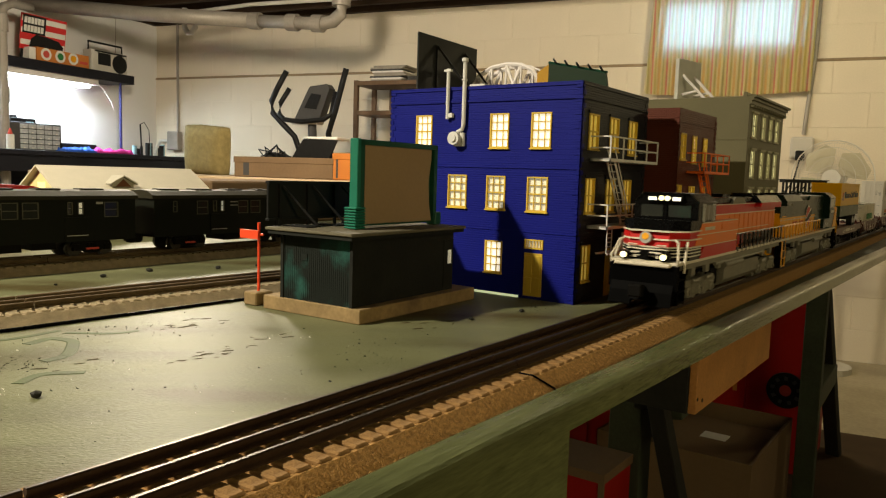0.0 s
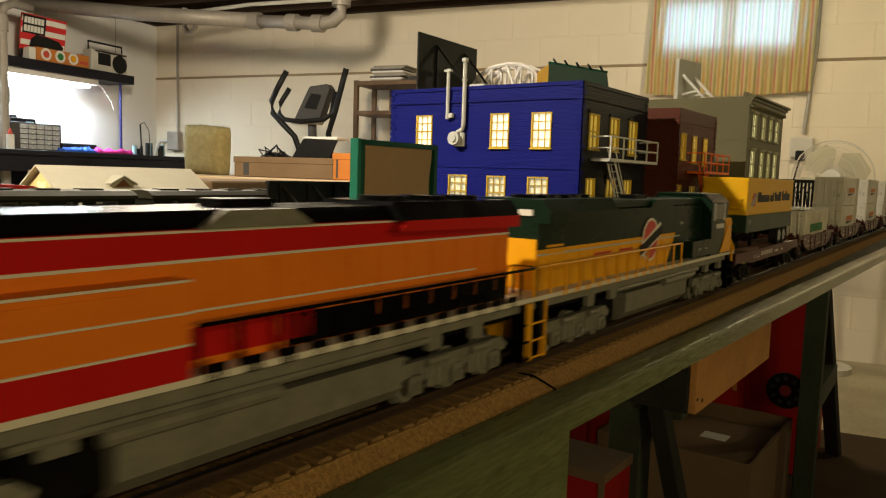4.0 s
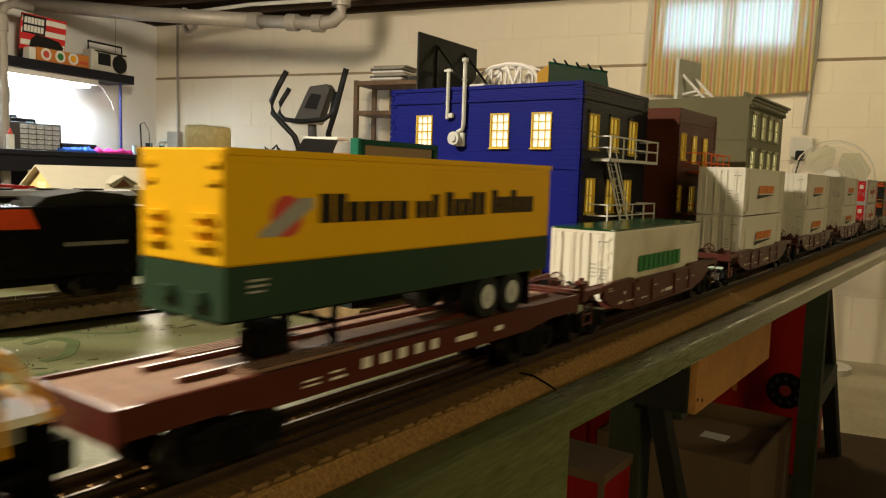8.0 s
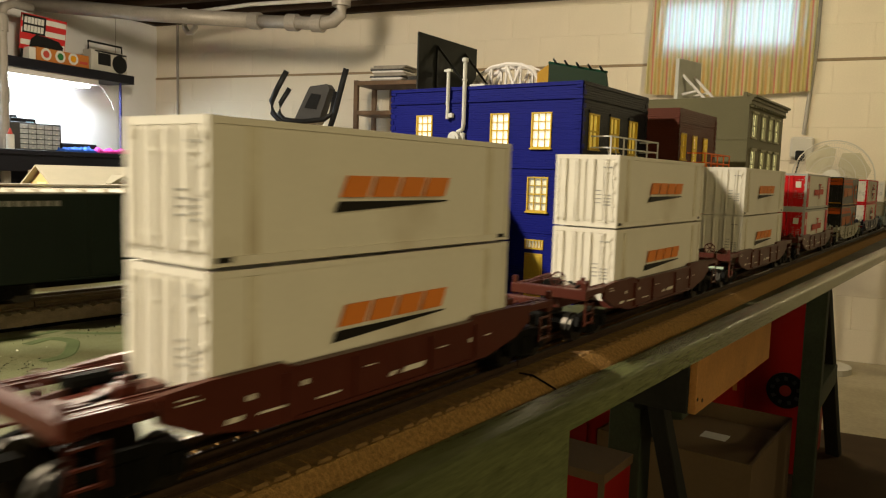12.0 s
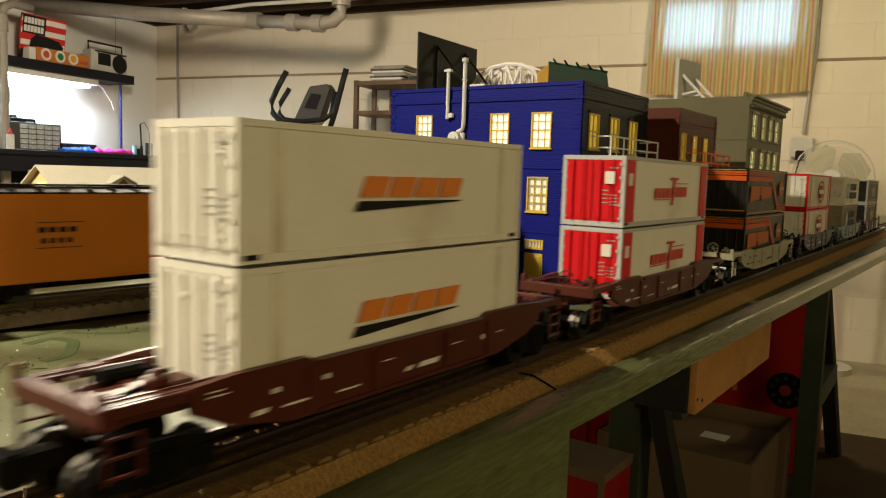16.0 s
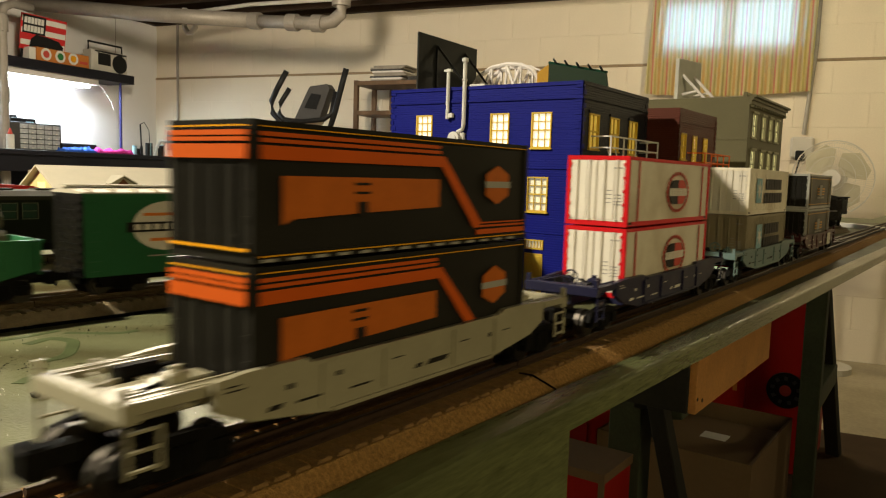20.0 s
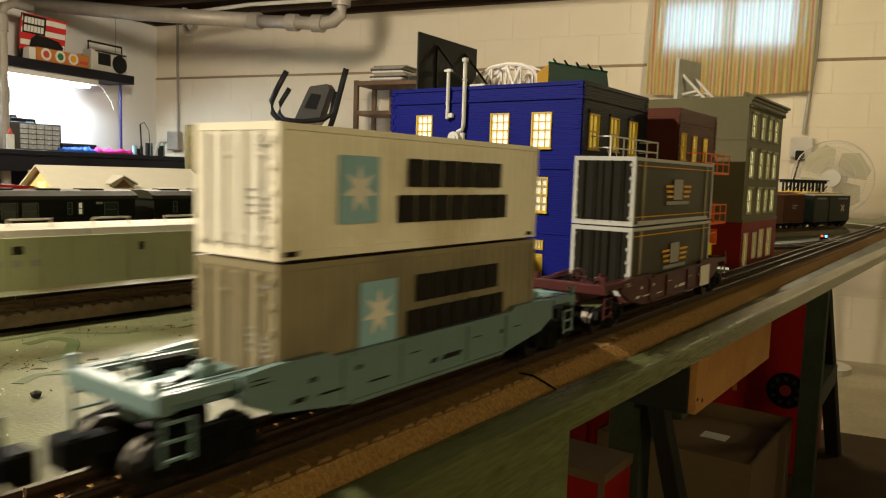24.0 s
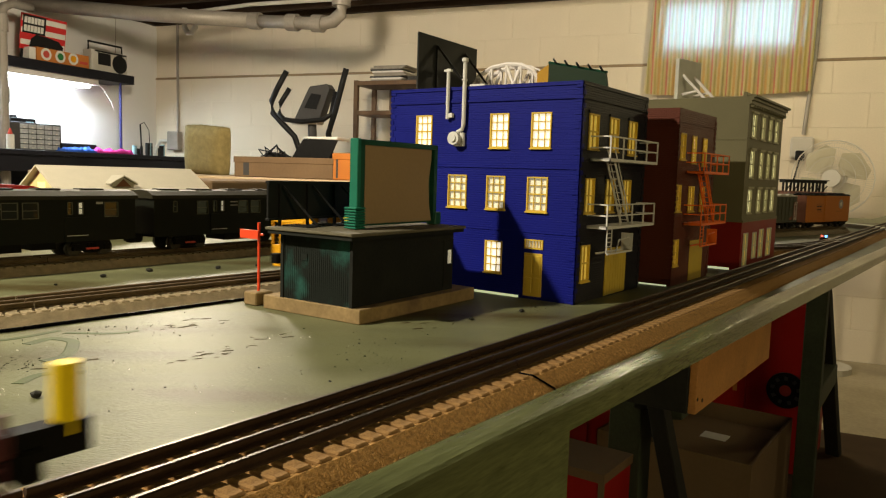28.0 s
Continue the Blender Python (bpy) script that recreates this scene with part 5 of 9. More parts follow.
def brown_house():
    h = thing("model_building", "dark red-brown brick model building with yellow windows", "model building", "model town buildings")
    x0, x1, y0, y1, H = 0.8282, 0.9660, 0.0568, 0.2600, 0.2005
    holes = [(0.8355, 0.8525, 0.1440, 0.1734), (0.8760, 0.8915, 0.1410, 0.1725), (0.9165, 0.9320, 0.1390, 0.1720), (0.8275 + 0.003, 0.8460, 0.0850, 0.1155), (0.8725, 0.8930, 0.0845, 0.1140), (0.9150, 0.9330, 0.0840, 0.1130), (0.8310, 0.8480, 0.0228, 0.0533), (0.8900, 0.9400, 0.001, 0.0490)]
    part("side_wall", wall_mesh("y", y0, 0.004, x0, x1, 0, H, holes), BROWN_PRINT, h)
    part("front_wall", wall_mesh("x", x0, 0.004, y0 + 0.004, y1, 0, H, []), BROWN_PRINT, h)
    part("back_wall", boxes((x1 - 0.004, x1, y0 + 0.004, y1, 0, H), (x0 + 0.004, x1 - 0.004, y1 - 0.004, y1, 0, H)), BROWN_PRINT, h)
    part("roof", boxes((x0 + 0.004, x1 - 0.004, y0 + 0.004, y1 - 0.004, H - 0.008, H - 0.004)), BROWN_PRINT, h)
    part("cornice", boxes((x0 - 0.001, x0, y0 - 0.001, y1, H - 0.015, H - 0.0135), (x0, x1, y0 - 0.001, y0, H - 0.015, H - 0.0135), (x0 - 0.001, x0, y0 - 0.001, y1, 0.1255, 0.1275), (x0, x1, y0 - 0.001, y0, 0.1255, 0.1275)), BROWN_PRINT, h)
    quoins(h, BROWN_PRINT, x0, y0, H, 1, 1)
    quoins(h, BROWN_PRINT, x1, y0, H, -1, 1)
    for k, (a, b, c, d) in enumerate(holes[:7]):
        window(h, "y", y0, a, b, c, d, YELLOW_TRIM, PANE_WHITE if k in (1, 2) else PANE_WARM, 2, 4)
    part("door", boxes((0.8900, 0.9400, y0 - 0.0004, y0 + 0.002, 0.001, 0.049)), YELLOW_DULL, h, "dull yellow double door")
    part("light_seam", boxes((x0 - 0.0004, x0 + 0.003, y0 + 0.004, y1, 0, 0.0016)), SEAM_LIGHT, h, "glowing gap under the wall")
    return h


brown_house()
fire_escape(ORANGE_PLASTIC, "orange fire escape with ladders on the brown building", 0.858, 0.958, 0.0568, (0.1315, 0.0720), "fire escapes")


def grey_house():
    h = thing("model_building", "olive grey four-storey model building with dark red ground floor", "model building", "model town buildings")
    x0, x1, y0, y1, H, F = 1.0600, 1.2660, 0.0420, 0.2700, 0.2360, 0.0660
    cols = [(1.0790, 1.1030), (1.1310, 1.1530), (1.1740, 1.1950), (1.2130, 1.2380)]
    rows = [(0.1820, 0.2150), (0.1270, 0.1650), (0.0780, 0.1120)]
    holes = [(a, b, c, d) for a, b in cols for c, d in rows]
    part("side_wall", wall_mesh("y", y0, 0.004, x0, x1, F, H, holes), GREY_PRINT, h)
    shops = [(1.0700, 1.0930, 0.004, 0.0510), (1.1200, 1.1420, 0.012, 0.0500), (1.1580, 1.1830, 0.010, 0.0530), (1.2050, 1.2330, 0.010, 0.0530)]
    part("ground_wall", wall_mesh("y", y0 - 0.001, 0.005, x0 - 0.001, x1, 0, F, shops), RED_PRINT, h, "dark red ground floor wall")
    part("front_wall", boxes((x0, x0 + 0.004, y0 + 0.004, y1, F, H)), GREY_PRINT, h)
    part("front_ground_wall", boxes((x0 - 0.001, x0 + 0.004, y0 + 0.004, y1, 0, F)), RED_PRINT, h)
    part("back_wall", boxes((x1 - 0.004, x1, y0 + 0.004, y1, 0, H), (x0 + 0.004, x1 - 0.004, y1 - 0.004, y1, 0, H)), GREY_PRINT, h)
    part("roof", boxes((x0 + 0.004, x1 - 0.004, y0 + 0.004, y1 - 0.004, H - 0.006, H - 0.002)), GREY_PRINT, h)
    for k, (o, z0, z1) in enumerate(((0.0030, H - 0.010, H - 0.005), (0.0055, H - 0.005, H - 0.001), (0.0085, H - 0.001, H + 0.002))):
        part("cornice", boxes((x0 - 0.001, x1 + o, y0 - o, y0, z0, z1)), GREY_PRINT, h)
    br = bmesh.new()
    for k in range(16):
        x = x0 + 0.004 + k * (x1 - x0 - 0.008) / 15
        box(br, x - 0.0015, x + 0.0015, y0 - 0.005, y0, H - 0.014, H - 0.010)
    part("cornice_bracket", br, GREY_PRINT, h)
    part("string_course", boxes((x0 - 0.001, x1, y0 - 0.0022, y0, F, F + 0.003), (x0 - 0.001, x0, y0, y1, F, F + 0.002), (x0 - 0.001, x0, y0, y1, 0.178, 0.1795)), GREY_PRINT, h)
    for k in range(3):
        part("chimney", boxes((x0 + 0.008 + 0.012 * k, x0 + 0.013 + 0.012 * k, y0 + 0.006, y0 + 0.011, H, H + 0.007)), GREY_PRINT, h)
    for a, b, c, d in holes:
        window(h, "y", y0, a, b, c, d, PALE_TRIM, PANE_PALE, 2, 2)
        part("window_hood", boxes((a - 0.002, b + 0.002, y0 - 0.003, y0, d, d + 0.003)), PALE_TRIM, h)
    for a, b, c, d in shops:
        window(h, "y", y0 - 0.001, a, b, c, d, GREY_PAINT, PANE_WARM, 2, 2, sill=False)
    part("light_seam", boxes((x0 - 0.0014, x0 + 0.003, y0 + 0.012, y1, 0, 0.0030)), SEAM_LIGHT, h, "glowing gap under the wall")
    return h


grey_house()


# ---- shed with its billboards ----
def shed():
    m = pose(0.4250, 0.1615, 0, 0, 0, 2.0)
    base = tagged(part("plywood_base", boxes((0, 0.170, 0, 0.108, 0, 0.0116), bevel=0.0006), BASE_WOOD, m=m), "raw plywood base block under the shed", "base")
    h = thing("model_shed", "weathered dark teal model shed with flat roof", "shed", m=m @ Matrix.Translation((0, 0, 0.0116)))
    x0, x1, y0, y1, H = 0.003, 0.146, 0.0105, 0.0880, 0.0570
    part("front_wall", boxes((x0, x0 + 0.003, y0, y1, 0, H)), SHED_TEAL, h, "peeling teal painted end wall")
    # Side and back walls have their shade put into the dark colour.
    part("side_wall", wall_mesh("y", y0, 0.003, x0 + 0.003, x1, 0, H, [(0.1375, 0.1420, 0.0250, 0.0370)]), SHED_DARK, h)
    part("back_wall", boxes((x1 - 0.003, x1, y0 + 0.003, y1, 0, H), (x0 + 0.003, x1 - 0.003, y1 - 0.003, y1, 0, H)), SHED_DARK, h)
    for k in range(34):
        y = y0 + 0.003 + k * (y1 - y0 - 0.006) / 33
        part("board_batten", boxes((x0 - 0.0003, x0, y - 0.0003, y + 0.0003, 0.001, H - 0.001)), SHED_TEAL, h)
    for yy in (y0 - 0.001, y1 - 0.002):
        part("corner_trim", boxes((x0 - 0.0014, x0 + 0.003, yy, yy + 0.003, 0, H)), SHED_DARK, h)
    part("window", boxes((0.1372, 0.1423, y0 - 0.0006, y0 + 0.0012, 0.0247, 0.0373)), PANE_BLIND, h, "small pale shed window")
    part("door_panel", boxes((0.1300, 0.1310, y0 - 0.0008, y0, 0.002, 0.046), (0.1300, 0.1462, y0 - 0.0008, y0, 0.0460, 0.0470)), SHED_DARK, h)
    part("patch", boxes((x0 - 0.0008, x0, 0.0590, 0.0655, 0.0335, 0.0390)), SHED_TEAL, h)
    part("roof", boxes((x0 - 0.011, x1 + 0.009, y0 - 0.008, y1 + 0.010, H, H + 0.0026), bevel=0.0006), ROOFING, h)
    part("fascia", boxes((x0 - 0.0095, x1 + 0.0075, y0 - 0.0065, y1 + 0.008, H - 0.0030, H)), SHED_DARK, h)
    z = 0.0116 + H + 0.0026
    # screen facing the near track
    s = thing("billboard", "brown card screen in a sea-green billboard frame", "billboard", m=m @ pose(0.036, 0.0350, z, 0, 0, -1))
    W, T = 0.108, 0.0745
    card = prism(bmesh.new(), [(0.008, 0.004), (0.104, 0.004), (0.1005, 0.018), (0.0985, 0.040), (0.102, 0.060), (0.102, 0.070), (0.008, 0.070)], "y", -0.0005, 0.0015)
    part("screen_card", card, CARDBOARD, s)
    part("back_panel", boxes((0.003, 0.106, 0.0030, 0.0055, 0.002, T - 0.002)), SCREEN_DARK, s)
    part("frame", boxes((0.0, W + 0.002, -0.002, 0.0065, T - 0.0045, T), (W - 0.003, W + 0.002, -0.002, 0.0065, 0.003, T), (0.0, 0.006, -0.002, 0.0065, 0.0, T)), SCREEN_DARK, s)
    part("side_pillar", boxes((-0.0040, 0.0005, -0.0030, 0.0060, 0.0, T + 0.0005), bevel=0.0006), SCREEN_GREEN, s, "bright sea-green side pillar")
    coil = bmesh.new()
    for k in range(8):
        box(coil, -0.0090, 0.004, -0.006, 0.007, 0.0005 + 0.0023 * k, 0.0022 + 0.0023 * k, bevel=0.0006)
    pieces("ribbed_foot", coil, SCREEN_GREEN, s)
    part("foot", boxes((W - 0.002, W + 0.008, -0.004, 0.007, 0, 0.012), bevel=0.001), SCREEN_DARK, s)
    # black board seen from behind
    b = thing("billboard", "black billboard seen from behind with diagonal braces", "billboard", m=m @ pose(-0.006, 0.0960, z))
    part("board", boxes((0.0, 0.150, 0.0, 0.002, 0.006, 0.0365)), BLACK, b)
    part("board_rim", boxes((-0.001, 0.151, -0.002, 0.0025, 0.0355, 0.0380), (-0.001, 0.151, -0.002, 0.0025, 0.0050, 0.0068)), BLACK, b)
    for x in (0.012, 0.045, 0.080, 0.115, 0.145):
        part("post", boxes((x - 0.0010, x + 0.0010, -0.0022, 0.0, 0.0, 0.0365)), BLACK, b)
    for x in (0.014, 0.050, 0.088, 0.125):
        br = tube_path(bmesh.new(), [(x, -0.002, 0.034), (x + 0.014, -0.030, 0.0008)], 0.0011, 6)
        part("brace", br, BLACK, b)
        part("foot_rail", boxes((x, x + 0.016, -0.031, -0.002, 0.0, 0.0012)), BLACK, b)


shed()

# ---- red signal post ----
sg = thing("sign_post", "orange-red T-shaped model sign post beside the shed", "sign post", m=pose(0.432, 0.288, 0))
part("foot", boxes((-0.010, 0.010, -0.008, 0.008, 0.0, 0.0116), bevel=0.001), BASE_WOOD, sg)
SIGNAL_RED = mat("orange_red_plastic", (0.62, 0.06, 0.02), 0.4, vary=0.06)
part("post", rods(((0, 0, 0.0116), (0, 0, 0.066), 0.0012)), SIGNAL_RED, sg)
part("crossbar", boxes((-0.003, 0.0, -0.002, 0.022, 0.0575, 0.0650)), SIGNAL_RED, sg)
part("rung", rods(((0, -0.006, 0.0615), (0, 0.010, 0.0615), 0.0011), ((0, 0, 0.066), (0, 0, 0.072), 0.0014)), SIGNAL_RED, sg)

# ---- things on the roofs ----
TRUSS = mat("white_truss_plastic", (0.74, 0.70, 0.68), 0.45, vary=0.05)
bb = thing("billboard", "large black billboard seen from behind on the blue roof", "billboard", m=pose(0.655, 0.2905, 0.2035, 0, 0, 3))
BOARD_BLACK = mat("dull_black_board", (0.016, 0.017, 0.016), 0.5)
part("board", boxes((0.0, 0.125, 0.0, 0.0025, 0.004, 0.0700), bevel=0.0005), BOARD_BLACK, bb)
part("bottom_lip", boxes((0.0, 0.125, -0.003, 0.0, 0.001, 0.004)), GREY_PRINT, bb)
for x in (0.035, 0.095):
    part("post", boxes((x - 0.0012, x + 0.0012, -0.0022, 0.0, 0.0, 0.060)), BLACK, bb)
    part("brace", tube_path(bmesh.new(), [(x, -0.001, 0.060), (x + 0.012, -0.046, 0.0008)], 0.0014, 6), BLACK, bb)
    part("base_rail", tube_path(bmesh.new(), [(x, -0.001, 0.0012), (x + 0.012, -0.046, 0.0012)], 0.0012, 6), BLACK, bb)
wbb = thing("billboard", "white billboard seen from behind on the grey roof", "billboard", m=pose(1.180, 0.182, 0.2350, 0, 0, -13))
part("board", boxes((0.0, 0.066, 0.0, 0.006, 0.002, 0.077), bevel=0.0005), mat("grey_white_board", (0.55, 0.55, 0.50), 0.5), wbb)
for x in (0.012, 0.045):
    part("brace", tube_path(bmesh.new(), [(x, -0.001, 0.052), (x + 0.004, -0.050, 0.002)], 0.0024, 6), TRUSS, wbb)
    part("brace", tube_path(bmesh.new(), [(x, -0.001, 0.022), (x + 0.002, -0.028, 0.026)], 0.0020, 6), TRUSS, wbb)
    part("base_rail", tube_path(bmesh.new(), [(x, -0.001, 0.002), (x + 0.004, -0.050, 0.002)], 0.0022, 6), TRUSS, wbb)
gb = thing("billboard", "dark green sign board lying on the blue roof", "billboard", m=pose(0.720, 0.095, 0.2025, 0, 0, 3))
part("board", prism(bmesh.new(), [(0.0, 0.001), (0.068, 0.001), (0.068, 0.037), (0.004, 0.024)][::1], "x", 0.0, 0.004), mat("bottle_green_board", (0.008, 0.022, 0.009), 0.5), gb)
part("lamp_rail", rods(*[((0.002, 0.008 + 0.013 * k, 0.0265 + 0.0026 * k), (-0.006, 0.008 + 0.013 * k, 0.0300 + 0.0026 * k), 0.0011) for k in range(5)]), BLACK, gb)
part("top_rim", tube_path(bmesh.new(), [(0.002, 0.003, 0.0250), (0.002, 0.069, 0.0385)], 0.0014, 6), SCREEN_DARK, gb)

tb = thing("truss_bridge", "white model truss bridge lying on the blue roof", "model bridge", m=pose(0.765, 0.195, 0.2025))
for x in (0.0, 0.022):
    top = [(x, 0.014, 0.039), (x, 0.030, 0.046), (x, 0.050, 0.048), (x, 0.070, 0.045), (x, 0.088, 0.036)]
    part("top_chord", tube_path(bmesh.new(), [(x, 0.0, 0.020)] + top + [(x, 0.100, 0.020)], 0.0026, 6), TRUSS, tb)
    part("bottom_chord", boxes((x - 0.0016, x + 0.0016, -0.004, 0.104, 0.0, 0.020)), TRUSS, tb)
    for k, p in enumerate(top):
        part("web_member", rods((p, (x, p[1] + (0.012 if k % 2 else -0.012), 0.019), 0.0019), (p, (x, p[1], 0.019), 0.0016)), TRUSS, tb)
for y, z in ((0.014, 0.039), (0.030, 0.046), (0.050, 0.048), (0.070, 0.045)):
    part("cross_strut", rods(((0.0, y, z), (0.022, y, z), 0.0014)), TRUSS, tb)
yb = thing("model_gable", "small yellow and brown gabled roof piece on the blue roof", "model part", m=pose(0.755, 0.170, 0.2025))
part("gable", prism(bmesh.new(), [(-0.006, 0.0), (0.028, 0.0), (0.028, 0.034), (0.012, 0.044), (-0.004, 0.032)], "x", 0.0, 0.02), mat("ochre_plastic", (0.40, 0.22, 0.02), 0.5), yb)
ac = thing("roof_unit", "small white slatted rooftop unit on the blue roof", "roof unit", m=pose(0.690, 0.226, 0.2025))
part("housing", boxes((0, 0.014, 0, 0.020, 0, 0.0160), bevel=0.0006), WHITE_METAL, ac)
for k in range(6):
    part("slat", boxes((-0.0006, 0.0, 0.0015, 0.0185, 0.002 + 0.0023 * k, 0.0032 + 0.0023 * k)), WHITE_METAL, ac)


# ---- rolling stock: shared pieces ----
moving = []      # things of the near train: (object, place along the train)
BEHIND = []      # things of the far train: (object, distance behind its engine)
NEAR = -1        # the side of a car that faces the camera is -y


def add(parent, name, material, *rows, label="", bevel=0.0):
    return pieces(name, boxes(*rows, bevel=bevel), material, parent, label)


def disc(bm, x, y0, y1, z, r, n=16):
    return rod(bm, (x, y0, z), (x, y1, z), r, n)


def wheelset(parent, x, r=0.0085, gauge=0.0155, m=WHEEL_STEEL):
    z = RAIL_Z + r
    for s in (-1, 1):
        bm = disc(bmesh.new(), x, s * (gauge - 0.003), s * (gauge + 0.003), z, r)
        disc(bm, x, s * (gauge + 0.0005), s * (gauge - 0.0035), z, r + 0.0012)
        disc(bm, x, s * (gauge + 0.003), s * (gauge + 0.0045), z, r * 0.35, 8)
        part("wheel", bm, m, parent, smooth=False)


def freight_truck(car, x, m=UNDER_BLACK, half=0.016):
    """Two axles in cast side frames, under a bolster."""
    bm = boxes((x - 0.006, x + 0.006, -0.02, 0.02, RAIL_Z + 0.008, RAIL_Z + 0.0135))
    bo = part("truck", bm, m, car, "black freight truck")
    for s in (-1, 1):
        y = s * 0.0205
        fb = bmesh.new()
        out = [(x - half - 0.006, 0.0255), (x - half - 0.004, 0.0310), (x - 0.008, 0.0335), (x + 0.008, 0.0335), (x + half + 0.004, 0.0310), (x + half + 0.006, 0.0255),
               (x + half - 0.004, 0.0225), (x + 0.007, 0.0190), (x - 0.007, 0.0190), (x - half + 0.004, 0.0225)]
        prism(fb, out, "y", y - 0.0018, y + 0.0018)
        for dx in (-half, half):
            box(fb, x + dx - 0.0035, x + dx + 0.0035, y - 0.003, y + 0.003, 0.0215, 0.0285)
        for dx in (-0.004, 0, 0.004):
            rod(fb, (x + dx, y + s * 0.0022, 0.0205), (x + dx, y + s * 0.0022, 0.0300), 0.0016, 6)
        part("side_frame", fb, m, bo)
    for dx in (-half, half):
        wheelset(bo, x + dx)
    return bo


def coupler(car, x, s, m=UNDER_BLACK):
    bm = boxes((min(x, x + s * 0.012), max(x, x + s * 0.012), -0.0035, 0.0035, 0.0270, 0.0330))
    box(bm, min(x + s * 0.010, x + s * 0.0185), max(x + s * 0.010, x + s * 0.0185), -0.0065, 0.0045, 0.0250, 0.0350, bevel=0.001)
    part("coupler", bm, m, car)


def bars(parent, name, material, x0, x1, z0, z1, y, count, gap=0.25, thick=0.0004, lean=0.0, low=()):
    """A row of plain letter-sized blocks on a side wall; those in low are shorter."""
    w = (x1 - x0) / count
    bm = bmesh.new()
    for i in range(count):
        a, b = x0 + i * w, x0 + (i + 1 - gap) * w
        top = z0 + (z1 - z0) * (0.72 if i in low else 1.0)
        prism(bm, [(a, z0), (b, z0), (b + lean, top), (a + lean, top)], "y", y - thick, y)
    return pieces(name, bm, material, parent)


def specks(parent, rows, material=LOGO_WHITE, y=0.0, name="marking"):
    bm = bmesh.new()
    for x0, x1, z0, z1 in rows:
        box(bm, x0, x1, y - 0.0004, y, z0, z1)
    return pieces(name, bm, material, parent)


# ---- well cars ----
CAR_L = 0.284


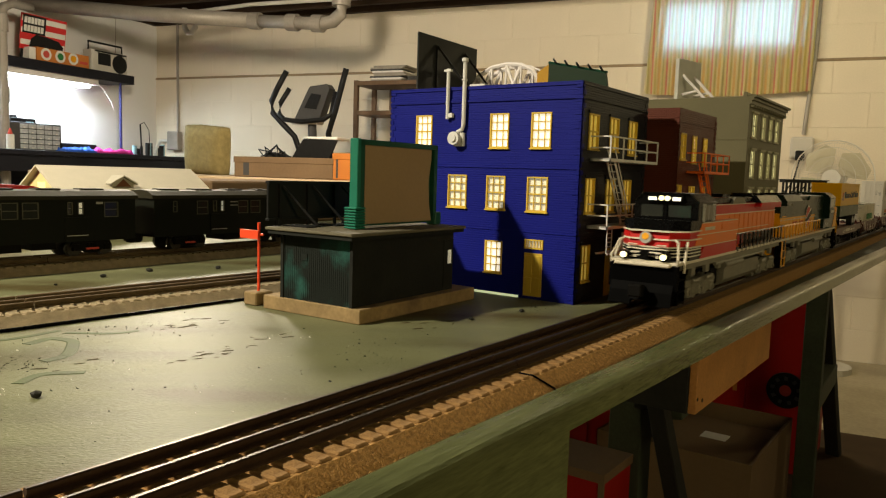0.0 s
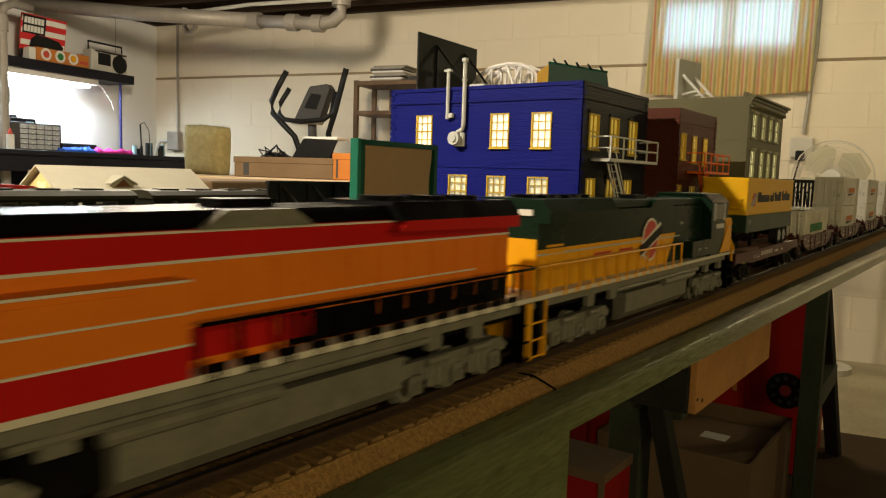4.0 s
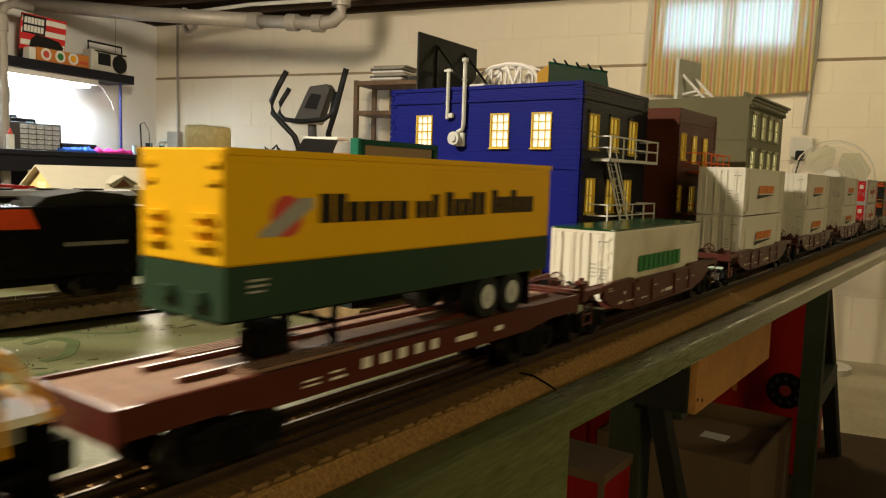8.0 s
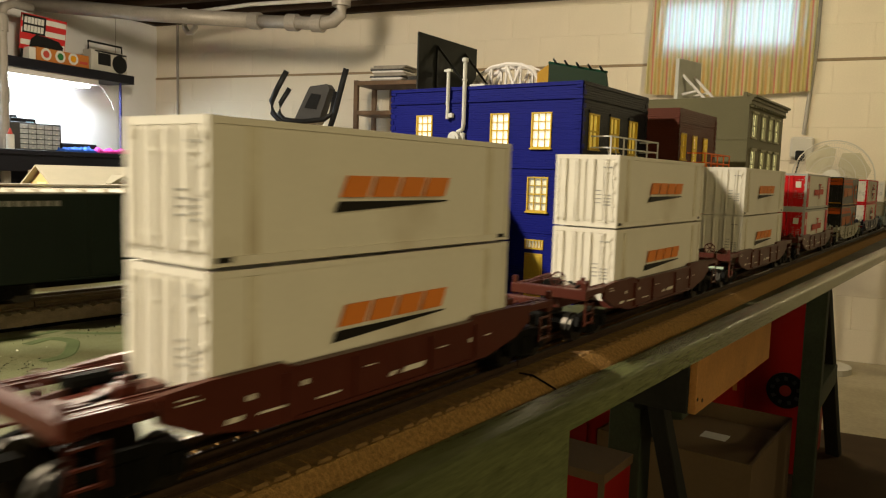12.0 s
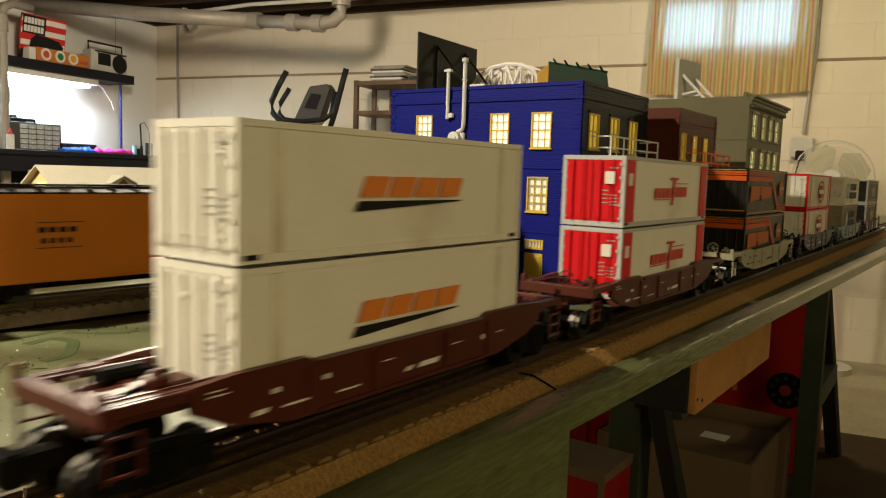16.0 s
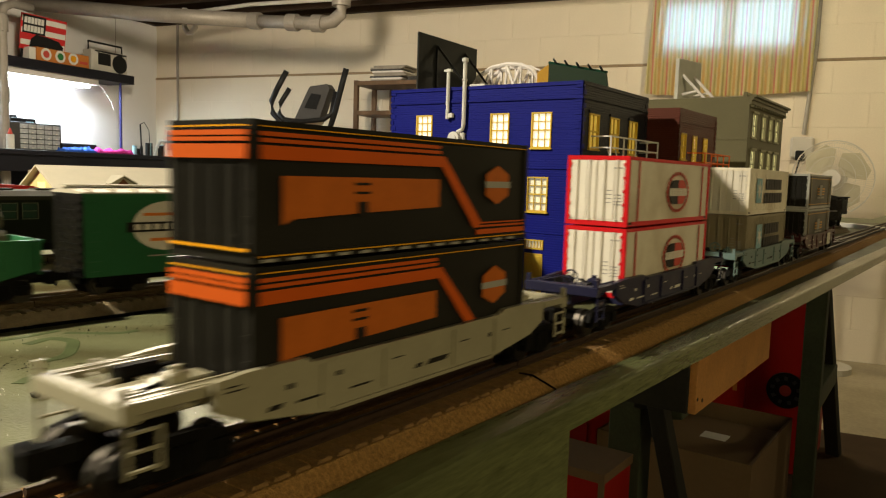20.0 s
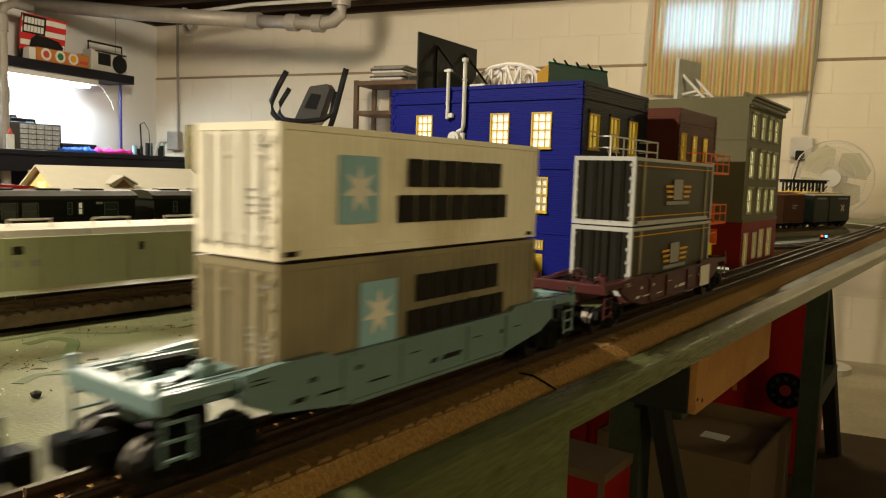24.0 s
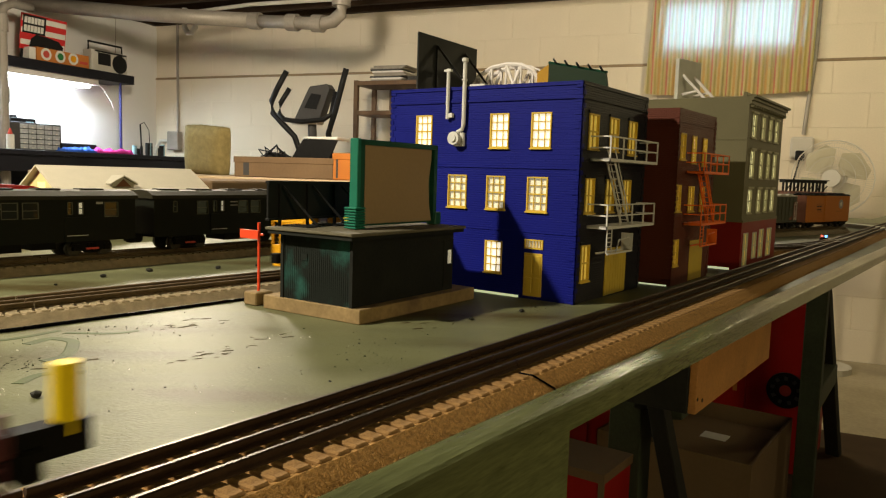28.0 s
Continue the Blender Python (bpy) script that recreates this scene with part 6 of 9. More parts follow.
def well_car(paint, label, slant=False, spots=LOGO_WHITE):
    """x runs from the leading end of the well load; the car reaches from -0.052 to 0.232."""
    car = thing("well_car", label, "rail car", "well cars of the container train")
    x0, x1, y = -0.050, 0.234, 0.0272
    lip = 0.0268 if slant else 0.0280
    for s in (-1, 1):
        bm = bmesh.new()
        out = [(-0.004, 0.0502), (0.030, 0.0502), (0.034, 0.0482), (0.150, 0.0482), (0.154, 0.0502), (0.188, 0.0502), (0.206, 0.0490), (0.206, 0.0400), (0.192, 0.0335), (0.164, lip), (0.022, lip), (-0.006, 0.0335), (-0.020, 0.0400), (-0.020, 0.0490)]
        if slant:
            out = [(-0.004, 0.0500), (0.022, 0.0500), (0.026, 0.0478), (0.158, 0.0478), (0.162, 0.0500), (0.188, 0.0500), (0.204, 0.0488), (0.204, 0.0385), (0.190, 0.0325), (0.150, lip), (0.036, lip), (-0.004, 0.0325), (-0.018, 0.0385), (-0.018, 0.0488)]
        prism(bm, out, "y", s * (y - 0.003), s * y)
        part("side_sill", bm, paint, car)
        a, b = sorted((s * y, s * (y + 0.0010)))
        e, f = sorted((s * (y - 0.0026), s * (y - 0.0002)))
        add(car, "edge_beam", paint, (-0.046, -0.0205, e, f, 0.0448, 0.0486), bevel=0.0004)
        add(car, "edge_beam", paint, (0.2065, 0.230, e, f, 0.0448, 0.0486), bevel=0.0004)
        add(car, "sill_flange", paint, (0.036, 0.150, a, b, lip, lip + 0.0016))
        add(car, "top_flange", paint, (0.036, 0.148, a, b, 0.0464, 0.0482))
        rib = bmesh.new()
        for xr in (0.030, 0.066, 0.116, 0.152):
            box(rib, xr, xr + 0.0012, a, b, 0.0296, 0.0464)
        pieces("sill_rib", rib, paint, car)
    add(car, "well_floor", paint, (0.0, 0.186, -0.0242, 0.0242, 0.0310, 0.0350))
    for xa, s in ((x0, 1), (x1, -1)):
        # buffer beam, two side platforms and the open frame between them
        a, b = sorted((xa, xa + s * 0.006))
        add(car, "buffer_beam", paint, (a, b, -y, y, 0.0420, 0.0488), bevel=0.0006)
        for sy in (-1, 1):
            c, d = sorted((xa + s * 0.006, xa + s * 0.046))
            e, f = sorted((sy * 0.0185, sy * (y - 0.003)))
            grate = boxes((c, d, e, e + 0.0012, 0.0462, 0.0486), (c, d, f - 0.0012, f, 0.0462, 0.0486))
            for k in range(9):
                xs = c + (d - c) * (k + 0.5) / 9
                box(grate, xs - 0.0010, xs + 0.0010, e + 0.0012, f - 0.0012, 0.0466, 0.0482)
            part("end_platform", grate, paint, car)
            cx = xa + s * 0.0015
            add(car, "corner_post", paint, (cx - 0.0012, cx + 0.0012, min(sy * 0.0235, sy * 0.0262), max(sy * 0.0235, sy * 0.0262), 0.0488, 0.0535))
            brace = tube_path(bmesh.new(), [(xa + s * 0.006, sy * 0.0060, 0.0448), (xa + s * 0.046, sy * 0.0180, 0.0448)], 0.0016, 6)
            part("diagonal_brace", brace, paint, car)
        c, d = sorted((xa + s * 0.006, xa + s * 0.048))
        add(car, "center_sill", paint, (c, d, -0.0055, 0.0055, 0.0345, 0.0455), bevel=0.0006)
        mid = xa + s * 0.028
        add(car, "cross_member", paint, (mid - 0.0022, mid + 0.0022, -0.0185, 0.0185, 0.0400, 0.0462))
        cyl = rod(bmesh.new(), (mid - 0.008, 0.0110, 0.0468), (mid + 0.008, 0.0110, 0.0468), 0.0036, 12)
        rod(cyl, (mid + 0.008, 0.0110, 0.0468), (mid + 0.014, 0.0110, 0.0468), 0.0012, 8)
        part("brake_cylinder", cyl, UNDER_BLACK, car, "black brake cylinder")
        valve = boxes((mid - 0.004, mid + 0.004, -0.0150, -0.0080, 0.0450, 0.0510), bevel=0.0008)
        rod(valve, (mid, -0.0115, 0.0510), (mid, -0.0115, 0.0530), 0.0018, 8)
        part("brake_valve", valve, paint, car)
        line = tube_path(bmesh.new(), [(mid - 0.012, -0.0120, 0.0472), (mid - 0.005, -0.0115, 0.0480), (mid + 0.006, 0.0020, 0.0482), (mid + 0.015, 0.0040, 0.0470)], 0.0008, 6)
        part("air_line", line, UNDER_BLACK, car)
        wheel = bmesh.new()
        hx, hz = xa + s * 0.0050, 0.0530
        tube_path(wheel, [(hx, -0.0050 + 0.0052 * math.cos(q * math.pi / 6), hz + 0.0052 * math.sin(q * math.pi / 6)) for q in range(13)], 0.0006, 5)
        for q in range(3):
            rod(wheel, (hx, -0.0050 - 0.0052 * math.cos(q * math.pi / 3), hz - 0.0052 * math.sin(q * math.pi / 3)), (hx, -0.0050 + 0.0052 * math.cos(q * math.pi / 3), hz + 0.0052 * math.sin(q * math.pi / 3)), 0.0004, 4)
        if s > 0:
            part("brake_wheel", wheel, paint, car)
        else:
            wheel.free()
        stair = bmesh.new()
        for sy in (-1, 1):
            for k in range(3):
                zz = 0.0275 + 0.0060 * k
                rod(stair, (xa + s * 0.002, sy * (y - 0.001), zz), (xa + s * 0.013, sy * (y - 0.001), zz), 0.0007, 5)
            rod(stair, (xa + s * 0.002, sy * (y - 0.001), 0.026), (xa + s * 0.002, sy * (y - 0.001), 0.0415), 0.0008, 5)
            rod(stair, (xa + s * 0.013, sy * (y - 0.001), 0.026), (xa + s * 0.013, sy * (y - 0.001), 0.0400), 0.0008, 5)
        pieces("ladder", stair, paint, car)
        freight_truck(car, xa + s * 0.022)
        coupler(car, xa, -s)
    yy = -y
    specks(car, [(-0.014, -0.006, 0.0445, 0.0449), (-0.014, -0.008, 0.0461, 0.0465), (0.013, 0.016, 0.0402, 0.0420), (0.038, 0.041, 0.0402, 0.0420),
                 (0.018, 0.030, 0.0342, 0.0350), (0.046, 0.058, 0.0334, 0.0341), (0.072, 0.079, 0.0405, 0.0409), (0.122, 0.129, 0.0395, 0.0399), (0.147, 0.149, 0.0380, 0.0400), (0.161, 0.167, 0.0392, 0.0396)], spots, yy)
    bm = bmesh.new()
    prism(bm, [(0.096, 0.0335), (0.110, 0.0335), (0.1125, 0.0357), (0.0985, 0.0357)], "y", yy - 0.0004, yy)
    prism(bm, [(0.087, 0.0335), (0.091, 0.0335), (0.093, 0.0353), (0.089, 0.0353)], "y", yy - 0.0004, yy)
    prism(bm, [(0.004, 0.0340), (0.010, 0.0340), (0.0112, 0.0357), (0.0052, 0.0357)], "y", yy - 0.0004, yy)
    pieces("marking", bm, spots, car)
    return car


# ---- containers ----
BOX_L, BOX_W, BOX_H = 0.186, 0.0472, 0.0495


def container(wall, trim, end, label, ribs=True, post=None, edges=None, marks=True):
    """A 0.186 m box with doors at its leading end (x = 0), base at z = 0."""
    c = thing("shipping_container", label, "container", "containers on the train")
    w, L, H = BOX_W / 2, BOX_L, BOX_H
    add(c, "body", wall, (0.0012, L - 0.0012, -w + 0.0010, w - 0.0010, 0.0012, H - 0.0012))
    edge = edges or trim
    for x in (0.0, L - 0.0028):
        for s in (-1, 1):
            a, b = sorted((s * (w - 0.0028), s * w))
            add(c, "corner_post", edge, (x, x + 0.0028, a, b, 0.0, H))
    for s in (-1, 1):
        a, b = sorted((s * (w - 0.0016), s * (w - 0.0002)))
        add(c, "top_rail", trim, (0.0028, L - 0.0028, a, b, H - 0.0026, H - 0.0002))
        add(c, "bottom_rail", trim, (0.0028, 0.0102, a, b, 0.0002, 0.0012), (0.0102, L - 0.0102, a, b, 0.0002, 0.0034), (L - 0.0102, L - 0.0028, a, b, 0.0002, 0.0012))
        slot = boxes((0.0036, 0.0098, min(s * (w - 0.0012), s * (w - 0.0004)), max(s * (w - 0.0012), s * (w - 0.0004)), 0.0014, 0.0032),
                     (L - 0.0098, L - 0.0036, min(s * (w - 0.0012), s * (w - 0.0004)), max(s * (w - 0.0012), s * (w - 0.0004)), 0.0014, 0.0032))
        pieces("forklift_slot", slot, LOGO_BLACK, c)
        if post:
            for x in (0.0165, 0.1650):
                add(c, "side_post", post, (x, x + 0.0045, min(s * (w - 0.001), s * (w - 0.0001)), max(s * (w - 0.001), s * (w - 0.0001)), 0.0036, H - 0.0028))
    for x in (0.0002, L - 0.0014):
        add(c, "end_rail", edge, (x, x + 0.0012, -w + 0.0028, w - 0.0028, 0.0, 0.0034), (x, x + 0.0012, -w + 0.0028, w - 0.0028, H - 0.0030, H))
    # doors at the leading end
    for s in (-1, 1):
        a, b = sorted((s * 0.0004, s * (w - 0.0030)))
        door = add(c, "door", end, (0.0004, 0.0014, a, b, 0.0036, H - 0.0032))
        panel = bmesh.new()
        for k in range(3):
            y0 = a + (b - a) * (k + 0.12) / 3
            y1 = a + (b - a) * (k + 0.88) / 3
            box(panel, -0.0001, 0.0005, y0, y1, 0.0050, H - 0.0046)
        pieces("door_panel", panel, end, door)
        for k in (0.26, 0.74):
            yy = a + (b - a) * k
            bar = rod(bmesh.new(), (-0.0006, yy, 0.0034), (-0.0006, yy, H - 0.0028), 0.0006, 6)
            box(bar, -0.0012, 0.0002, yy - 0.0010, yy + 0.0010, 0.0090, 0.0100)
            box(bar, -0.0012, 0.0002, yy - 0.0010, yy + 0.0010, H - 0.0120, H - 0.0110)
            part("lock_rod", bar, end, door)
        hinge = bmesh.new()
        for k in range(5):
            zz = 0.006 + k * (H - 0.012) / 4
            box(hinge, -0.0007, 0.0010, s * (w - 0.0030) - 0.0008, s * (w - 0.0030) + 0.0008, zz - 0.0010, zz + 0.0010)
        pieces("hinge", hinge, edge, door)
    mk = bmesh.new()
    for k in range(4 if marks else 0):
        box(mk, -0.0003, 0.0, -w + 0.0050, -w + 0.0100, 0.0150 + 0.0022 * k, 0.0160 + 0.0022 * k)
        box(mk, -0.0003, 0.0, -w + 0.0120, -w + 0.0162, 0.0165 + 0.0028 * k, 0.0172 + 0.0028 * k)
    if marks:
        box(mk, -0.0003, 0.0, -w + 0.0045, -w + 0.0110, H - 0.0090, H - 0.0080)
    pieces("marking", mk, LOGO_GREY if end is not LOGO_GREY else LOGO_WHITE, c)
    if ribs:
        rb = bmesh.new()
        for k in range(26):
            x = 0.008 + k * (L - 0.016) / 25
            for s in (-1, 1):
                a, b = sorted((s * (w - 0.0012), s * (w - 0.00075)))
                box(rb, x, x + 0.0022, a, b, 0.0036, H - 0.0028)
        pieces("side_rib", rb, wall, c)
    rf = bmesh.new()
    for k in range(12):
        x = 0.010 + k * (L - 0.020) / 11
        box(rf, x - 0.002, x + 0.002, -w + 0.003, w - 0.003, H - 0.0014, H - 0.0006)
    pieces("roof_rib", rf, trim if trim is not LOGO_BLACK else wall, c)
    return c


SIDE = -BOX_W / 2 - 0.0002


def wedge_sign(c, dz=0.0):
    """Orange letter blocks over a black wedge."""
    bars(c, "logo_block", LOGO_ORANGE, 0.060, 0.130, 0.0228 + dz, 0.0312 + dz, SIDE, 4, 0.14, lean=0.004)
    bm = prism(bmesh.new(), [(0.057, 0.0170 + dz), (0.130, 0.0206 + dz), (0.130, 0.0212 + dz), (0.0595, 0.0212 + dz)], "y", SIDE - 0.0004, SIDE)
    part("logo_wedge", bm, LOGO_BLACK, c)


def shield_sign(c):
    bm = bmesh.new()
    prism(bm, [(0.0995, 0.0355), (0.1035, 0.0355), (0.0985, 0.0140), (0.0945, 0.0140)], "y", SIDE - 0.0004, SIDE)
    box(bm, 0.0925, 0.1095, SIDE - 0.0004, SIDE, 0.0340, 0.0360)
    part("logo_stem", bm, LOGO_RED, c)
    bars(c, "logo_block", LOGO_RED, 0.0585, 0.0945, 0.0200, 0.0275, SIDE, 4, 0.18)
    bars(c, "logo_block", LOGO_RED, 0.1020, 0.1315, 0.0205, 0.0285, SIDE, 4, 0.18)
    specks(c, [(0.057, 0.0915, 0.0186, 0.0192), (0.1040, 0.1325, 0.0310, 0.0316)], LOGO_RED, SIDE, "logo_line")


def band_sign(c):
    """Orange bands that run along, drop and run on, a long panel and a shield."""
    t = 0.0003
    bm = bmesh.new()
    for z0, z1 in ((0.0440, 0.0455), (0.0418, 0.0432), (0.0360, 0.0408)):
        box(bm, 0.003, 0.1060 + (0.0455 - z1) * 0.2, SIDE - t, SIDE, z0, z1)
    prism(bm, [(0.1030, 0.0408), (0.1095, 0.0408), (0.1420, 0.0095), (0.1350, 0.0070), (0.1350, 0.0075)], "y", SIDE - t, SIDE)
    for z0, z1 in ((0.0040, 0.0065), (0.0075, 0.0085), (0.0093, 0.0100)):
        box(bm, 0.1375, 0.1832, SIDE - t, SIDE, z0, z1)
    pieces("stripe", bm, STRIPE_ORANGE, c)
    bm = prism(bmesh.new(), [(0.013, 0.0130), (0.018, 0.0150), (0.054, 0.0165), (0.106, 0.0180), (0.106, 0.0305), (0.013, 0.0305)], "y", SIDE - t, SIDE)
    part("sign_panel", bm, BAND_ORANGE, c)
    specks(c, [(0.0520, 0.0575, 0.0150, 0.0210), (0.0500, 0.0590, 0.0240, 0.0250), (0.0500, 0.0590, 0.0275, 0.0285)], LOGO_BLACK, SIDE - t, "sign_panel_block")
    sh = prism(bmesh.new(), [(0.1555, 0.0185), (0.1660, 0.0230), (0.1660, 0.0335), (0.1555, 0.0380), (0.1450, 0.0335), (0.1450, 0.0230)], "y", SIDE - t, SIDE)
    part("logo_shield", sh, BAND_ORANGE, c)
    specks(c, [(0.1440, 0.1670, 0.0268, 0.0300)], LOGO_GREY, SIDE - t, "logo_bar")
    specks(c, [(0.003, 0.183, 0.0470, 0.0474), (0.003, 0.183, 0.0022, 0.0027)], LOCO_YELLOW, SIDE, "stripe")
    en = bmesh.new()
    for z0, z1 in ((0.0440, 0.0458), (0.0420, 0.0434), (0.0360, 0.0410)):
        box(en, -0.0016, -0.0012, -0.0220, 0.0220, z0, z1)
    pieces("end_stripe", en, STRIPE_ORANGE, c)
    specks(c, [(0.004 + 0.0125 * k, 0.0105 + 0.0125 * k, 0.0004, 0.0015) for k in range(14)], LOGO_GREY, SIDE, "reflector")
    add(c, "end_line", LOCO_YELLOW, (-0.0014, -0.0010, -0.0220, 0.0220, 0.0042, 0.0052), (-0.0014, -0.0010, -0.0220, 0.0220, 0.0470, 0.0475))


def capsule_sign(c):
    """A two-coloured capsule in a ring of dots, with pale blocks across it."""
    cx, cz, r = 0.1030, 0.0245, 0.0095
    for s, m in ((-1, LOGO_BLACK), (1, LOGO_RED)):
        pts = [(cx, cz - r), (cx, cz + r)]
        arc = [(cx + s * (0.010 + r * math.cos(a)), cz + r * math.sin(a)) for a in [math.pi / 2 - k * math.pi / 10 for k in range(11)]]
        part("logo_half", prism(bmesh.new(), [pts[0], pts[1]] + arc, "y", SIDE - 0.0003, SIDE), m, c)
    dots = bmesh.new()
    for k in range(26):
        a = 2 * math.pi * k / 26
        x, z = cx + 0.0245 * math.cos(a), cz + 0.0148 * math.sin(a)
        rod(dots, (x, SIDE, z), (x, SIDE - 0.0003, z), 0.0017, 8)
    pieces("logo_dot", dots, LOGO_RED, c)
    bars(c, "logo_block", LOGO_WHITE, cx - 0.021, cx + 0.021, cz - 0.003, cz + 0.003, SIDE - 0.0003, 7, 0.25)


def star_sign(c, dx=0.0):
    x0, z0 = 0.0300 + dx, 0.0125
    add(c, "logo_square", LOGO_BLUE, (x0, x0 + 0.023, SIDE - 0.0003, SIDE, z0, z0 + 0.0265))
    star = bmesh.new()
    pts = []
    for k in range(14):
        r = 0.0100 if k % 2 == 0 else 0.0042
        pts.append((x0 + 0.0115 + r * math.sin(math.pi * k / 7), z0 + 0.01325 + r * math.cos(math.pi * k / 7)))
    prism(star, pts, "y", SIDE - 0.0006, SIDE - 0.0003)
    part("logo_star", star, LOGO_WHITE, c)
    bars(c, "logo_block", LOGO_BLACK, 0.0720 + dx * 0.6, 0.1490, 0.0270, 0.0390, SIDE, 6, 0.14)
    bars(c, "logo_block", LOGO_BLACK, 0.0660 + dx * 0.6, 0.1550, 0.0118, 0.0235, SIDE, 7, 0.14)


def wing_sign(c):
    specks(c, [(0.003, 0.183, 0.0430, 0.0437), (0.003, 0.183, 0.0062, 0.0069)], LOCO_YELLOW, SIDE, "stripe")
    bm = bmesh.new()
    for z in (0.0200, 0.0240, 0.0280):
        d = (z - 0.02) * 0.4
        box(bm, 0.0665 - d, 0.0795, SIDE - 0.0004, SIDE, z, z + 0.0018)
        box(bm, 0.1050, 0.1200 + d, SIDE - 0.0004, SIDE, z, z + 0.0018)
    pieces("logo_wing", bm, LOCO_YELLOW, c)
    add(c, "logo_shield", LOGO_GREY, (0.0815, 0.1025, SIDE - 0.0003, SIDE, 0.0185, 0.0345))
    bars(c, "logo_block", LOGO_GREY, 0.0665, 0.1200, 0.0145, 0.0172, SIDE, 16, 0.2)


def load(car_u, kind, paint, car_label, labels, slant=False):
    car = well_car(paint, car_label, slant, LOGO_BLACK if paint in (CAR_GREY, CAR_BLUE) else LOGO_WHITE)
    moving.append((car, car_u, 0.0))
    low, high = kind()
    moving.append((low, car_u, 0.0352))
    if high:
        moving.append((high, car_u, 0.0858))


def green_top_box():
    c = container(BOX_CREAM, BOX_WHITE, BOX_WHITE, "stained white shipping container with green roof and green lettering blocks")
    add(c, "roof_panel", ROOF_GREEN, (0.0, BOX_L, -BOX_W / 2, BOX_W / 2, BOX_H - 0.0012, BOX_H + 0.0002), label="glossy green roof")
    bars(c, "logo_block", LOGO_GREEN, 0.0470, 0.1390, 0.0170, 0.0288, SIDE, 9, 0.24)
    return c, None


def white_boxes():
    out = []
    for _ in range(2):
        c = container(BOX_WHITE, BOX_WHITE, BOX_WHITE, "white shipping container with orange lettering blocks and black wedge", ribs=False, post=BOX_CREAM)
        wedge_sign(c)
        out.append(c)
    return out


def red_end_boxes():
    out = []
    for _ in range(2):
        c = container(BOX_WHITE, GREY_PAINT, BOX_RED, "white shipping container with red ends and dull red sign", ribs=False)
        for x in (0.0028, 0.1675):
            add(c, "red_panel", BOX_RED, (x, x + 0.0155, SIDE - 0.0001, SIDE + 0.0004, 0.0036, BOX_H - 0.0028))
        shield_sign(c)
        specks(c, [(0.006, 0.013, 0.0290, 0.0375)], LOGO_WHITE, SIDE, "badge")
        add(c, "end_badge", LOGO_WHITE, (-0.0016, -0.0012, -0.0165, -0.0095, 0.0300, 0.0385))
        out.append(c)
    return out


def black_boxes():
    out = []
    for _ in range(2):
        c = container(BOX_BLACK, BOX_BLACK, BOX_BLACK, "black shipping container with orange stripes and orange panel", ribs=False, marks=False)
        band_sign(c)
        out.append(c)
    return out


def capsule_boxes():
    out = []
    for _ in range(2):
        c = container(BOX_CREAM, BOX_RED, BOX_WHITE, "cream shipping container edged in red with round sign", ribs=False)
        specks(c, [(0.0185, 0.0205, 0.0036, 0.0465), (0.1640, 0.1660, 0.0036, 0.0465)], LOGO_RED, SIDE + 0.0003, "stripe")
        capsule_sign(c)
        out.append(c)
    return out


def star_boxes():
    low = container(BOX_TAUPE, BOX_TAUPE, BOX_TAUPE, "weathered taupe shipping container with star sign and black lettering blocks")
    star_sign(low, 0.013)
    high = container(BOX_PALE, BOX_PALE, BOX_WHITE, "off-white shipping container with blue star sign and black lettering blocks")
    star_sign(high)
    return low, high


def olive_boxes():
    out = []
    for _ in range(2):
        c = container(BOX_OLIVE, GREY_PAINT, BOX_BLACK, "dark olive shipping container with silver frame and winged sign", ribs=False, post=BOX_TAUPE, edges=GREY_PAINT, marks=False)
        wing_sign(c)
        out.append(c)
    return out


PITCH = 0.3275
FIRST = 1.7755
load(FIRST, green_top_box, CAR_BROWN, "oxide brown well car carrying one green-roofed container", None)
for k in (1, 2, 3):
    load(FIRST + PITCH * k, white_boxes, CAR_BROWN, "oxide brown well car carrying stacked white containers", None)
load(FIRST + PITCH * 4, red_end_boxes, CAR_BROWN, "oxide brown well car carrying stacked red-ended containers", None)
load(FIRST + PITCH * 5, black_boxes, CAR_GREY, "pale grey well car carrying stacked black containers", None, True)
load(FIRST + PITCH * 6, capsule_boxes, CAR_NAVY, "navy blue well car carrying red-edged containers", None)
load(FIRST + PITCH * 7, star_boxes, CAR_BLUE, "pale blue well car carrying star-signed containers", None, True)
load(FIRST + PITCH * 8, olive_boxes, CAR_MAROON, "maroon well car carrying olive containers at train's tail", None)
tail = moving[-3][0]
add(tail, "tail_patch", LOGO_WHITE, (0.1480, 0.1740, -0.0290, -0.0284, 0.0285, 0.0462))
flag = part("tail_lamp", rods(((0.262, 0.0, 0.036), (0.262, 0.0, 0.058), 0.0042), n=12), mat("yellow_lamp_plastic", (0.75, 0.55, 0.01), 0.4, vary=0.05), tail, "yellow end-of-train lamp post")
add(tail, "tail_bracket", UNDER_BLACK, (0.234, 0.268, -0.004, 0.004, 0.030, 0.040))


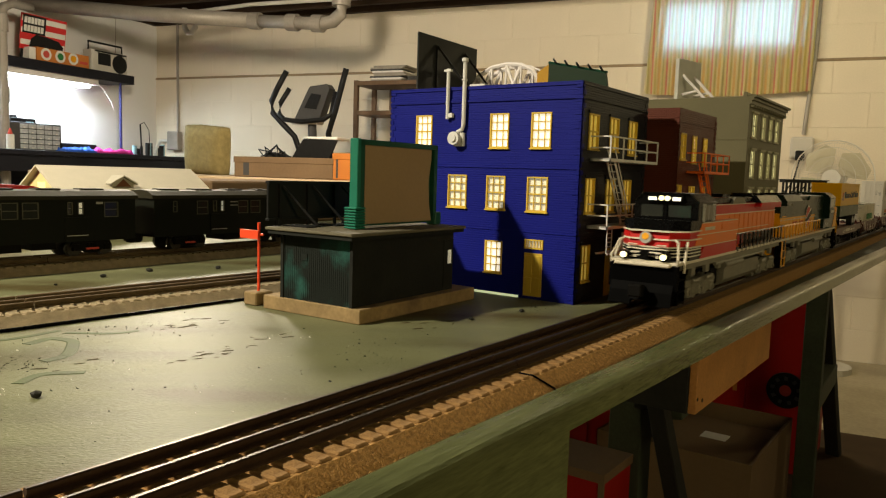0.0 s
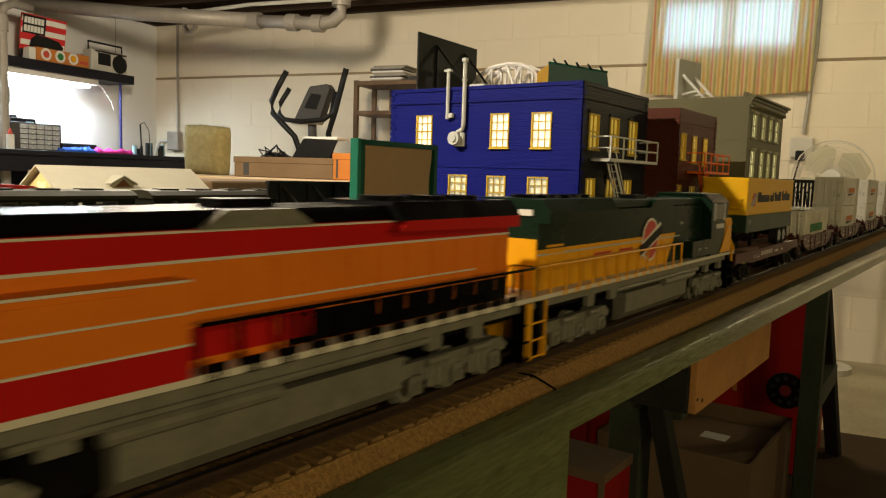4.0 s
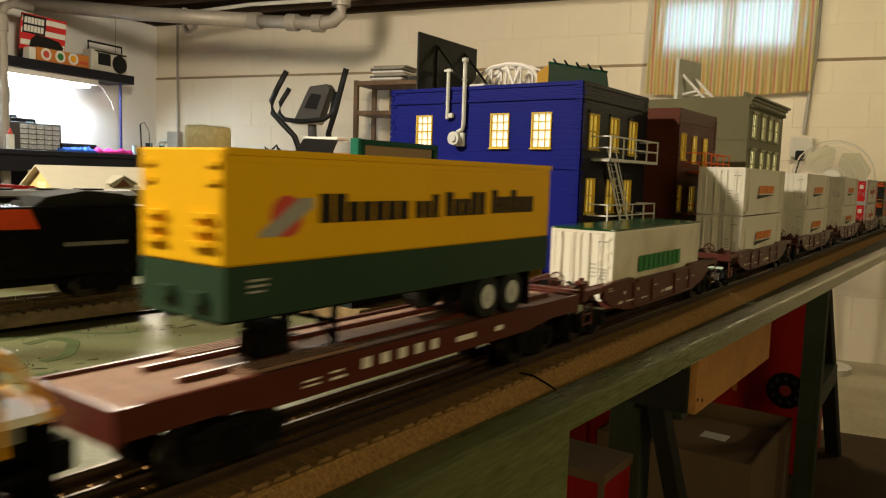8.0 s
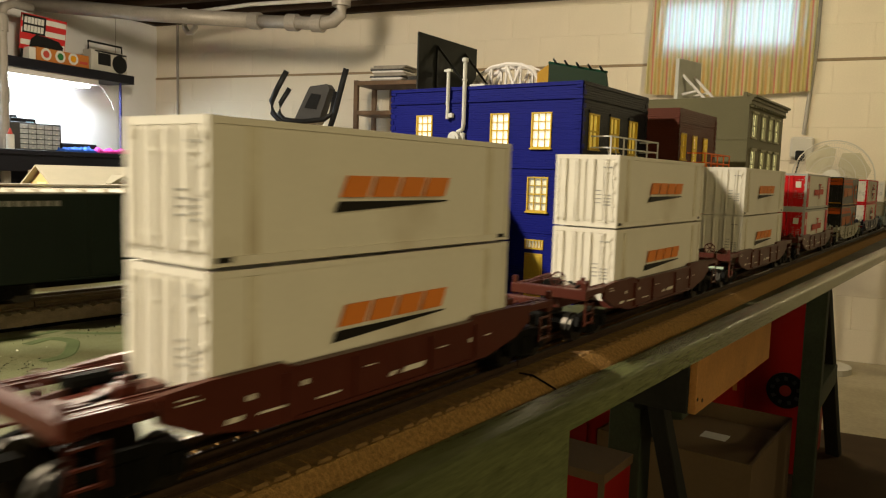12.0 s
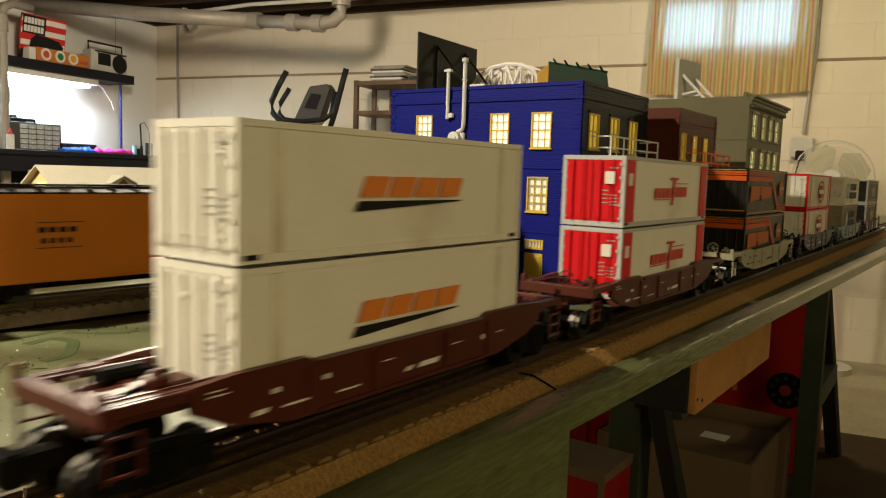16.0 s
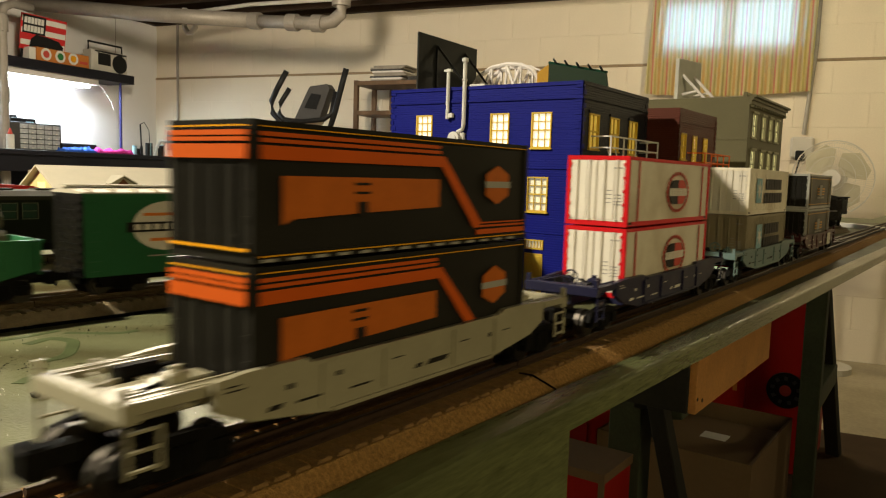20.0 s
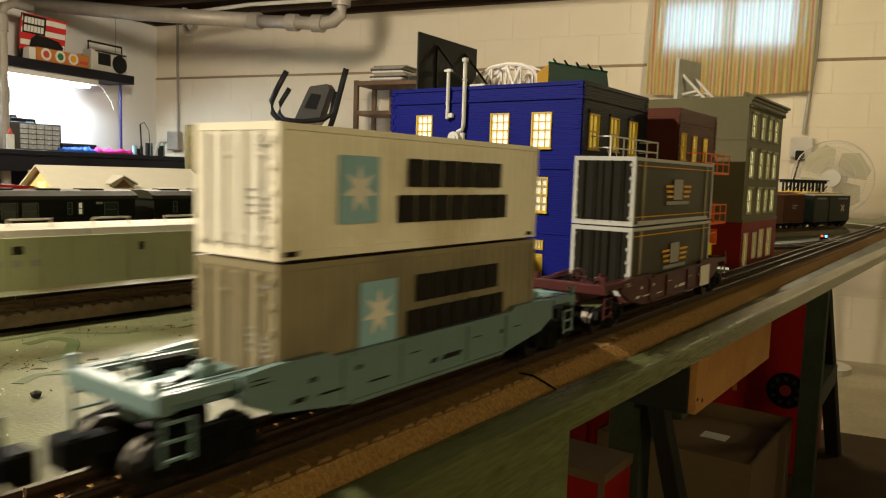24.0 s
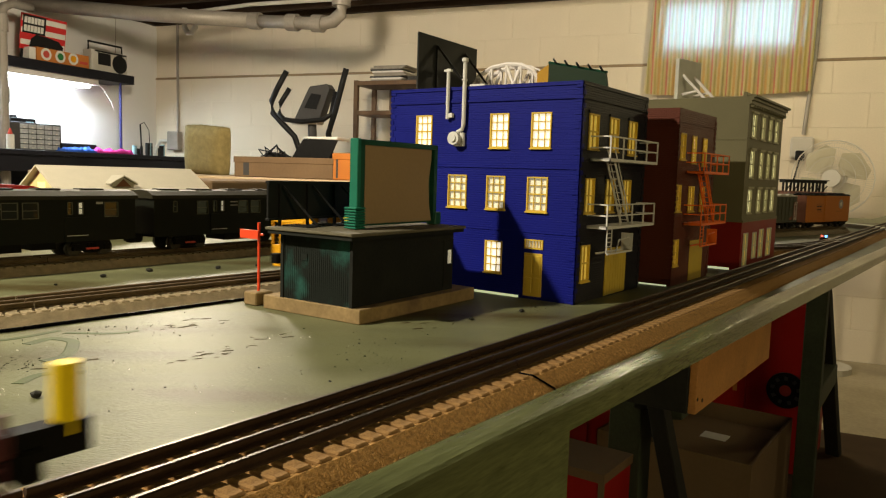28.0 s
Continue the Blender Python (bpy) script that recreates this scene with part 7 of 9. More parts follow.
# ---- flat car with its trailer ----
def flat_car():
    car = thing("flat_car", "oxide brown piggyback flat car with wooden deck", "rail car")
    L, y = 0.300, 0.0262
    for s in (-1, 1):
        bm = prism(bmesh.new(), [(0, 0.0375), (0.035, 0.0375), (0.060, 0.0345), (0.240, 0.0345), (0.265, 0.0375), (L, 0.0375), (L, 0.0475), (0, 0.0475)], "y", s * (y - 0.002), s * y)
        part("side_sill", bm, CAR_BROWN, car)
    for k in range(30):
        add(car, "deck_plank", DECK_WOOD, (k * L / 30 + 0.0002, (k + 1) * L / 30 - 0.0002, -y + 0.002, y - 0.002, 0.0440, 0.0462))
    for s in (-1, 1):
        add(car, "guide_rail", CAR_BROWN, (0.03, 0.29, min(s * 0.0095, s * 0.0115), max(s * 0.0095, s * 0.0115), 0.0462, 0.0482))
        grid = bmesh.new()
        for k in range(5):
            a = s * (0.0135 + 0.0022 * k)
            box(grid, 0.050, 0.105, a - 0.0006, a + 0.0006, 0.0462, 0.0485)
        part("ramp_grating", grid, DECK_WOOD, car)
    add(car, "end_beam", CAR_BROWN, (-0.002, 0.0, -y, y, 0.036, 0.0478), (L, L + 0.002, -y, y, 0.036, 0.0478))
    hitch = boxes((0.068, 0.084, -0.006, 0.006, 0.0462, 0.056))
    box(hitch, 0.071, 0.081, -0.009, 0.009, 0.056, 0.0600)
    part("trailer_hitch", hitch, UNDER_BLACK, car)
    freight_truck(car, 0.045)
    freight_truck(car, 0.255)
    coupler(car, -0.002, -1)
    coupler(car, L + 0.002, 1)
    yy = -y
    specks(car, [(0.072, 0.080, 0.0385, 0.0392), (0.072, 0.080, 0.0405, 0.0412), (0.086, 0.094, 0.0385, 0.0395), (0.086, 0.092, 0.0412, 0.042)] + [(0.104 + 0.0115 * k, 0.109 + 0.0115 * k, 0.0395, 0.0440) for k in range(5)] + [(0.170, 0.186, 0.0395, 0.0420), (0.205, 0.212, 0.0395, 0.0420)], LOGO_WHITE, yy)
    return car


def trailer():
    t = thing("semi_trailer", "yellow and green highway trailer riding a flat car", "trailer")
    L, w = 0.2245, 0.0236
    add(t, "body", TRAILER_YELLOW, (0, L, -w, w, 0.0855, 0.1250), bevel=0.0008)
    add(t, "lower_body", TRAILER_GREEN, (0.0002, L - 0.0002, -w - 0.0002, w + 0.0002, 0.0672, 0.0855), label="dark green lower body band")
    for s in (-1, 1):
        a, b = sorted((s * w, s * (w + 0.0006)))
        add(t, "top_rail", TRAILER_YELLOW, (0, L, a, b, 0.1228, 0.1252))
        rv = bmesh.new()
        for k in range(32):
            x = 0.004 + k * (L - 0.008) / 31
            rod(rv, (x, s * w, 0.1205), (x, s * (w + 0.0004), 0.1205), 0.0004, 5)
        part("rivet", rv, TRAILER_YELLOW, t)
    nose = bmesh.new()
    for z in (0.092, 0.097, 0.1015):
        for y in (-0.013, 0.014):
            box(nose, -0.0022, 0.0, y - 0.0055, y + 0.0055, z, z + 0.0018)
    pieces("grab_step", nose, TRAILER_YELLOW, t)
    small = bmesh.new()
    for z, y in ((0.119, 0.018), (0.119, -0.018), (0.113, 0.018), (0.113, -0.018)):
        box(small, -0.001, 0, y - 0.003, y + 0.003, z, z + 0.0016)
    part("front_bracket", small, TRAILER_YELLOW, t)
    add(t, "air_hose_box", TRAILER_GREEN, (-0.0025, 0, -0.014, -0.006, 0.072, 0.0765), (-0.0025, 0, 0.004, 0.012, 0.073, 0.077))
    bm = prism(bmesh.new(), [(0.0150, 0.0965), (0.0330, 0.1085), (0.0400, 0.1085), (0.0400, 0.1050), (0.0230, 0.0950), (0.0150, 0.0950)], "y", -w - 0.0005, -w)
    part("logo_band", bm, LOGO_GREY, t)
    ci = bmesh.new()
    rod(ci, (0.0275, -w, 0.102), (0.0275, -w - 0.0003, 0.102), 0.0075, 20)
    part("logo_disc", ci, LOGO_RED, t)
    bars(t, "logo_block", LOGO_BLACK, 0.0435, 0.0975, 0.0990, 0.1100, -w, 7, 0.16, low=(2, 3, 4, 5, 6))
    bars(t, "logo_block", LOGO_BLACK, 0.1010, 0.1195, 0.0992, 0.1095, -w, 3, 0.18, low=(0, 1))
    bars(t, "logo_block", LOGO_BLACK, 0.1235, 0.1580, 0.0995, 0.1105, -w, 5, 0.16, low=(1, 2))
    bars(t, "logo_block", LOGO_BLACK, 0.1630, 0.2060, 0.0998, 0.1115, -w, 7, 0.16, low=(1, 2, 4, 5, 6))
    specks(t, [(0.010, 0.0185, 0.0800, 0.0808), (0.010, 0.0185, 0.0780, 0.0788), (0.010, 0.017, 0.0760, 0.0768)], LOGO_GREY, -w - 0.0002)
    add(t, "chassis", UNDER_BLACK, (0.010, L - 0.006, -0.010, 0.010, 0.0630, 0.0672))
    legs = bmesh.new()
    for s in (-1, 1):
        rod(legs, (0.062, s * 0.014, 0.0672), (0.062, s * 0.014, 0.0490), 0.0016, 8)
        rod(legs, (0.062, s * 0.014, 0.0500), (0.050, s * 0.010, 0.0660), 0.0011, 6)
        box(legs, 0.058, 0.066, s * 0.014 - 0.0035, s * 0.014 + 0.0035, 0.0464, 0.0484)
    rod(legs, (0.062, -0.014, 0.058), (0.062, 0.014, 0.058), 0.001, 6)
    part("landing_gear", legs, UNDER_BLACK, t)
    add(t, "bogie", UNDER_BLACK, (0.155, 0.205, -0.015, 0.015, 0.0575, 0.0640))
    for x in (0.163, 0.187):
        for s in (-1, 1):
            a, b = sorted((s * 0.0135, s * 0.0232))
            tyre = part("tyre", disc(bmesh.new(), x, a, b, 0.0575, 0.0108, 24), TYRE, t)
            hub = disc(bmesh.new(), x, s * 0.0230, s * 0.0236, 0.0575, 0.0062, 18)
            disc(hub, x, s * 0.0236, s * 0.0246, 0.0575, 0.0024, 10)
            part("rim", hub, GREY_PAINT, tyre)
    add(t, "mud_flap", UNDER_BLACK, (0.207, 0.208, -0.022, -0.012, 0.0480, 0.0672), (0.207, 0.208, 0.012, 0.022, 0.0480, 0.0672))
    return t


# ---- locomotives ----
def loco_truck(loco, x):
    tr = part("truck", boxes((x - 0.04, x + 0.04, -0.012, 0.012, 0.024, 0.033)), UNDER_BLACK, loco)
    for s in (-1, 1):
        y = s * 0.0215
        fb = bmesh.new()
        prism(fb, [(x - 0.046, 0.0300), (x - 0.040, 0.0345), (x + 0.040, 0.0345), (x + 0.046, 0.0300), (x + 0.044, 0.0270), (x + 0.034, 0.0290), (x + 0.022, 0.0235), (x + 0.010, 0.0265), (x - 0.010, 0.0265), (x - 0.022, 0.0235), (x - 0.034, 0.0290), (x - 0.044, 0.0270)], "y", y - 0.0018, y + 0.0018)
        part("side_frame", fb, TRUCK_GREY, tr)
        for dx in (-0.033, 0.0, 0.033):
            jb = boxes((x + dx - 0.0045, x + dx + 0.0045, min(y, y + s * 0.0035), max(y, y + s * 0.0035), 0.0195, 0.0285), bevel=0.0006)
            rod(jb, (x + dx, y, 0.0235), (x + dx, y + s * 0.0048, 0.0235), 0.0026, 10)
            part("journal_box", jb, TRUCK_GREY, tr)
        sp = bmesh.new()
        for dx in (-0.0225, -0.0165, -0.0105, 0.0105, 0.0165, 0.0225):
            rod(sp, (x + dx, y + s * 0.002, 0.0215), (x + dx, y + s * 0.002, 0.0310), 0.0022, 8)
        for dx in (-0.018, 0.018):
            rod(sp, (x + dx - 0.008, y + s * 0.0028, 0.0330), (x + dx + 0.008, y + s * 0.0028, 0.0330), 0.0022, 8)
        pieces("spring", sp, TRUCK_GREY, tr)
    for dx in (-0.033, 0.0, 0.033):
        wheelset(tr, x + dx, 0.0095, m=TRUCK_GREY)
    return tr


def rail_line(parent, name, material, pts, z_top, z_low, y, r=0.0007):
    """A handrail on stanchions at the places given along x."""
    bm = rod(bmesh.new(), (pts[0], y, z_top), (pts[-1], y, z_top), r, 6)
    hr = part(name, bm, material, parent)
    for x in pts:
        part("stanchion", rod(bmesh.new(), (x, y, z_low), (x, y, z_top), r, 6), material, hr)
    return hr


def locomotive(style):
    one = style == "orange"
    roof, upper, main, line, rail_m = (LOCO_BLACK, LOCO_RED, LOCO_ORANGE, CREAM_LINE, LOCO_BLACK) if one else (LOCO_GREEN, LOCO_GREEN, LOCO_YELLOW, GREY_PAINT, LOCO_YELLOW)
    lo = thing("diesel_locomotive", "orange, red and black model diesel locomotive with lit headlights" if one else "yellow and dark green model diesel locomotive running backwards", "locomotive", "locomotives of the container train")
    E = 0.376 if one else 0.402      # end of the long hood
    S = E + 0.028                    # end of the sill
    w = 0.0290
    P = 0.0 if one else 0.017        # the second engine has a shorter porch
    # frame and walkway
    add(lo, "sill", UNDER_BLACK, (0.010 + P, S - 0.006, -0.0180, 0.0180, 0.0405, 0.0500))
    add(lo, "side_sill", TRUCK_GREY, (0.010 + P, S - 0.006, -w + 0.003, -w + 0.006, 0.0455, 0.0500), (0.010 + P, S - 0.006, w - 0.006, w - 0.003, 0.0455, 0.0500))
    add(lo, "walkway", CREAM_LINE, (0.004 + P, S - 0.004, -w, w, 0.0508, 0.0532))
    for s in (-1, 1):
        tk = bmesh.new()
        for k in range(int((S - 0.20) / 0.0155)):
            x = 0.178 + 0.0155 * k
            box(tk, x, x + 0.008, s * (w - 0.0005) - 0.0005, s * (w - 0.0005) + 0.0005, 0.0505, 0.0560 if one else 0.0535)
        pieces("kick_plate", tk, LOCO_BLACK if one else LOCO_YELLOW, lo)
        pp = bmesh.new()
        rod(pp, (0.120, s * 0.0245, 0.0435), (0.300, s * 0.0245, 0.0435), 0.0018, 8)
        rod(pp, (0.145, s * 0.0260, 0.0405), (0.210, s * 0.0260, 0.0405), 0.0030, 10)
        for x in (0.05, 0.09, 0.128, 0.30, 0.335):
            box(pp, x, x + 0.010, s * 0.0240 - 0.0015, s * 0.0240 + 0.0015, 0.0385, 0.0480)
        part("air_pipe", pp, TRUCK_GREY, lo)
    tank = prism(bmesh.new(), [(-0.019, 0.0195), (-0.025, 0.0255), (-0.0255, 0.0395), (0.0255, 0.0395), (0.025, 0.0255), (0.019, 0.0195)], "x", 0.150, 0.282)
    part("fuel_tank", tank, TRUCK_GREY, lo)
    add(lo, "air_reservoir", UNDER_BLACK, (0.126, 0.152, -0.0190, 0.0190, 0.0195, 0.0410), bevel=0.003)
    add(lo, "battery_box", UNDER_BLACK, (E - 0.116, E - 0.094, -0.0190, 0.0190, 0.0195, 0.0410), bevel=0.003)
    loco_truck(lo, 0.082)
    loco_truck(lo, E - 0.050)
    # hood
    belt = 0.0885 if one else 0.0770
    add(lo, "hood", main, (0.100, E, -0.0195, 0.0195, 0.0532, belt))
    add(lo, "hood_upper", upper, (0.100, E, -0.0193, 0.0193, belt, 0.0985))
    add(lo, "hood_roof", roof, (0.096, E, -0.0185, 0.0185, 0.0985, 0.1045), bevel=0.0012)
    for s in (-1, 1):
        a, b = sorted((s * 0.0193, s * 0.0198))
        add(lo, "stripe", line, (0.100, E, a, b, belt - 0.0005, belt + 0.0005) if one else (0.160, E, a, b + 0.0002, belt - 0.0034, belt - 0.0024))
        if not one:
            add(lo, "lower_panel", LOCO_YELLOW, (0.186, E, a, b, 0.0533, 0.0560))
        if one:
            add(lo, "stripe", line, (0.100, E, a, b, 0.0975, 0.0983))
            add(lo, "hood_panel", LOCO_RED, (0.175, 0.235, a, b, 0.0560, 0.0665))
            add(lo, "lower_panel", LOCO_BLACK, (0.220, E, a, b, 0.0535, 0.0655))
            add(lo, "stripe", line, (0.175, E - 0.03, a, b, 0.0715, 0.0723))
        dl = bmesh.new()
        for k in range(11):
            x = 0.178 + k * (E - 0.19) / 10
            box(dl, x, x + 0.0004, min(s * 0.0195, s * 0.0199), max(s * 0.0195, s * 0.0199), 0.0590, belt - 0.001)
        pieces("door_seam", dl, main, lo)
        fl = prism(bmesh.new(), [(E - 0.100, 0.0940), (E - 0.094, 0.0985), (E, 0.0985), (E, 0.0925), (E - 0.012, 0.0925)], "y", s * 0.0190, s * 0.0262)
        part("radiator_side", fl, upper if one else LOCO_GREEN, lo)
    rad = prism(bmesh.new(), [(-0.0262, 0.0985), (-0.0205, 0.1062), (0.0205, 0.1062), (0.0262, 0.0985)], "x", E - 0.098, E)
    part("radiator_roof", rad, GLOSS_BLACK if one else LOCO_GREEN, lo)
    for k in range(3):
        x = E - 0.080 + 0.029 * k
        fan = rod(bmesh.new(), (x, 0, 0.1062), (x, 0, 0.1082), 0.0115, 20)
        part("roof_fan", fan, LOCO_BLACK, lo)
    add(lo, "exhaust", LOCO_BLACK, (0.200, 0.226, -0.006, 0.006, 0.1045, 0.1075))
    bl = bmesh.new()
    prism(bl, [(0.182, 0.0985), (0.232, 0.0985), (0.222, 0.1045), (0.192, 0.1045)], "y", -0.0212, -0.0183)
    prism(bl, [(0.182, 0.0985), (0.232, 0.0985), (0.222, 0.1045), (0.192, 0.1045)], "y", 0.0183, 0.0212)
    pieces("brake_blister", bl, TRUCK_GREY if one else LOCO_GREEN, lo)
    add(lo, "hood_end", main, (E, E + 0.0012, -0.0185, 0.0185, 0.0550, 0.0830))
    # equipment cabinets at full width behind the cab
    for s in (-1, 1):
        a, b = sorted((s * 0.0195, s * w))
        if one:
            flank = prism(bmesh.new(), [(0.0600, 0.0842), (0.0420, 0.0640), (0.172, 0.0640), (0.172, 0.0842)], "y", s * 0.0195, s * (w + 0.0003))
            part("cabinet", flank, LOCO_ORANGE, lo)
            lowp = prism(bmesh.new(), [(0.0580, 0.0532), (0.172, 0.0532), (0.172, 0.0640), (0.0680, 0.0640)], "y", s * 0.0195, s * (w + 0.0003))
            part("lower_cabinet", lowp, LOCO_RED, lo)
            c, d = sorted((s * w, s * (w + 0.0007)))
            add(lo, "stripe", line, (0.0600, 0.172, c, d, 0.0834, 0.0842))
            add(lo, "stripe", line, (0.046, 0.172, c, d, 0.0735, 0.0742))
            add(lo, "stripe", line, (0.0370, 0.172, c, d, 0.0635, 0.0643))
            add(lo, "vent_panel", LOCO_ORANGE, (0.118, 0.155, c, d, 0.0765, 0.0815))
            specks(lo, [(0.068 + 0.0042 * k, 0.0712 + 0.0042 * k, 0.0770, 0.0800) for k in range(7)], CREAM_LINE, -w - 0.0003)
        else:
            add(lo, "cabinet", LOCO_GREEN, (0.100, 0.150, a, b, 0.0550, 0.0690), bevel=0.0005)
            add(lo, "cab_wall", LOCO_GREEN, (0.060, 0.100, a, b, 0.0534, 0.0842))
            specks(lo, [(0.110, 0.117, 0.0605, 0.0622), (0.128, 0.135, 0.0605, 0.0622), (0.180, 0.186, 0.0850, 0.0870)], LOGO_GREY, s * w + (0.0004 if s > 0 else 0))
            yl = prism(bmesh.new(), [(0.168, 0.0770), (0.186, 0.0534), (0.100, 0.0534), (0.100, 0.0770)], "y", s * 0.0195, s * 0.0199)
            part("green_panel", yl, LOCO_GREEN, lo)
    # cab
    cab = part("cab", prism(bmesh.new(), [(-0.0285, 0.0842), (-0.0285, 0.1010), (-0.0215, 0.1075), (0.0215, 0.1075), (0.0285, 0.1010), (0.0285, 0.0842)], "x", 0.050, 0.100), roof, lo)
    add(lo, "cab_roof", LOCO_BLACK if one else LOCO_GREEN, (0.048, 0.102, -0.0205, 0.0205, 0.1070, 0.1088), bevel=0.0006)
    slope = bmesh.new()
    for s in (-1, 1):
        vs = [(0.049, s * 0.0290, 0.1012), (0.101, s * 0.0290, 0.1012), (0.101, s * 0.0212, 0.1084), (0.049, s * 0.0212, 0.1084)]
        f = [slope.verts.new(v) for v in vs]
        g = [slope.verts.new((v[0], v[1] - s * 0.0004, v[2] - 0.0010)) for v in vs]
        slope.faces.new(f)
        slope.faces.new(g[::-1])
        for i in range(4):
            slope.faces.new((f[i], f[(i + 1) % 4], g[(i + 1) % 4], g[i]))
    pieces("cab_eave", slope, GLOSS_BLACK, cab)
    for s in (-1, 1):
        a, b = sorted((s * 0.0284, s * 0.0292))
        add(cab, "side_window", DARK_GLASS, (0.062, 0.094, a, b, 0.0860, 0.0990))
        add(cab, "window_frame", GREY_PAINT, (0.060, 0.0665, a, b * 1.0, 0.0850, 0.1000), (0.0885, 0.0955, a, b, 0.0850, 0.1000), (0.0760, 0.0772, a, b, 0.0860, 0.0990))
        lc = prism(bmesh.new(), [(0.034, 0.0532), (0.060, 0.0532), (0.060, 0.0842), (0.0585, 0.0842), (0.047, 0.0760), (0.034, 0.0600)], "y", s * 0.010, s * w)
        if one:
            lc.free()
        else:
            part("cab_side", lc, LOCO_GREEN, lo)
    # nose, tapered in plan and sloped in front
    def slab(name, material, z0, z1, x0a, x0b, grow=0.0):
        bm = bmesh.new()
        ring = []
        for z, xf in ((z0, x0a), (z1, x0b)):
            pts = [(0.060, -w - grow), (0.030 + P / 2, -w - grow), (xf + P - grow, -0.017), (xf + P - grow, 0.017), (0.030 + P / 2, w + grow), (0.060, w + grow)]
            ring.append([bm.verts.new((x, y, z)) for x, y in pts])
        for i in range(6):
            j = (i + 1) % 6
            bm.faces.new((ring[0][i], ring[0][j], ring[1][j], ring[1][i]))
        bm.faces.new(ring[0][::-1])
        bm.faces.new(ring[1])
        return part(name, bm, material, lo)
    if one:
        slab("nose_lower", LOCO_BLACK, 0.0532, 0.0640, 0.010, 0.012)
        slab("nose_band", LOCO_RED, 0.0640, 0.0770, 0.012, 0.015)
        slab("nose_top", LOCO_BLACK, 0.0770, 0.0862, 0.015, 0.024)
        for z in (0.0562, 0.0590, 0.0617):
            slab("nose_stripe", CREAM_LINE, z, z + 0.0010, 0.0105, 0.0107, 0.0004)
        for z in (0.0636, 0.0700, 0.0768):
            slab("nose_stripe", CREAM_LINE, z, z + 0.0012, 0.0115, 0.0115 + (z - 0.0636) * 0.25, 0.0005)
        em = rod(bmesh.new(), (0.0120, 0.002, 0.0715), (0.0095, 0.002, 0.0720), 0.0050, 24)
        part("nose_emblem", em, LOGO_GREY, lo, "round nose emblem with gold centre")
        part("emblem_centre", rod(bmesh.new(), (0.0096, 0.002, 0.0728), (0.0091, 0.002, 0.0729), 0.0029, 16), LOCO_YELLOW, lo)
    else:
        slab("nose_lower", LOCO_GREEN, 0.0532, 0.0640, 0.010, 0.012)
        slab("nose_band", LOCO_YELLOW, 0.0640, 0.0862, 0.012, 0.020)
        for s in (-1, 1):
            yn = prism(bmesh.new(), [(0.0385, 0.0845), (0.0450, 0.0845), (0.0720, 0.0545), (0.0385, 0.0545)], "y", s * (w + 0.0001), s * (w + 0.0008))
            part("nose_wedge", yn, LOCO_YELLOW, lo)
            ls = boxes((0.0385, 0.050, min(s * w, s * (w + 0.0010)), max(s * w, s * (w + 0.0010)), 0.0770, 0.0780))
            part("stripe", ls, GREY_PAINT, lo)
        specks(lo, [(0.065 + 0.005 * k, 0.0685 + 0.005 * k, 0.0775, 0.0810) for k in range(5)], LOGO_WHITE, -w)
        bars(lo, "marking", LOGO_WHITE, 0.064, 0.088, 0.0775, 0.0815, w + 0.0006, 6, 0.25)
    # windscreen and lights
    add(cab, "windscreen", DARK_GLASS, (0.0492, 0.0502, -0.0220, -0.0025, 0.0880, 0.0985), (0.0492, 0.0502, 0.0025, 0.0220, 0.0880, 0.0985))
    add(cab, "windscreen_frame", LOCO_BLACK, (0.0486, 0.0498, -0.0240, 0.0240, 0.0862, 0.0878), (0.0486, 0.0498, -0.0240, 0.0240, 0.0987, 0.1003), (0.0486, 0.0498, -0.0012, 0.0012, 0.0878, 0.0987))
    if one:
        add(lo, "headlight_housing", LOCO_BLACK, (0.0455, 0.0500, -0.0150, 0.0150, 0.1005, 0.1075), bevel=0.0006)
        for y0, y1 in ((-0.0140, -0.0070), (0.0070, 0.0140)):
            add(lo, "number_board", BOARD_GLOW, (0.0445, 0.0458, y0, y1, 0.1022, 0.1052), label="lit white number board")
        for y in (-0.0026, 0.0026):
            part("headlight", rod(bmesh.new(), (0.0438, y, 0.1042), (0.0460, y, 0.1042), 0.0022, 14), LAMP_GLOW, lo, "glowing yellow headlight")
        for y in (-0.0170, 0.0170):
            part("ditch_light", rod(bmesh.new(), (0.0005, y, 0.0570), (0.0050, y, 0.0570), 0.0026, 16), LAMP_GLOW, lo, "glowing round ditch light")
            part("ditch_light_rim", rod(bmesh.new(), (0.0020, y, 0.0570), (0.0100, y, 0.0570), 0.0040, 16), LOCO_BLACK, lo)
        add(lo, "vent", LOCO_BLACK, (0.003, 0.006, -0.0035, 0.0035, 0.0540, 0.0620))
    pilot = PILOT_BLACK
    add(lo, "anticlimber", CREAM_LINE if one else LOCO_YELLOW, (-0.002 + P, 0.006 + P, -0.0235, 0.0235, 0.0490, 0.0520), bevel=0.0008)
    plow = bmesh.new()
    for y0, y1 in ((-0.0265, -0.0075), (0.0075, 0.0265), (-0.0075, 0.0075)):
        low = 0.0170 if abs(y0 + y1) > 0.01 else 0.0215
        prism(plow, [(x + P, z) for x, z in ((-0.004, low), (0.004, low + 0.003), (0.007, 0.0350), (0.002, 0.0350), (-0.001, 0.0280))], "y", y0, y1)
    part("snow_plow", plow, PILOT_BLACK, lo)
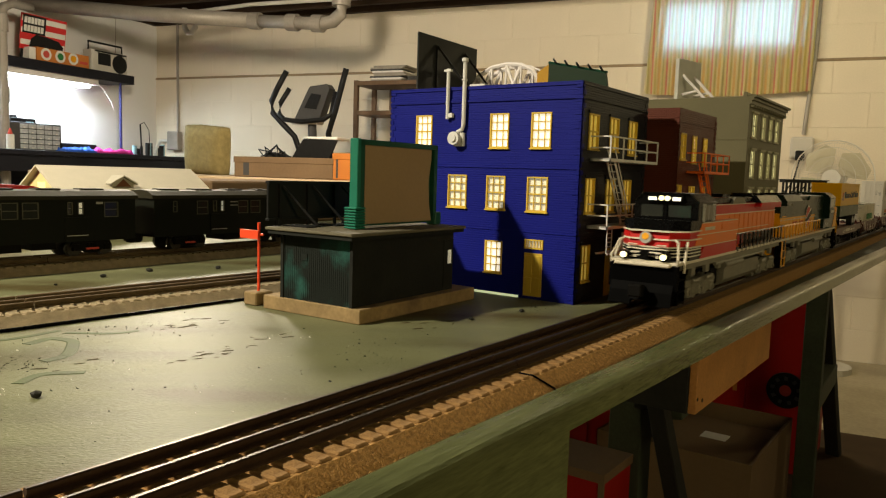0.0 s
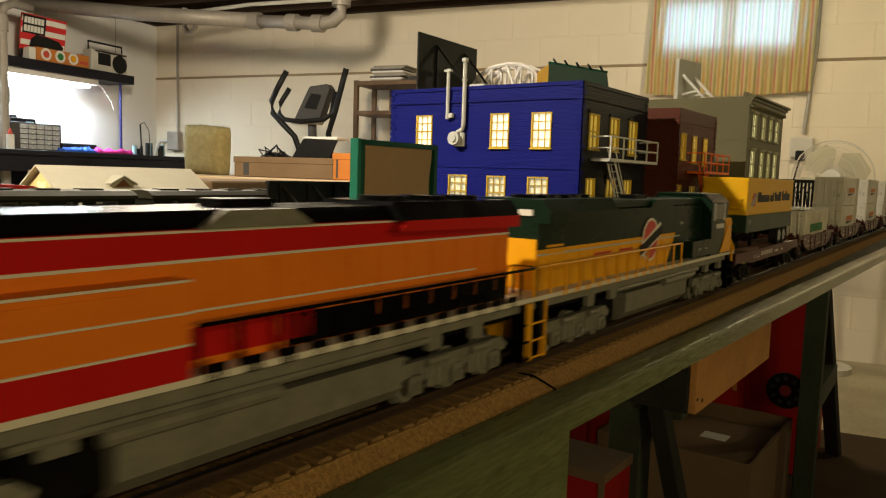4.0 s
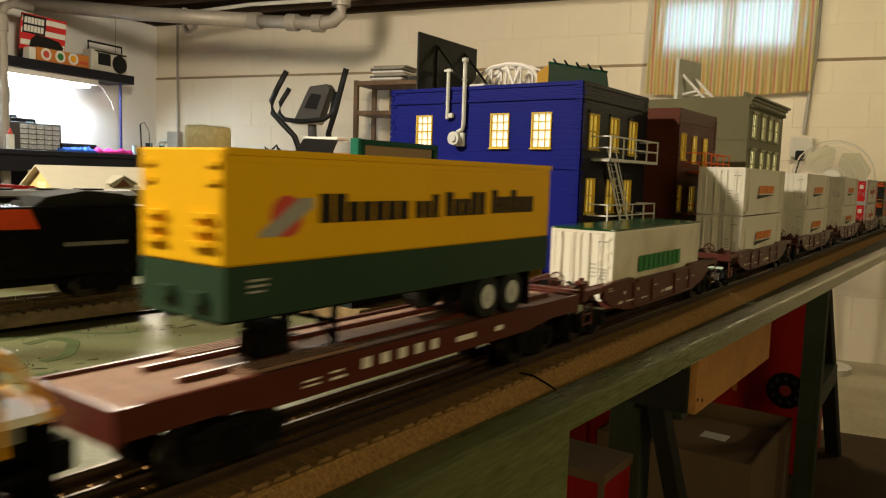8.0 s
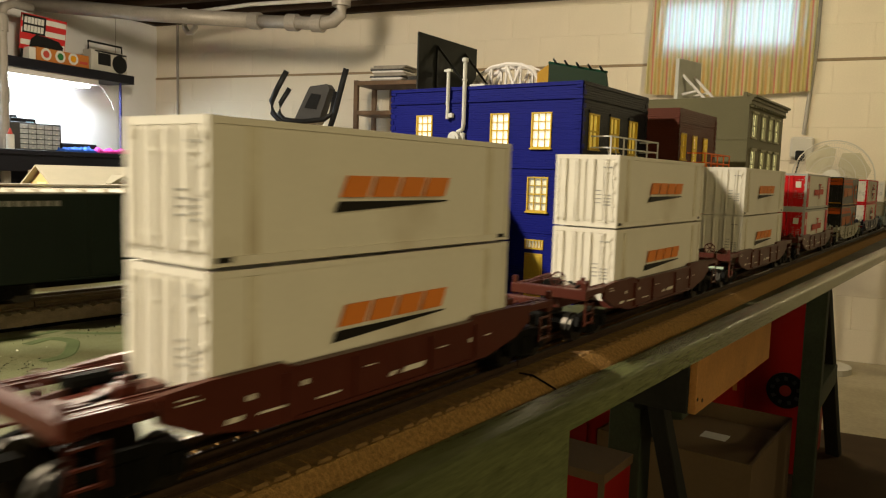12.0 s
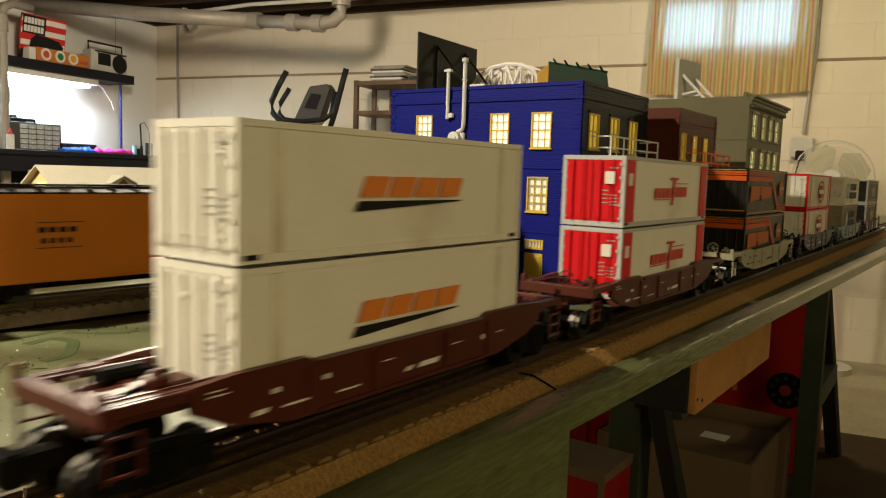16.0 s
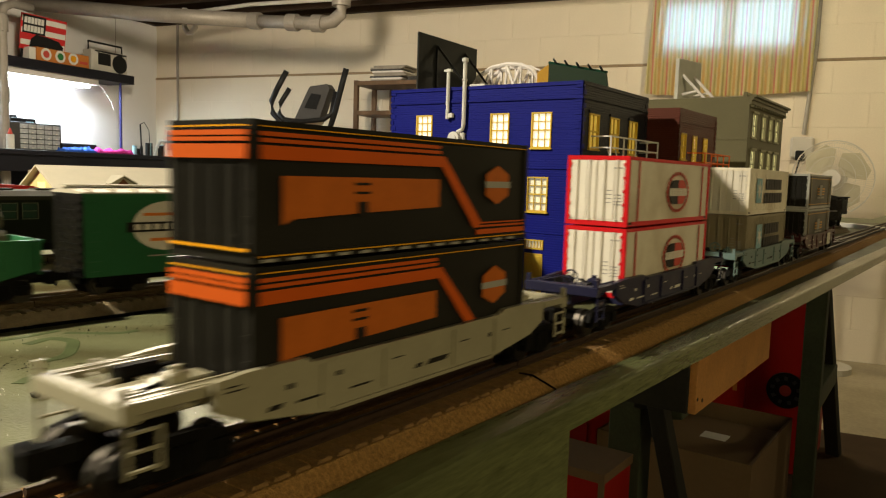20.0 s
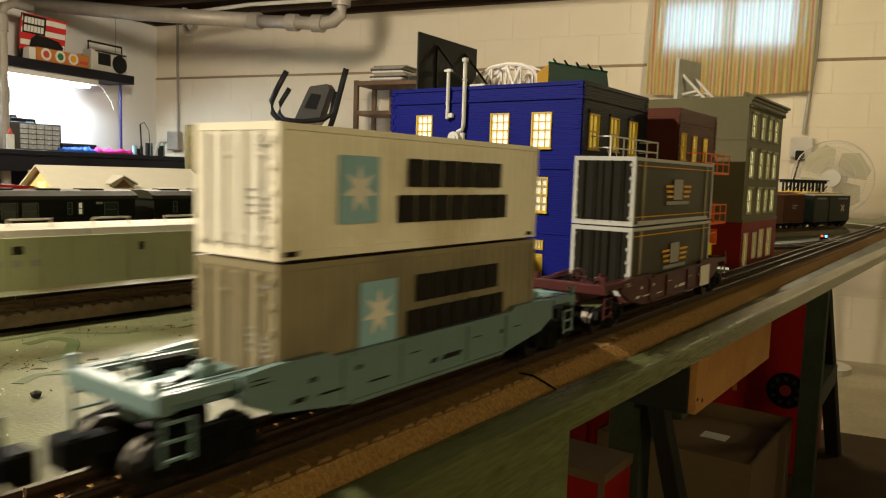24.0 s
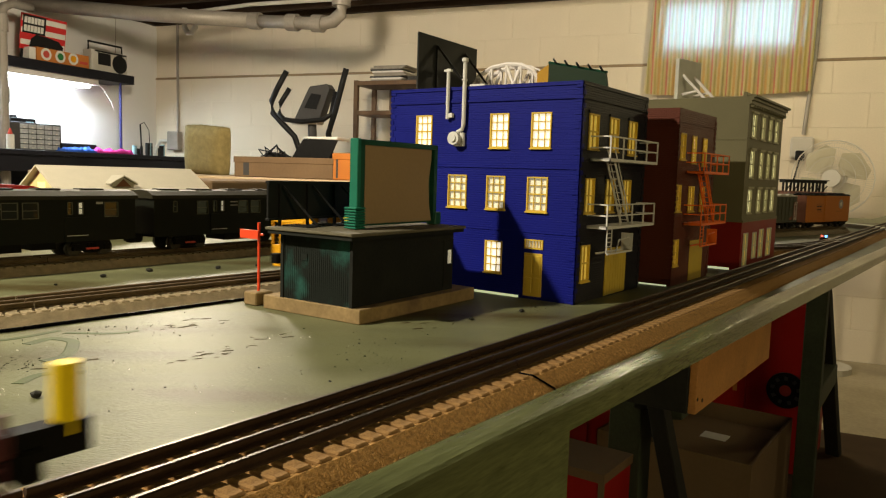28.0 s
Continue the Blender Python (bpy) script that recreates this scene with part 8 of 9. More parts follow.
    for xa, sx, col in ((0.006 + P, 1, pilot), (S - 0.006, -1, LOCO_BLACK if one else LOCO_YELLOW)):
        for s in (-1, 1):
            st = bmesh.new()
            y0, y1 = sorted((s * 0.0215, s * w))
            c, d = sorted((xa, xa + sx * 0.018))
            for k in range(3):
                box(st, c, d, y0, y1, 0.0190 + 0.0095 * k, 0.0202 + 0.0095 * k)
            box(st, c, c + 0.0012, y0, y1, 0.0180, 0.0500)
            box(st, d - 0.0012, d, y0, y1, 0.0180, 0.0500)
            part("step_well", st, col, lo)
        add(lo, "end_plate", col, (min(xa, xa - sx * 0.004), max(xa, xa - sx * 0.004), -w, w, 0.0300, 0.0500))
        coupler(lo, xa - sx * 0.004, -sx)
    # rails and grab irons
    for s in (-1, 1):
        hand = CREAM_LINE if one else LOCO_YELLOW
        tb = bmesh.new()
        tube_path(tb, [(x + P, s * y, z) for x, y, z in ((0.004, 0.0275, 0.0440), (0.004, 0.0285, 0.0560), (0.013, 0.0250, 0.0690), (0.016, 0.0215, 0.0705))], 0.0011, 6)
        tube_path(tb, [(x + P, s * y, z) for x, y, z in ((0.016, 0.0300, 0.0440), (0.017, 0.0300, 0.0560), (0.026, 0.0285, 0.0690))], 0.0011, 6)
        part("grab_iron", tb, hand, lo)
        ladder = bmesh.new()
        for k in range(4):
            rod(ladder, (0.0085 + P, s * 0.0080, 0.0555 + 0.0035 * k), (0.0085 + P, s * 0.0165, 0.0555 + 0.0035 * k), 0.0006, 5)
        part("nose_ladder", ladder, CREAM_LINE if one else LOCO_YELLOW, lo)
        xs = [0.176 + k * (S - 0.186) / 13 for k in range(14)]
        rail_line(lo, "handrail", rail_m, xs, 0.0690, 0.0532, s * (w - 0.001), 0.0008)
        eb = bmesh.new()
        tube_path(eb, [(S - 0.010, s * 0.0275, 0.0532), (S - 0.008, s * 0.0275, 0.0690), (S - 0.008, s * 0.0120, 0.0690), (S - 0.008, s * 0.0120, 0.0532)], 0.0009, 6)
        part("end_rail", eb, rail_m, lo)
    if not one:
        for s in (-1, 1):
            y = s * 0.0200
            for r, m2, d0, d1 in ((0.0165, LOGO_WHITE, 0.0, 0.0003), (0.0145, LOGO_RED, 0.0003, 0.0006)):
                part("logo_disc", rod(bmesh.new(), (0.2265, y + s * d0, 0.0742), (0.2265, y + s * d1, 0.0742), r, 28), m2, lo)
            for lift, hw, m2, d0 in ((0.0055, 0.0185, LOGO_WHITE, 0.0006), (0.0036, 0.0215, LOGO_BLACK, 0.0009)):
                q = s * 0.0075
                db = prism(bmesh.new(), [(0.2265 - hw, 0.0742 + q - lift), (0.2265 + hw, 0.0742 - q - lift), (0.2265 + hw, 0.0742 - q + lift), (0.2265 - hw, 0.0742 + q + lift)], "y", y + s * d0, y + s * (d0 + 0.0003))
                part("logo_bar", db, m2, lo)
            specks(lo, [(0.262 + 0.004 * k, 0.2652 + 0.004 * k, 0.0690, 0.0706) for k in range(6)] + [(0.300 + 0.004 * k, 0.3032 + 0.004 * k, 0.0690, 0.0706) for k in range(7)], LOGO_RED, s * 0.0201 + (0.0004 if s > 0 else 0))
            vl = bmesh.new()
            for k in range(6):
                box(vl, E - 0.030, E - 0.010, min(s * 0.0195, s * 0.0201), max(s * 0.0195, s * 0.0201), 0.0580 + 0.004 * k, 0.0594 + 0.004 * k)
            part("louver", vl, LOCO_YELLOW, lo)
        add(lo, "end_number_board", LOGO_WHITE, (E, E + 0.001, -0.015, -0.006, 0.0965, 0.1000), (E, E + 0.001, 0.006, 0.015, 0.0965, 0.1000))
    return lo


moving.append((locomotive("orange"), 0.605, 0.0))
second = locomotive("yellow")
moving.append((second, 1.417, 0.0))
moving.append((flat_car(), 1.418, 0.0))
moving.append((trailer(), 1.4560, 0.0))


# ---- far train ----
def box_car(name, label, L, body, roof, end, ribs=0, walk_m=None):
    """Distance runs back from the leading end; local x is minus that, so the car spans -L..0."""
    c = thing(name, label, "rail car", "cars of the far freight train")
    w = 0.0250
    part("body", boxes((-L + 0.008, -0.008, -w, w, 0.0300, 0.0960), bevel=0.0006), body, c)
    for x0, x1 in ((-L + 0.0065, -L + 0.008), (-0.008, -0.0065)):
        part("end_wall", boxes((x0, x1, -w + 0.0005, w - 0.0005, 0.0300, 0.0965)), end, c)
        rb = bmesh.new()
        xa = x0 - 0.0012 if x0 < -0.02 else x1
        for k in range(9):
            box(rb, xa, xa + 0.0012, -w + 0.004, w - 0.004, 0.0350 + 0.0065 * k, 0.0372 + 0.0065 * k)
        part("end_rib", rb, end, c)
    part("roof", prism(bmesh.new(), [(-w - 0.0008, 0.0955), (-w - 0.0008, 0.0968), (0, 0.1005), (w + 0.0008, 0.0968), (w + 0.0008, 0.0955)], "x", -L + 0.006, -0.006), roof, c)
    part("roof_walk", boxes((-L + 0.004, -0.004, -0.006, 0.006, 0.1008, 0.1022)), walk_m or roof, c)
    rb = bmesh.new()
    for k in range(14):
        x = -L + 0.014 + k * (L - 0.028) / 13
        box(rb, x - 0.0008, x + 0.0008, -w, w, 0.0968, 0.0998 - 0.0005)
    part("roof_rib", rb, roof, c)
    part("door", boxes((-L / 2 - 0.024, -L / 2 + 0.024, -w - 0.0010, -w, 0.0315, 0.0945), bevel=0.0003), body, c)
    part("door_track", boxes((-L / 2 - 0.050, -L / 2 + 0.030, -w - 0.0014, -w, 0.0945, 0.0955), (-L / 2 - 0.050, -L / 2 + 0.030, -w - 0.0014, -w, 0.0300, 0.0312)), body, c)
    part("sill", boxes((-L + 0.010, -0.010, -0.010, 0.010, 0.0235, 0.0300)), UNDER_BLACK, c)
    for x in (-L + 0.012, -0.016):
        ld = bmesh.new()
        for k in range(8):
            box(ld, x, x + 0.007, -w - 0.0016, -w - 0.0008, 0.0340 + 0.0078 * k, 0.0348 + 0.0078 * k)
        part("ladder", ld, body, c)
    freight_truck(c, -0.040)
    freight_truck(c, -L + 0.040)
    coupler(c, -0.006, 1)
    coupler(c, -L + 0.006, -1)
    return c


FAR_SIDE = -0.0250
HOPPER_YELLOW = mat("hopper_yellow_paint", (0.62, 0.40, 0.015), 0.42, vary=0.07, scale=15, bump=0.04)
REEFER_ORANGE = mat("reefer_orange_paint", (0.50, 0.16, 0.015), 0.5, vary=0.08, scale=20, bump=0.06)
EXPRESS_GREEN = mat("near_black_green_paint", (0.012, 0.020, 0.014), 0.45, vary=0.15, scale=20)
WOOD_BROWN = mat("brown_wood_car_paint", (0.14, 0.055, 0.028), 0.6, vary=0.18, scale=30)
BOX_GREEN = mat("mid_green_car_paint", (0.022, 0.115, 0.045), 0.45, vary=0.08, scale=20)
MINT = mat("pale_grey_green_paint", (0.33, 0.36, 0.22), 0.5, vary=0.08, scale=25)
OLIVE_HOPPER = mat("dusty_olive_grey_paint", (0.085, 0.085, 0.060), 0.55, vary=0.18, scale=25)
CABOOSE = mat("caboose_orange_yellow", (0.62, 0.31, 0.012), 0.42, vary=0.06, scale=15)
TAN_ROOF = mat("dusty_pale_roof", (0.42, 0.39, 0.31), 0.6, vary=0.12, scale=20)


def far(ob, lead, length):
    BEHIND.append((ob, lead, length))
    return ob


def steam_engine():
    e = thing("steam_locomotive", "black model steam locomotive with green signal lamp", "locomotive")
    L = 0.290
    part("boiler", rods(((-0.215, 0, 0.066), (-0.020, 0, 0.066), 0.0235), n=24), LOCO_BLACK, e)
    part("smokebox_door", rods(((-0.020, 0, 0.066), (-0.014, 0, 0.066), 0.0180), ((-0.014, 0, 0.066), (-0.008, 0, 0.066), 0.0070), n=20), LOCO_BLACK, e)
    part("stack", rods(((-0.045, 0, 0.086), (-0.045, 0, 0.101), 0.0065), n=14), LOCO_BLACK, e)
    for x in (-0.085, -0.130, -0.165):
        part("dome", rods(((x, 0, 0.085), (x, 0, 0.0965), 0.0095), ((x, 0, 0.0965), (x, 0, 0.1005), 0.0060), n=14), LOCO_BLACK, e)
    for s in (-1, 1):
        part("boiler_pipe", tube_path(bmesh.new(), [(-0.200, s * 0.0215, 0.080), (-0.10, s * 0.0225, 0.081), (-0.03, s * 0.0200, 0.079)], 0.0011, 6), LOCO_BLACK, e)
        part("running_board", boxes((-0.225, -0.012, min(s * 0.016, s * 0.0270), max(s * 0.016, s * 0.0270), 0.0500, 0.0520)), LOCO_BLACK, e)
        part("cylinder", rods(((-0.065, s * 0.0215, 0.034), (-0.030, s * 0.0215, 0.034), 0.0085), n=14), LOCO_BLACK, e)
        part("side_rod", boxes((-0.190, -0.050, min(s * 0.0215, s * 0.0230), max(s * 0.0215, s * 0.0230), 0.0285, 0.0315)), WHEEL_STEEL, e)
        for k, x in enumerate((-0.100, -0.140, -0.180)):
            bm = disc(bmesh.new(), x, s * 0.0140, s * 0.0195, 0.0330, 0.0180, 22)
            disc(bm, x, s * 0.0195, s * 0.0208, 0.0330, 0.0050, 10)
            part("driver", bm, UNDER_BLACK, e)
        for x in (-0.030, -0.235):
            part("pilot_wheel", disc(bmesh.new(), x, s * 0.0140, s * 0.0185, 0.0235, 0.0085, 16), UNDER_BLACK, e)
    part("frame", boxes((-0.270, -0.010, -0.0120, 0.0120, 0.0300, 0.0480)), UNDER_BLACK, e)
    cab = part("cab", boxes((-0.265, -0.215, -0.0265, 0.0265, 0.0480, 0.0900), bevel=0.001), LOCO_BLACK, e)
    part("cab_roof", boxes((-0.275, -0.210, -0.0285, 0.0285, 0.0900, 0.0935), bevel=0.001), LOCO_BLACK, cab)
    part("cab_window", boxes((-0.255, -0.242, -0.0272, -0.0262, 0.0680, 0.0830), (-0.238, -0.225, -0.0272, -0.0262, 0.0680, 0.0830)), DARK_GLASS, cab)
    part("pilot", prism(bmesh.new(), [(0.006, 0.0180), (-0.012, 0.0180), (-0.014, 0.0400), (-0.004, 0.0400)], "y", -0.0200, 0.0200), LOCO_BLACK, e)
    part("front_deck", boxes((-0.020, -0.002, -0.0230, 0.0230, 0.0440, 0.0465)), GREY_PAINT, e)
    part("marker_lamp", rods(((-0.006, -0.020, 0.0470), (-0.006, -0.020, 0.0540), 0.0032), n=10), mat("green_signal_glow", (0.15, 1.0, 0.45), 0.3, vary=0, bump=0, emit=5.0), e, "glowing green marker lamp")
    part("headlamp", rods(((-0.010, 0, 0.0800), (-0.003, 0, 0.0800), 0.0048), n=14), LAMP_GLOW, e)
    return e, L


def tender():
    t = thing("coal_tender", "black tender with orange-red side patch and tail lamp", "tender")
    L = 0.200
    part("tank", boxes((-L + 0.008, -0.008, -0.0260, 0.0260, 0.0330, 0.0860), bevel=0.0010), LOCO_BLACK, t)
    part("coal", prism(bmesh.new(), [(-0.100, 0.086), (-0.020, 0.086), (-0.030, 0.095), (-0.060, 0.098), (-0.090, 0.093)], "y", -0.021, 0.021), mat("coal_load", (0.012, 0.012, 0.012), 0.7, vary=0.4, scale=120, bump=0.8), t)
    part("side_patch", prism(bmesh.new(), [(-0.140, 0.0700), (-0.098, 0.0700), (-0.104, 0.0845), (-0.134, 0.0845)], "y", -0.0266, -0.0260), mat("orange_red_patch", (0.62, 0.07, 0.02), 0.4), t)
    bars(t, "marking", LOGO_GREY, -0.080, -0.030, 0.0560, 0.0590, -0.0260, 14, 0.3)
    part("deck_rail", tube_path(bmesh.new(), [(-L + 0.010, -0.024, 0.086), (-L + 0.010, -0.024, 0.092), (-0.110, -0.024, 0.092), (-0.110, -0.024, 0.086)], 0.0009, 6), LOCO_BLACK, t)
    part("tail_lamp", rods(((-L + 0.008, 0, 0.0780), (-L + 0.003, 0, 0.0780), 0.0050), n=14), mat("amber_tail_glow", (1.0, 0.55, 0.25), 0.3, vary=0, bump=0, emit=7.0), t, "glowing tail lamp")
    part("frame", boxes((-L + 0.006, -0.006, -0.0120, 0.0120, 0.0260, 0.0330)), UNDER_BLACK, t)
    freight_truck(t, -0.045)
    freight_truck(t, -L + 0.045)
    coupler(t, -L + 0.006, -1)
    return t, L


def big_hopper():
    L = 0.300
    c = thing("covered_hopper", "yellow covered hopper car with dull logo band", "rail car", "cars of the far freight train")
    body = bmesh.new()
    prof = [(-0.0150, 0.0330), (-0.0235, 0.0430), (-0.0255, 0.0600), (-0.0255, 0.0760), (-0.0225, 0.0900), (-0.0130, 0.0985), (0.0130, 0.0985), (0.0225, 0.0900), (0.0255, 0.0760), (0.0255, 0.0600), (0.0235, 0.0430), (0.0150, 0.0330)]
    prism(body, prof, "x", -L + 0.032, -0.032)
    part("tank_body", body, HOPPER_YELLOW, c)
    part("side_sill", boxes((-L + 0.006, -0.006, -0.0262, -0.0240, 0.0335, 0.0400), (-L + 0.006, -0.006, 0.0240, 0.0262, 0.0335, 0.0400)), HOPPER_YELLOW, c)
    part("roof_walk", boxes((-L + 0.010, -0.010, -0.0160, 0.0160, 0.0990, 0.1002)), HOPPER_YELLOW, c)
    part("roof_edge", boxes((-L + 0.012, -0.012, -0.0235, -0.0205, 0.0920, 0.0955)), HOPPER_YELLOW, c)
    for k in range(6):
        x = -L + 0.045 + k * 0.041
        part("hatch", boxes((x, x + 0.026, -0.0210, -0.0140, 0.1002, 0.1030), bevel=0.0006), HOPPER_YELLOW, c)
    for xa, s in ((-L + 0.008, 1), (-0.008, -1)):
        cage = bmesh.new()
        for y in (-0.0245, 0.0245):
            rod(cage, (xa, y, 0.034), (xa, y, 0.0985), 0.0011, 6)
            rod(cage, (xa + s * 0.012, y, 0.034), (xa + s * 0.012, y, 0.0985), 0.0011, 6)
            rod(cage, (xa, y, 0.036), (xa + s * 0.026, y, 0.090), 0.0011, 6)
            for k in range(8):
                rod(cage, (xa, y, 0.040 + 0.0075 * k), (xa + s * 0.012, y, 0.040 + 0.0075 * k), 0.0007, 5)
        rod(cage, (xa, -0.0245, 0.0985), (xa, 0.0245, 0.0985), 0.0011, 6)
        part("end_ladder", cage, HOPPER_YELLOW, c)
        sl = [bmesh.new()]
        prism(sl[0], [(xa, 0.0340), (xa + s * 0.026, 0.0400), (xa + s * 0.026, 0.0420), (xa, 0.0360)], "y", -0.0240, 0.0240)
        part("end_platform", sl[0], HOPPER_YELLOW, c)
    for x in (-0.095, -0.150, -0.205):
        part("discharge_gate", prism(bmesh.new(), [(x - 0.024, 0.0340), (x + 0.024, 0.0340), (x + 0.010, 0.0220), (x - 0.010, 0.0220)], "y", -0.0180, 0.0180), HOPPER_YELLOW, c)
    y = -0.0258
    part("logo_disc", rods(((-0.068, y + 0.0006, 0.0720), (-0.068, y, 0.0720), 0.0125), n=24), LOGO_RED, c)
    part("logo_band", prism(bmesh.new(), [(-0.0860, 0.0650), (-0.0500, 0.0770), (-0.0480, 0.0850), (-0.0500, 0.0850), (-0.0870, 0.0710)], "y", y - 0.0006, y), LOGO_GREY, c)
    part("logo_line", prism(bmesh.new(), [(-0.0870, 0.0640), (-0.0490, 0.0760), (-0.0490, 0.0775), (-0.0870, 0.0655)], "y", y - 0.0009, y - 0.0004), LOGO_BLACK, c)
    bars(c, "marking", LOGO_BLACK, -0.258, -0.240, 0.0700, 0.0760, y, 3, 0.2)
    bars(c, "marking", LOGO_GREY, -0.258, -0.226, 0.0620, 0.0645, y, 9, 0.3)
    part("round_label", rods(((-0.168, y + 0.0004, 0.0540), (-0.168, y - 0.0002, 0.0540), 0.0050), n=16), LOGO_GREY, c)
    freight_truck(c, -0.036)
    freight_truck(c, -L + 0.036)
    coupler(c, -0.006, 1)
    coupler(c, -L + 0.006, -1)
    return c, L


def express_reefer():
    L = 0.254
    c = box_car("refrigerator_car", "near-black green refrigerator car with red diamond and white cross", L, EXPRESS_GREEN, TAN_ROOF, EXPRESS_GREEN)
    part("sign_diamond", prism(bmesh.new(), [(-0.060, 0.0480), (-0.044, 0.0645), (-0.060, 0.0810), (-0.076, 0.0645)], "y", FAR_SIDE - 0.0005, FAR_SIDE), mat("dull_maroon_ink", (0.20, 0.02, 0.03), 0.5), c)
    for a, b in (((-0.0715, 0.0565), (-0.0485, 0.0725)), ((-0.0715, 0.0725), (-0.0485, 0.0565))):
        part("sign_cross", prism(bmesh.new(), [(a[0] - 0.003, a[1]), (a[0] + 0.004, a[1]), (b[0] + 0.003, b[1]), (b[0] - 0.004, b[1])], "y", FAR_SIDE - 0.0010, FAR_SIDE - 0.0005), PAPER, c)
    bars(c, "marking", LOGO_GREY, -0.092, -0.022, 0.0865, 0.0905, FAR_SIDE, 12, 0.3)
    bars(c, "marking", LOGO_GREY, -0.230, -0.170, 0.0865, 0.0905, FAR_SIDE, 9, 0.3)
    return c, L


def brown_car():
    L = 0.290
    c = box_car("box_car", "brown wooden-sided box car with board walls", L, WOOD_BROWN, WOOD_BROWN, WOOD_BROWN)
    bm = bmesh.new()
    for k in range(44):
        x = -L + 0.010 + k * (L - 0.020) / 43
        box(bm, x - 0.0003, x + 0.0003, FAR_SIDE - 0.0005, FAR_SIDE, 0.0310, 0.0950)
    part("board_seam", bm, UNDER_BLACK, c)
    specks(c, [(-0.075, -0.045, 0.070, 0.073), (-0.075, -0.055, 0.064, 0.067), (-0.240, -0.215, 0.066, 0.074)], LOGO_GREY, FAR_SIDE - 0.0003)
    return c, L


def orange_reefer():
    L = 0.272
    c = box_car("refrigerator_car", "orange refrigerator car with brown ends and pale emblem", L, REEFER_ORANGE, UNDER_BLACK, WOOD_BROWN)
    part("emblem", rods(((-0.062, FAR_SIDE, 0.0745), (-0.062, FAR_SIDE - 0.0005, 0.0745), 0.0125), n=24), LOGO_GREY, c)
    part("emblem_centre", rods(((-0.062, FAR_SIDE - 0.0005, 0.0745), (-0.062, FAR_SIDE - 0.0008, 0.0745), 0.0060), n=16), LOGO_WHITE, c)
    bars(c, "marking", LOGO_BLACK, -0.205, -0.175, 0.0670, 0.0710, FAR_SIDE, 4, 0.3)
    bars(c, "marking", LOGO_BLACK, -0.203, -0.178, 0.0590, 0.0628, FAR_SIDE, 4, 0.4)
    specks(c, [(-0.206, -0.172, 0.0742, 0.0748), (-0.206, -0.172, 0.0552, 0.0558), (-0.090, -0.050, 0.0560, 0.0565)], LOGO_BLACK, FAR_SIDE)
    return c, L


def short_hopper():
    L = 0.190
    c = thing("covered_hopper", "dusty olive-grey short covered hopper car", "rail car", "cars of the far freight train")
    part("body", prism(bmesh.new(), [(-L + 0.010, 0.0800), (-0.010, 0.0800), (-0.010, 0.0920), (-L + 0.010, 0.0920)], "y", -0.0250, 0.0250), OLIVE_HOPPER, c)
    part("hopper_side", prism(bmesh.new(), [(-L + 0.030, 0.0800), (-0.030, 0.0800), (-0.030, 0.0480), (-0.065, 0.0330), (-L + 0.065, 0.0330), (-L + 0.030, 0.0480)], "y", -0.0248, 0.0248), OLIVE_HOPPER, c)
    for k in range(8):
        x = -L + 0.030 + k * (L - 0.060) / 7
        part("side_stake", boxes((x - 0.0012, x + 0.0012, -0.0262, -0.0248, 0.0340, 0.0900)), OLIVE_HOPPER, c)
    part("side_sill", boxes((-L + 0.008, -0.008, -0.0262, -0.0245, 0.0320, 0.0365), (-L + 0.008, -0.008, 0.0245, 0.0262, 0.0320, 0.0365)), OLIVE_HOPPER, c)
    part("roof", boxes((-L + 0.008, -0.008, -0.0255, 0.0255, 0.0920, 0.0950), bevel=0.001), TAN_ROOF, c)
    for k in range(4):
        part("hatch", boxes((-L + 0.024 + 0.040 * k, -L + 0.046 + 0.040 * k, -0.0210, -0.0090, 0.0950, 0.0985), bevel=0.0006), TAN_ROOF, c)
    for xa in (-L + 0.010, -0.010):
        cg = bmesh.new()
        for dx in (0.0, 0.010 if xa < -0.05 else -0.010):
            rod(cg, (xa + dx, -0.0250, 0.034), (xa + dx, -0.0250, 0.080), 0.0011, 6)
        for k in range(5):
            rod(cg, (xa, -0.0250, 0.040 + 0.0085 * k), (xa + (0.010 if xa < -0.05 else -0.010), -0.0250, 0.040 + 0.0085 * k), 0.0007, 5)
        part("end_ladder", cg, TAN_ROOF, c)
    freight_truck(c, -0.036)
    freight_truck(c, -L + 0.036)
    coupler(c, -0.008, 1)
    coupler(c, -L + 0.008, -1)
    return c, L


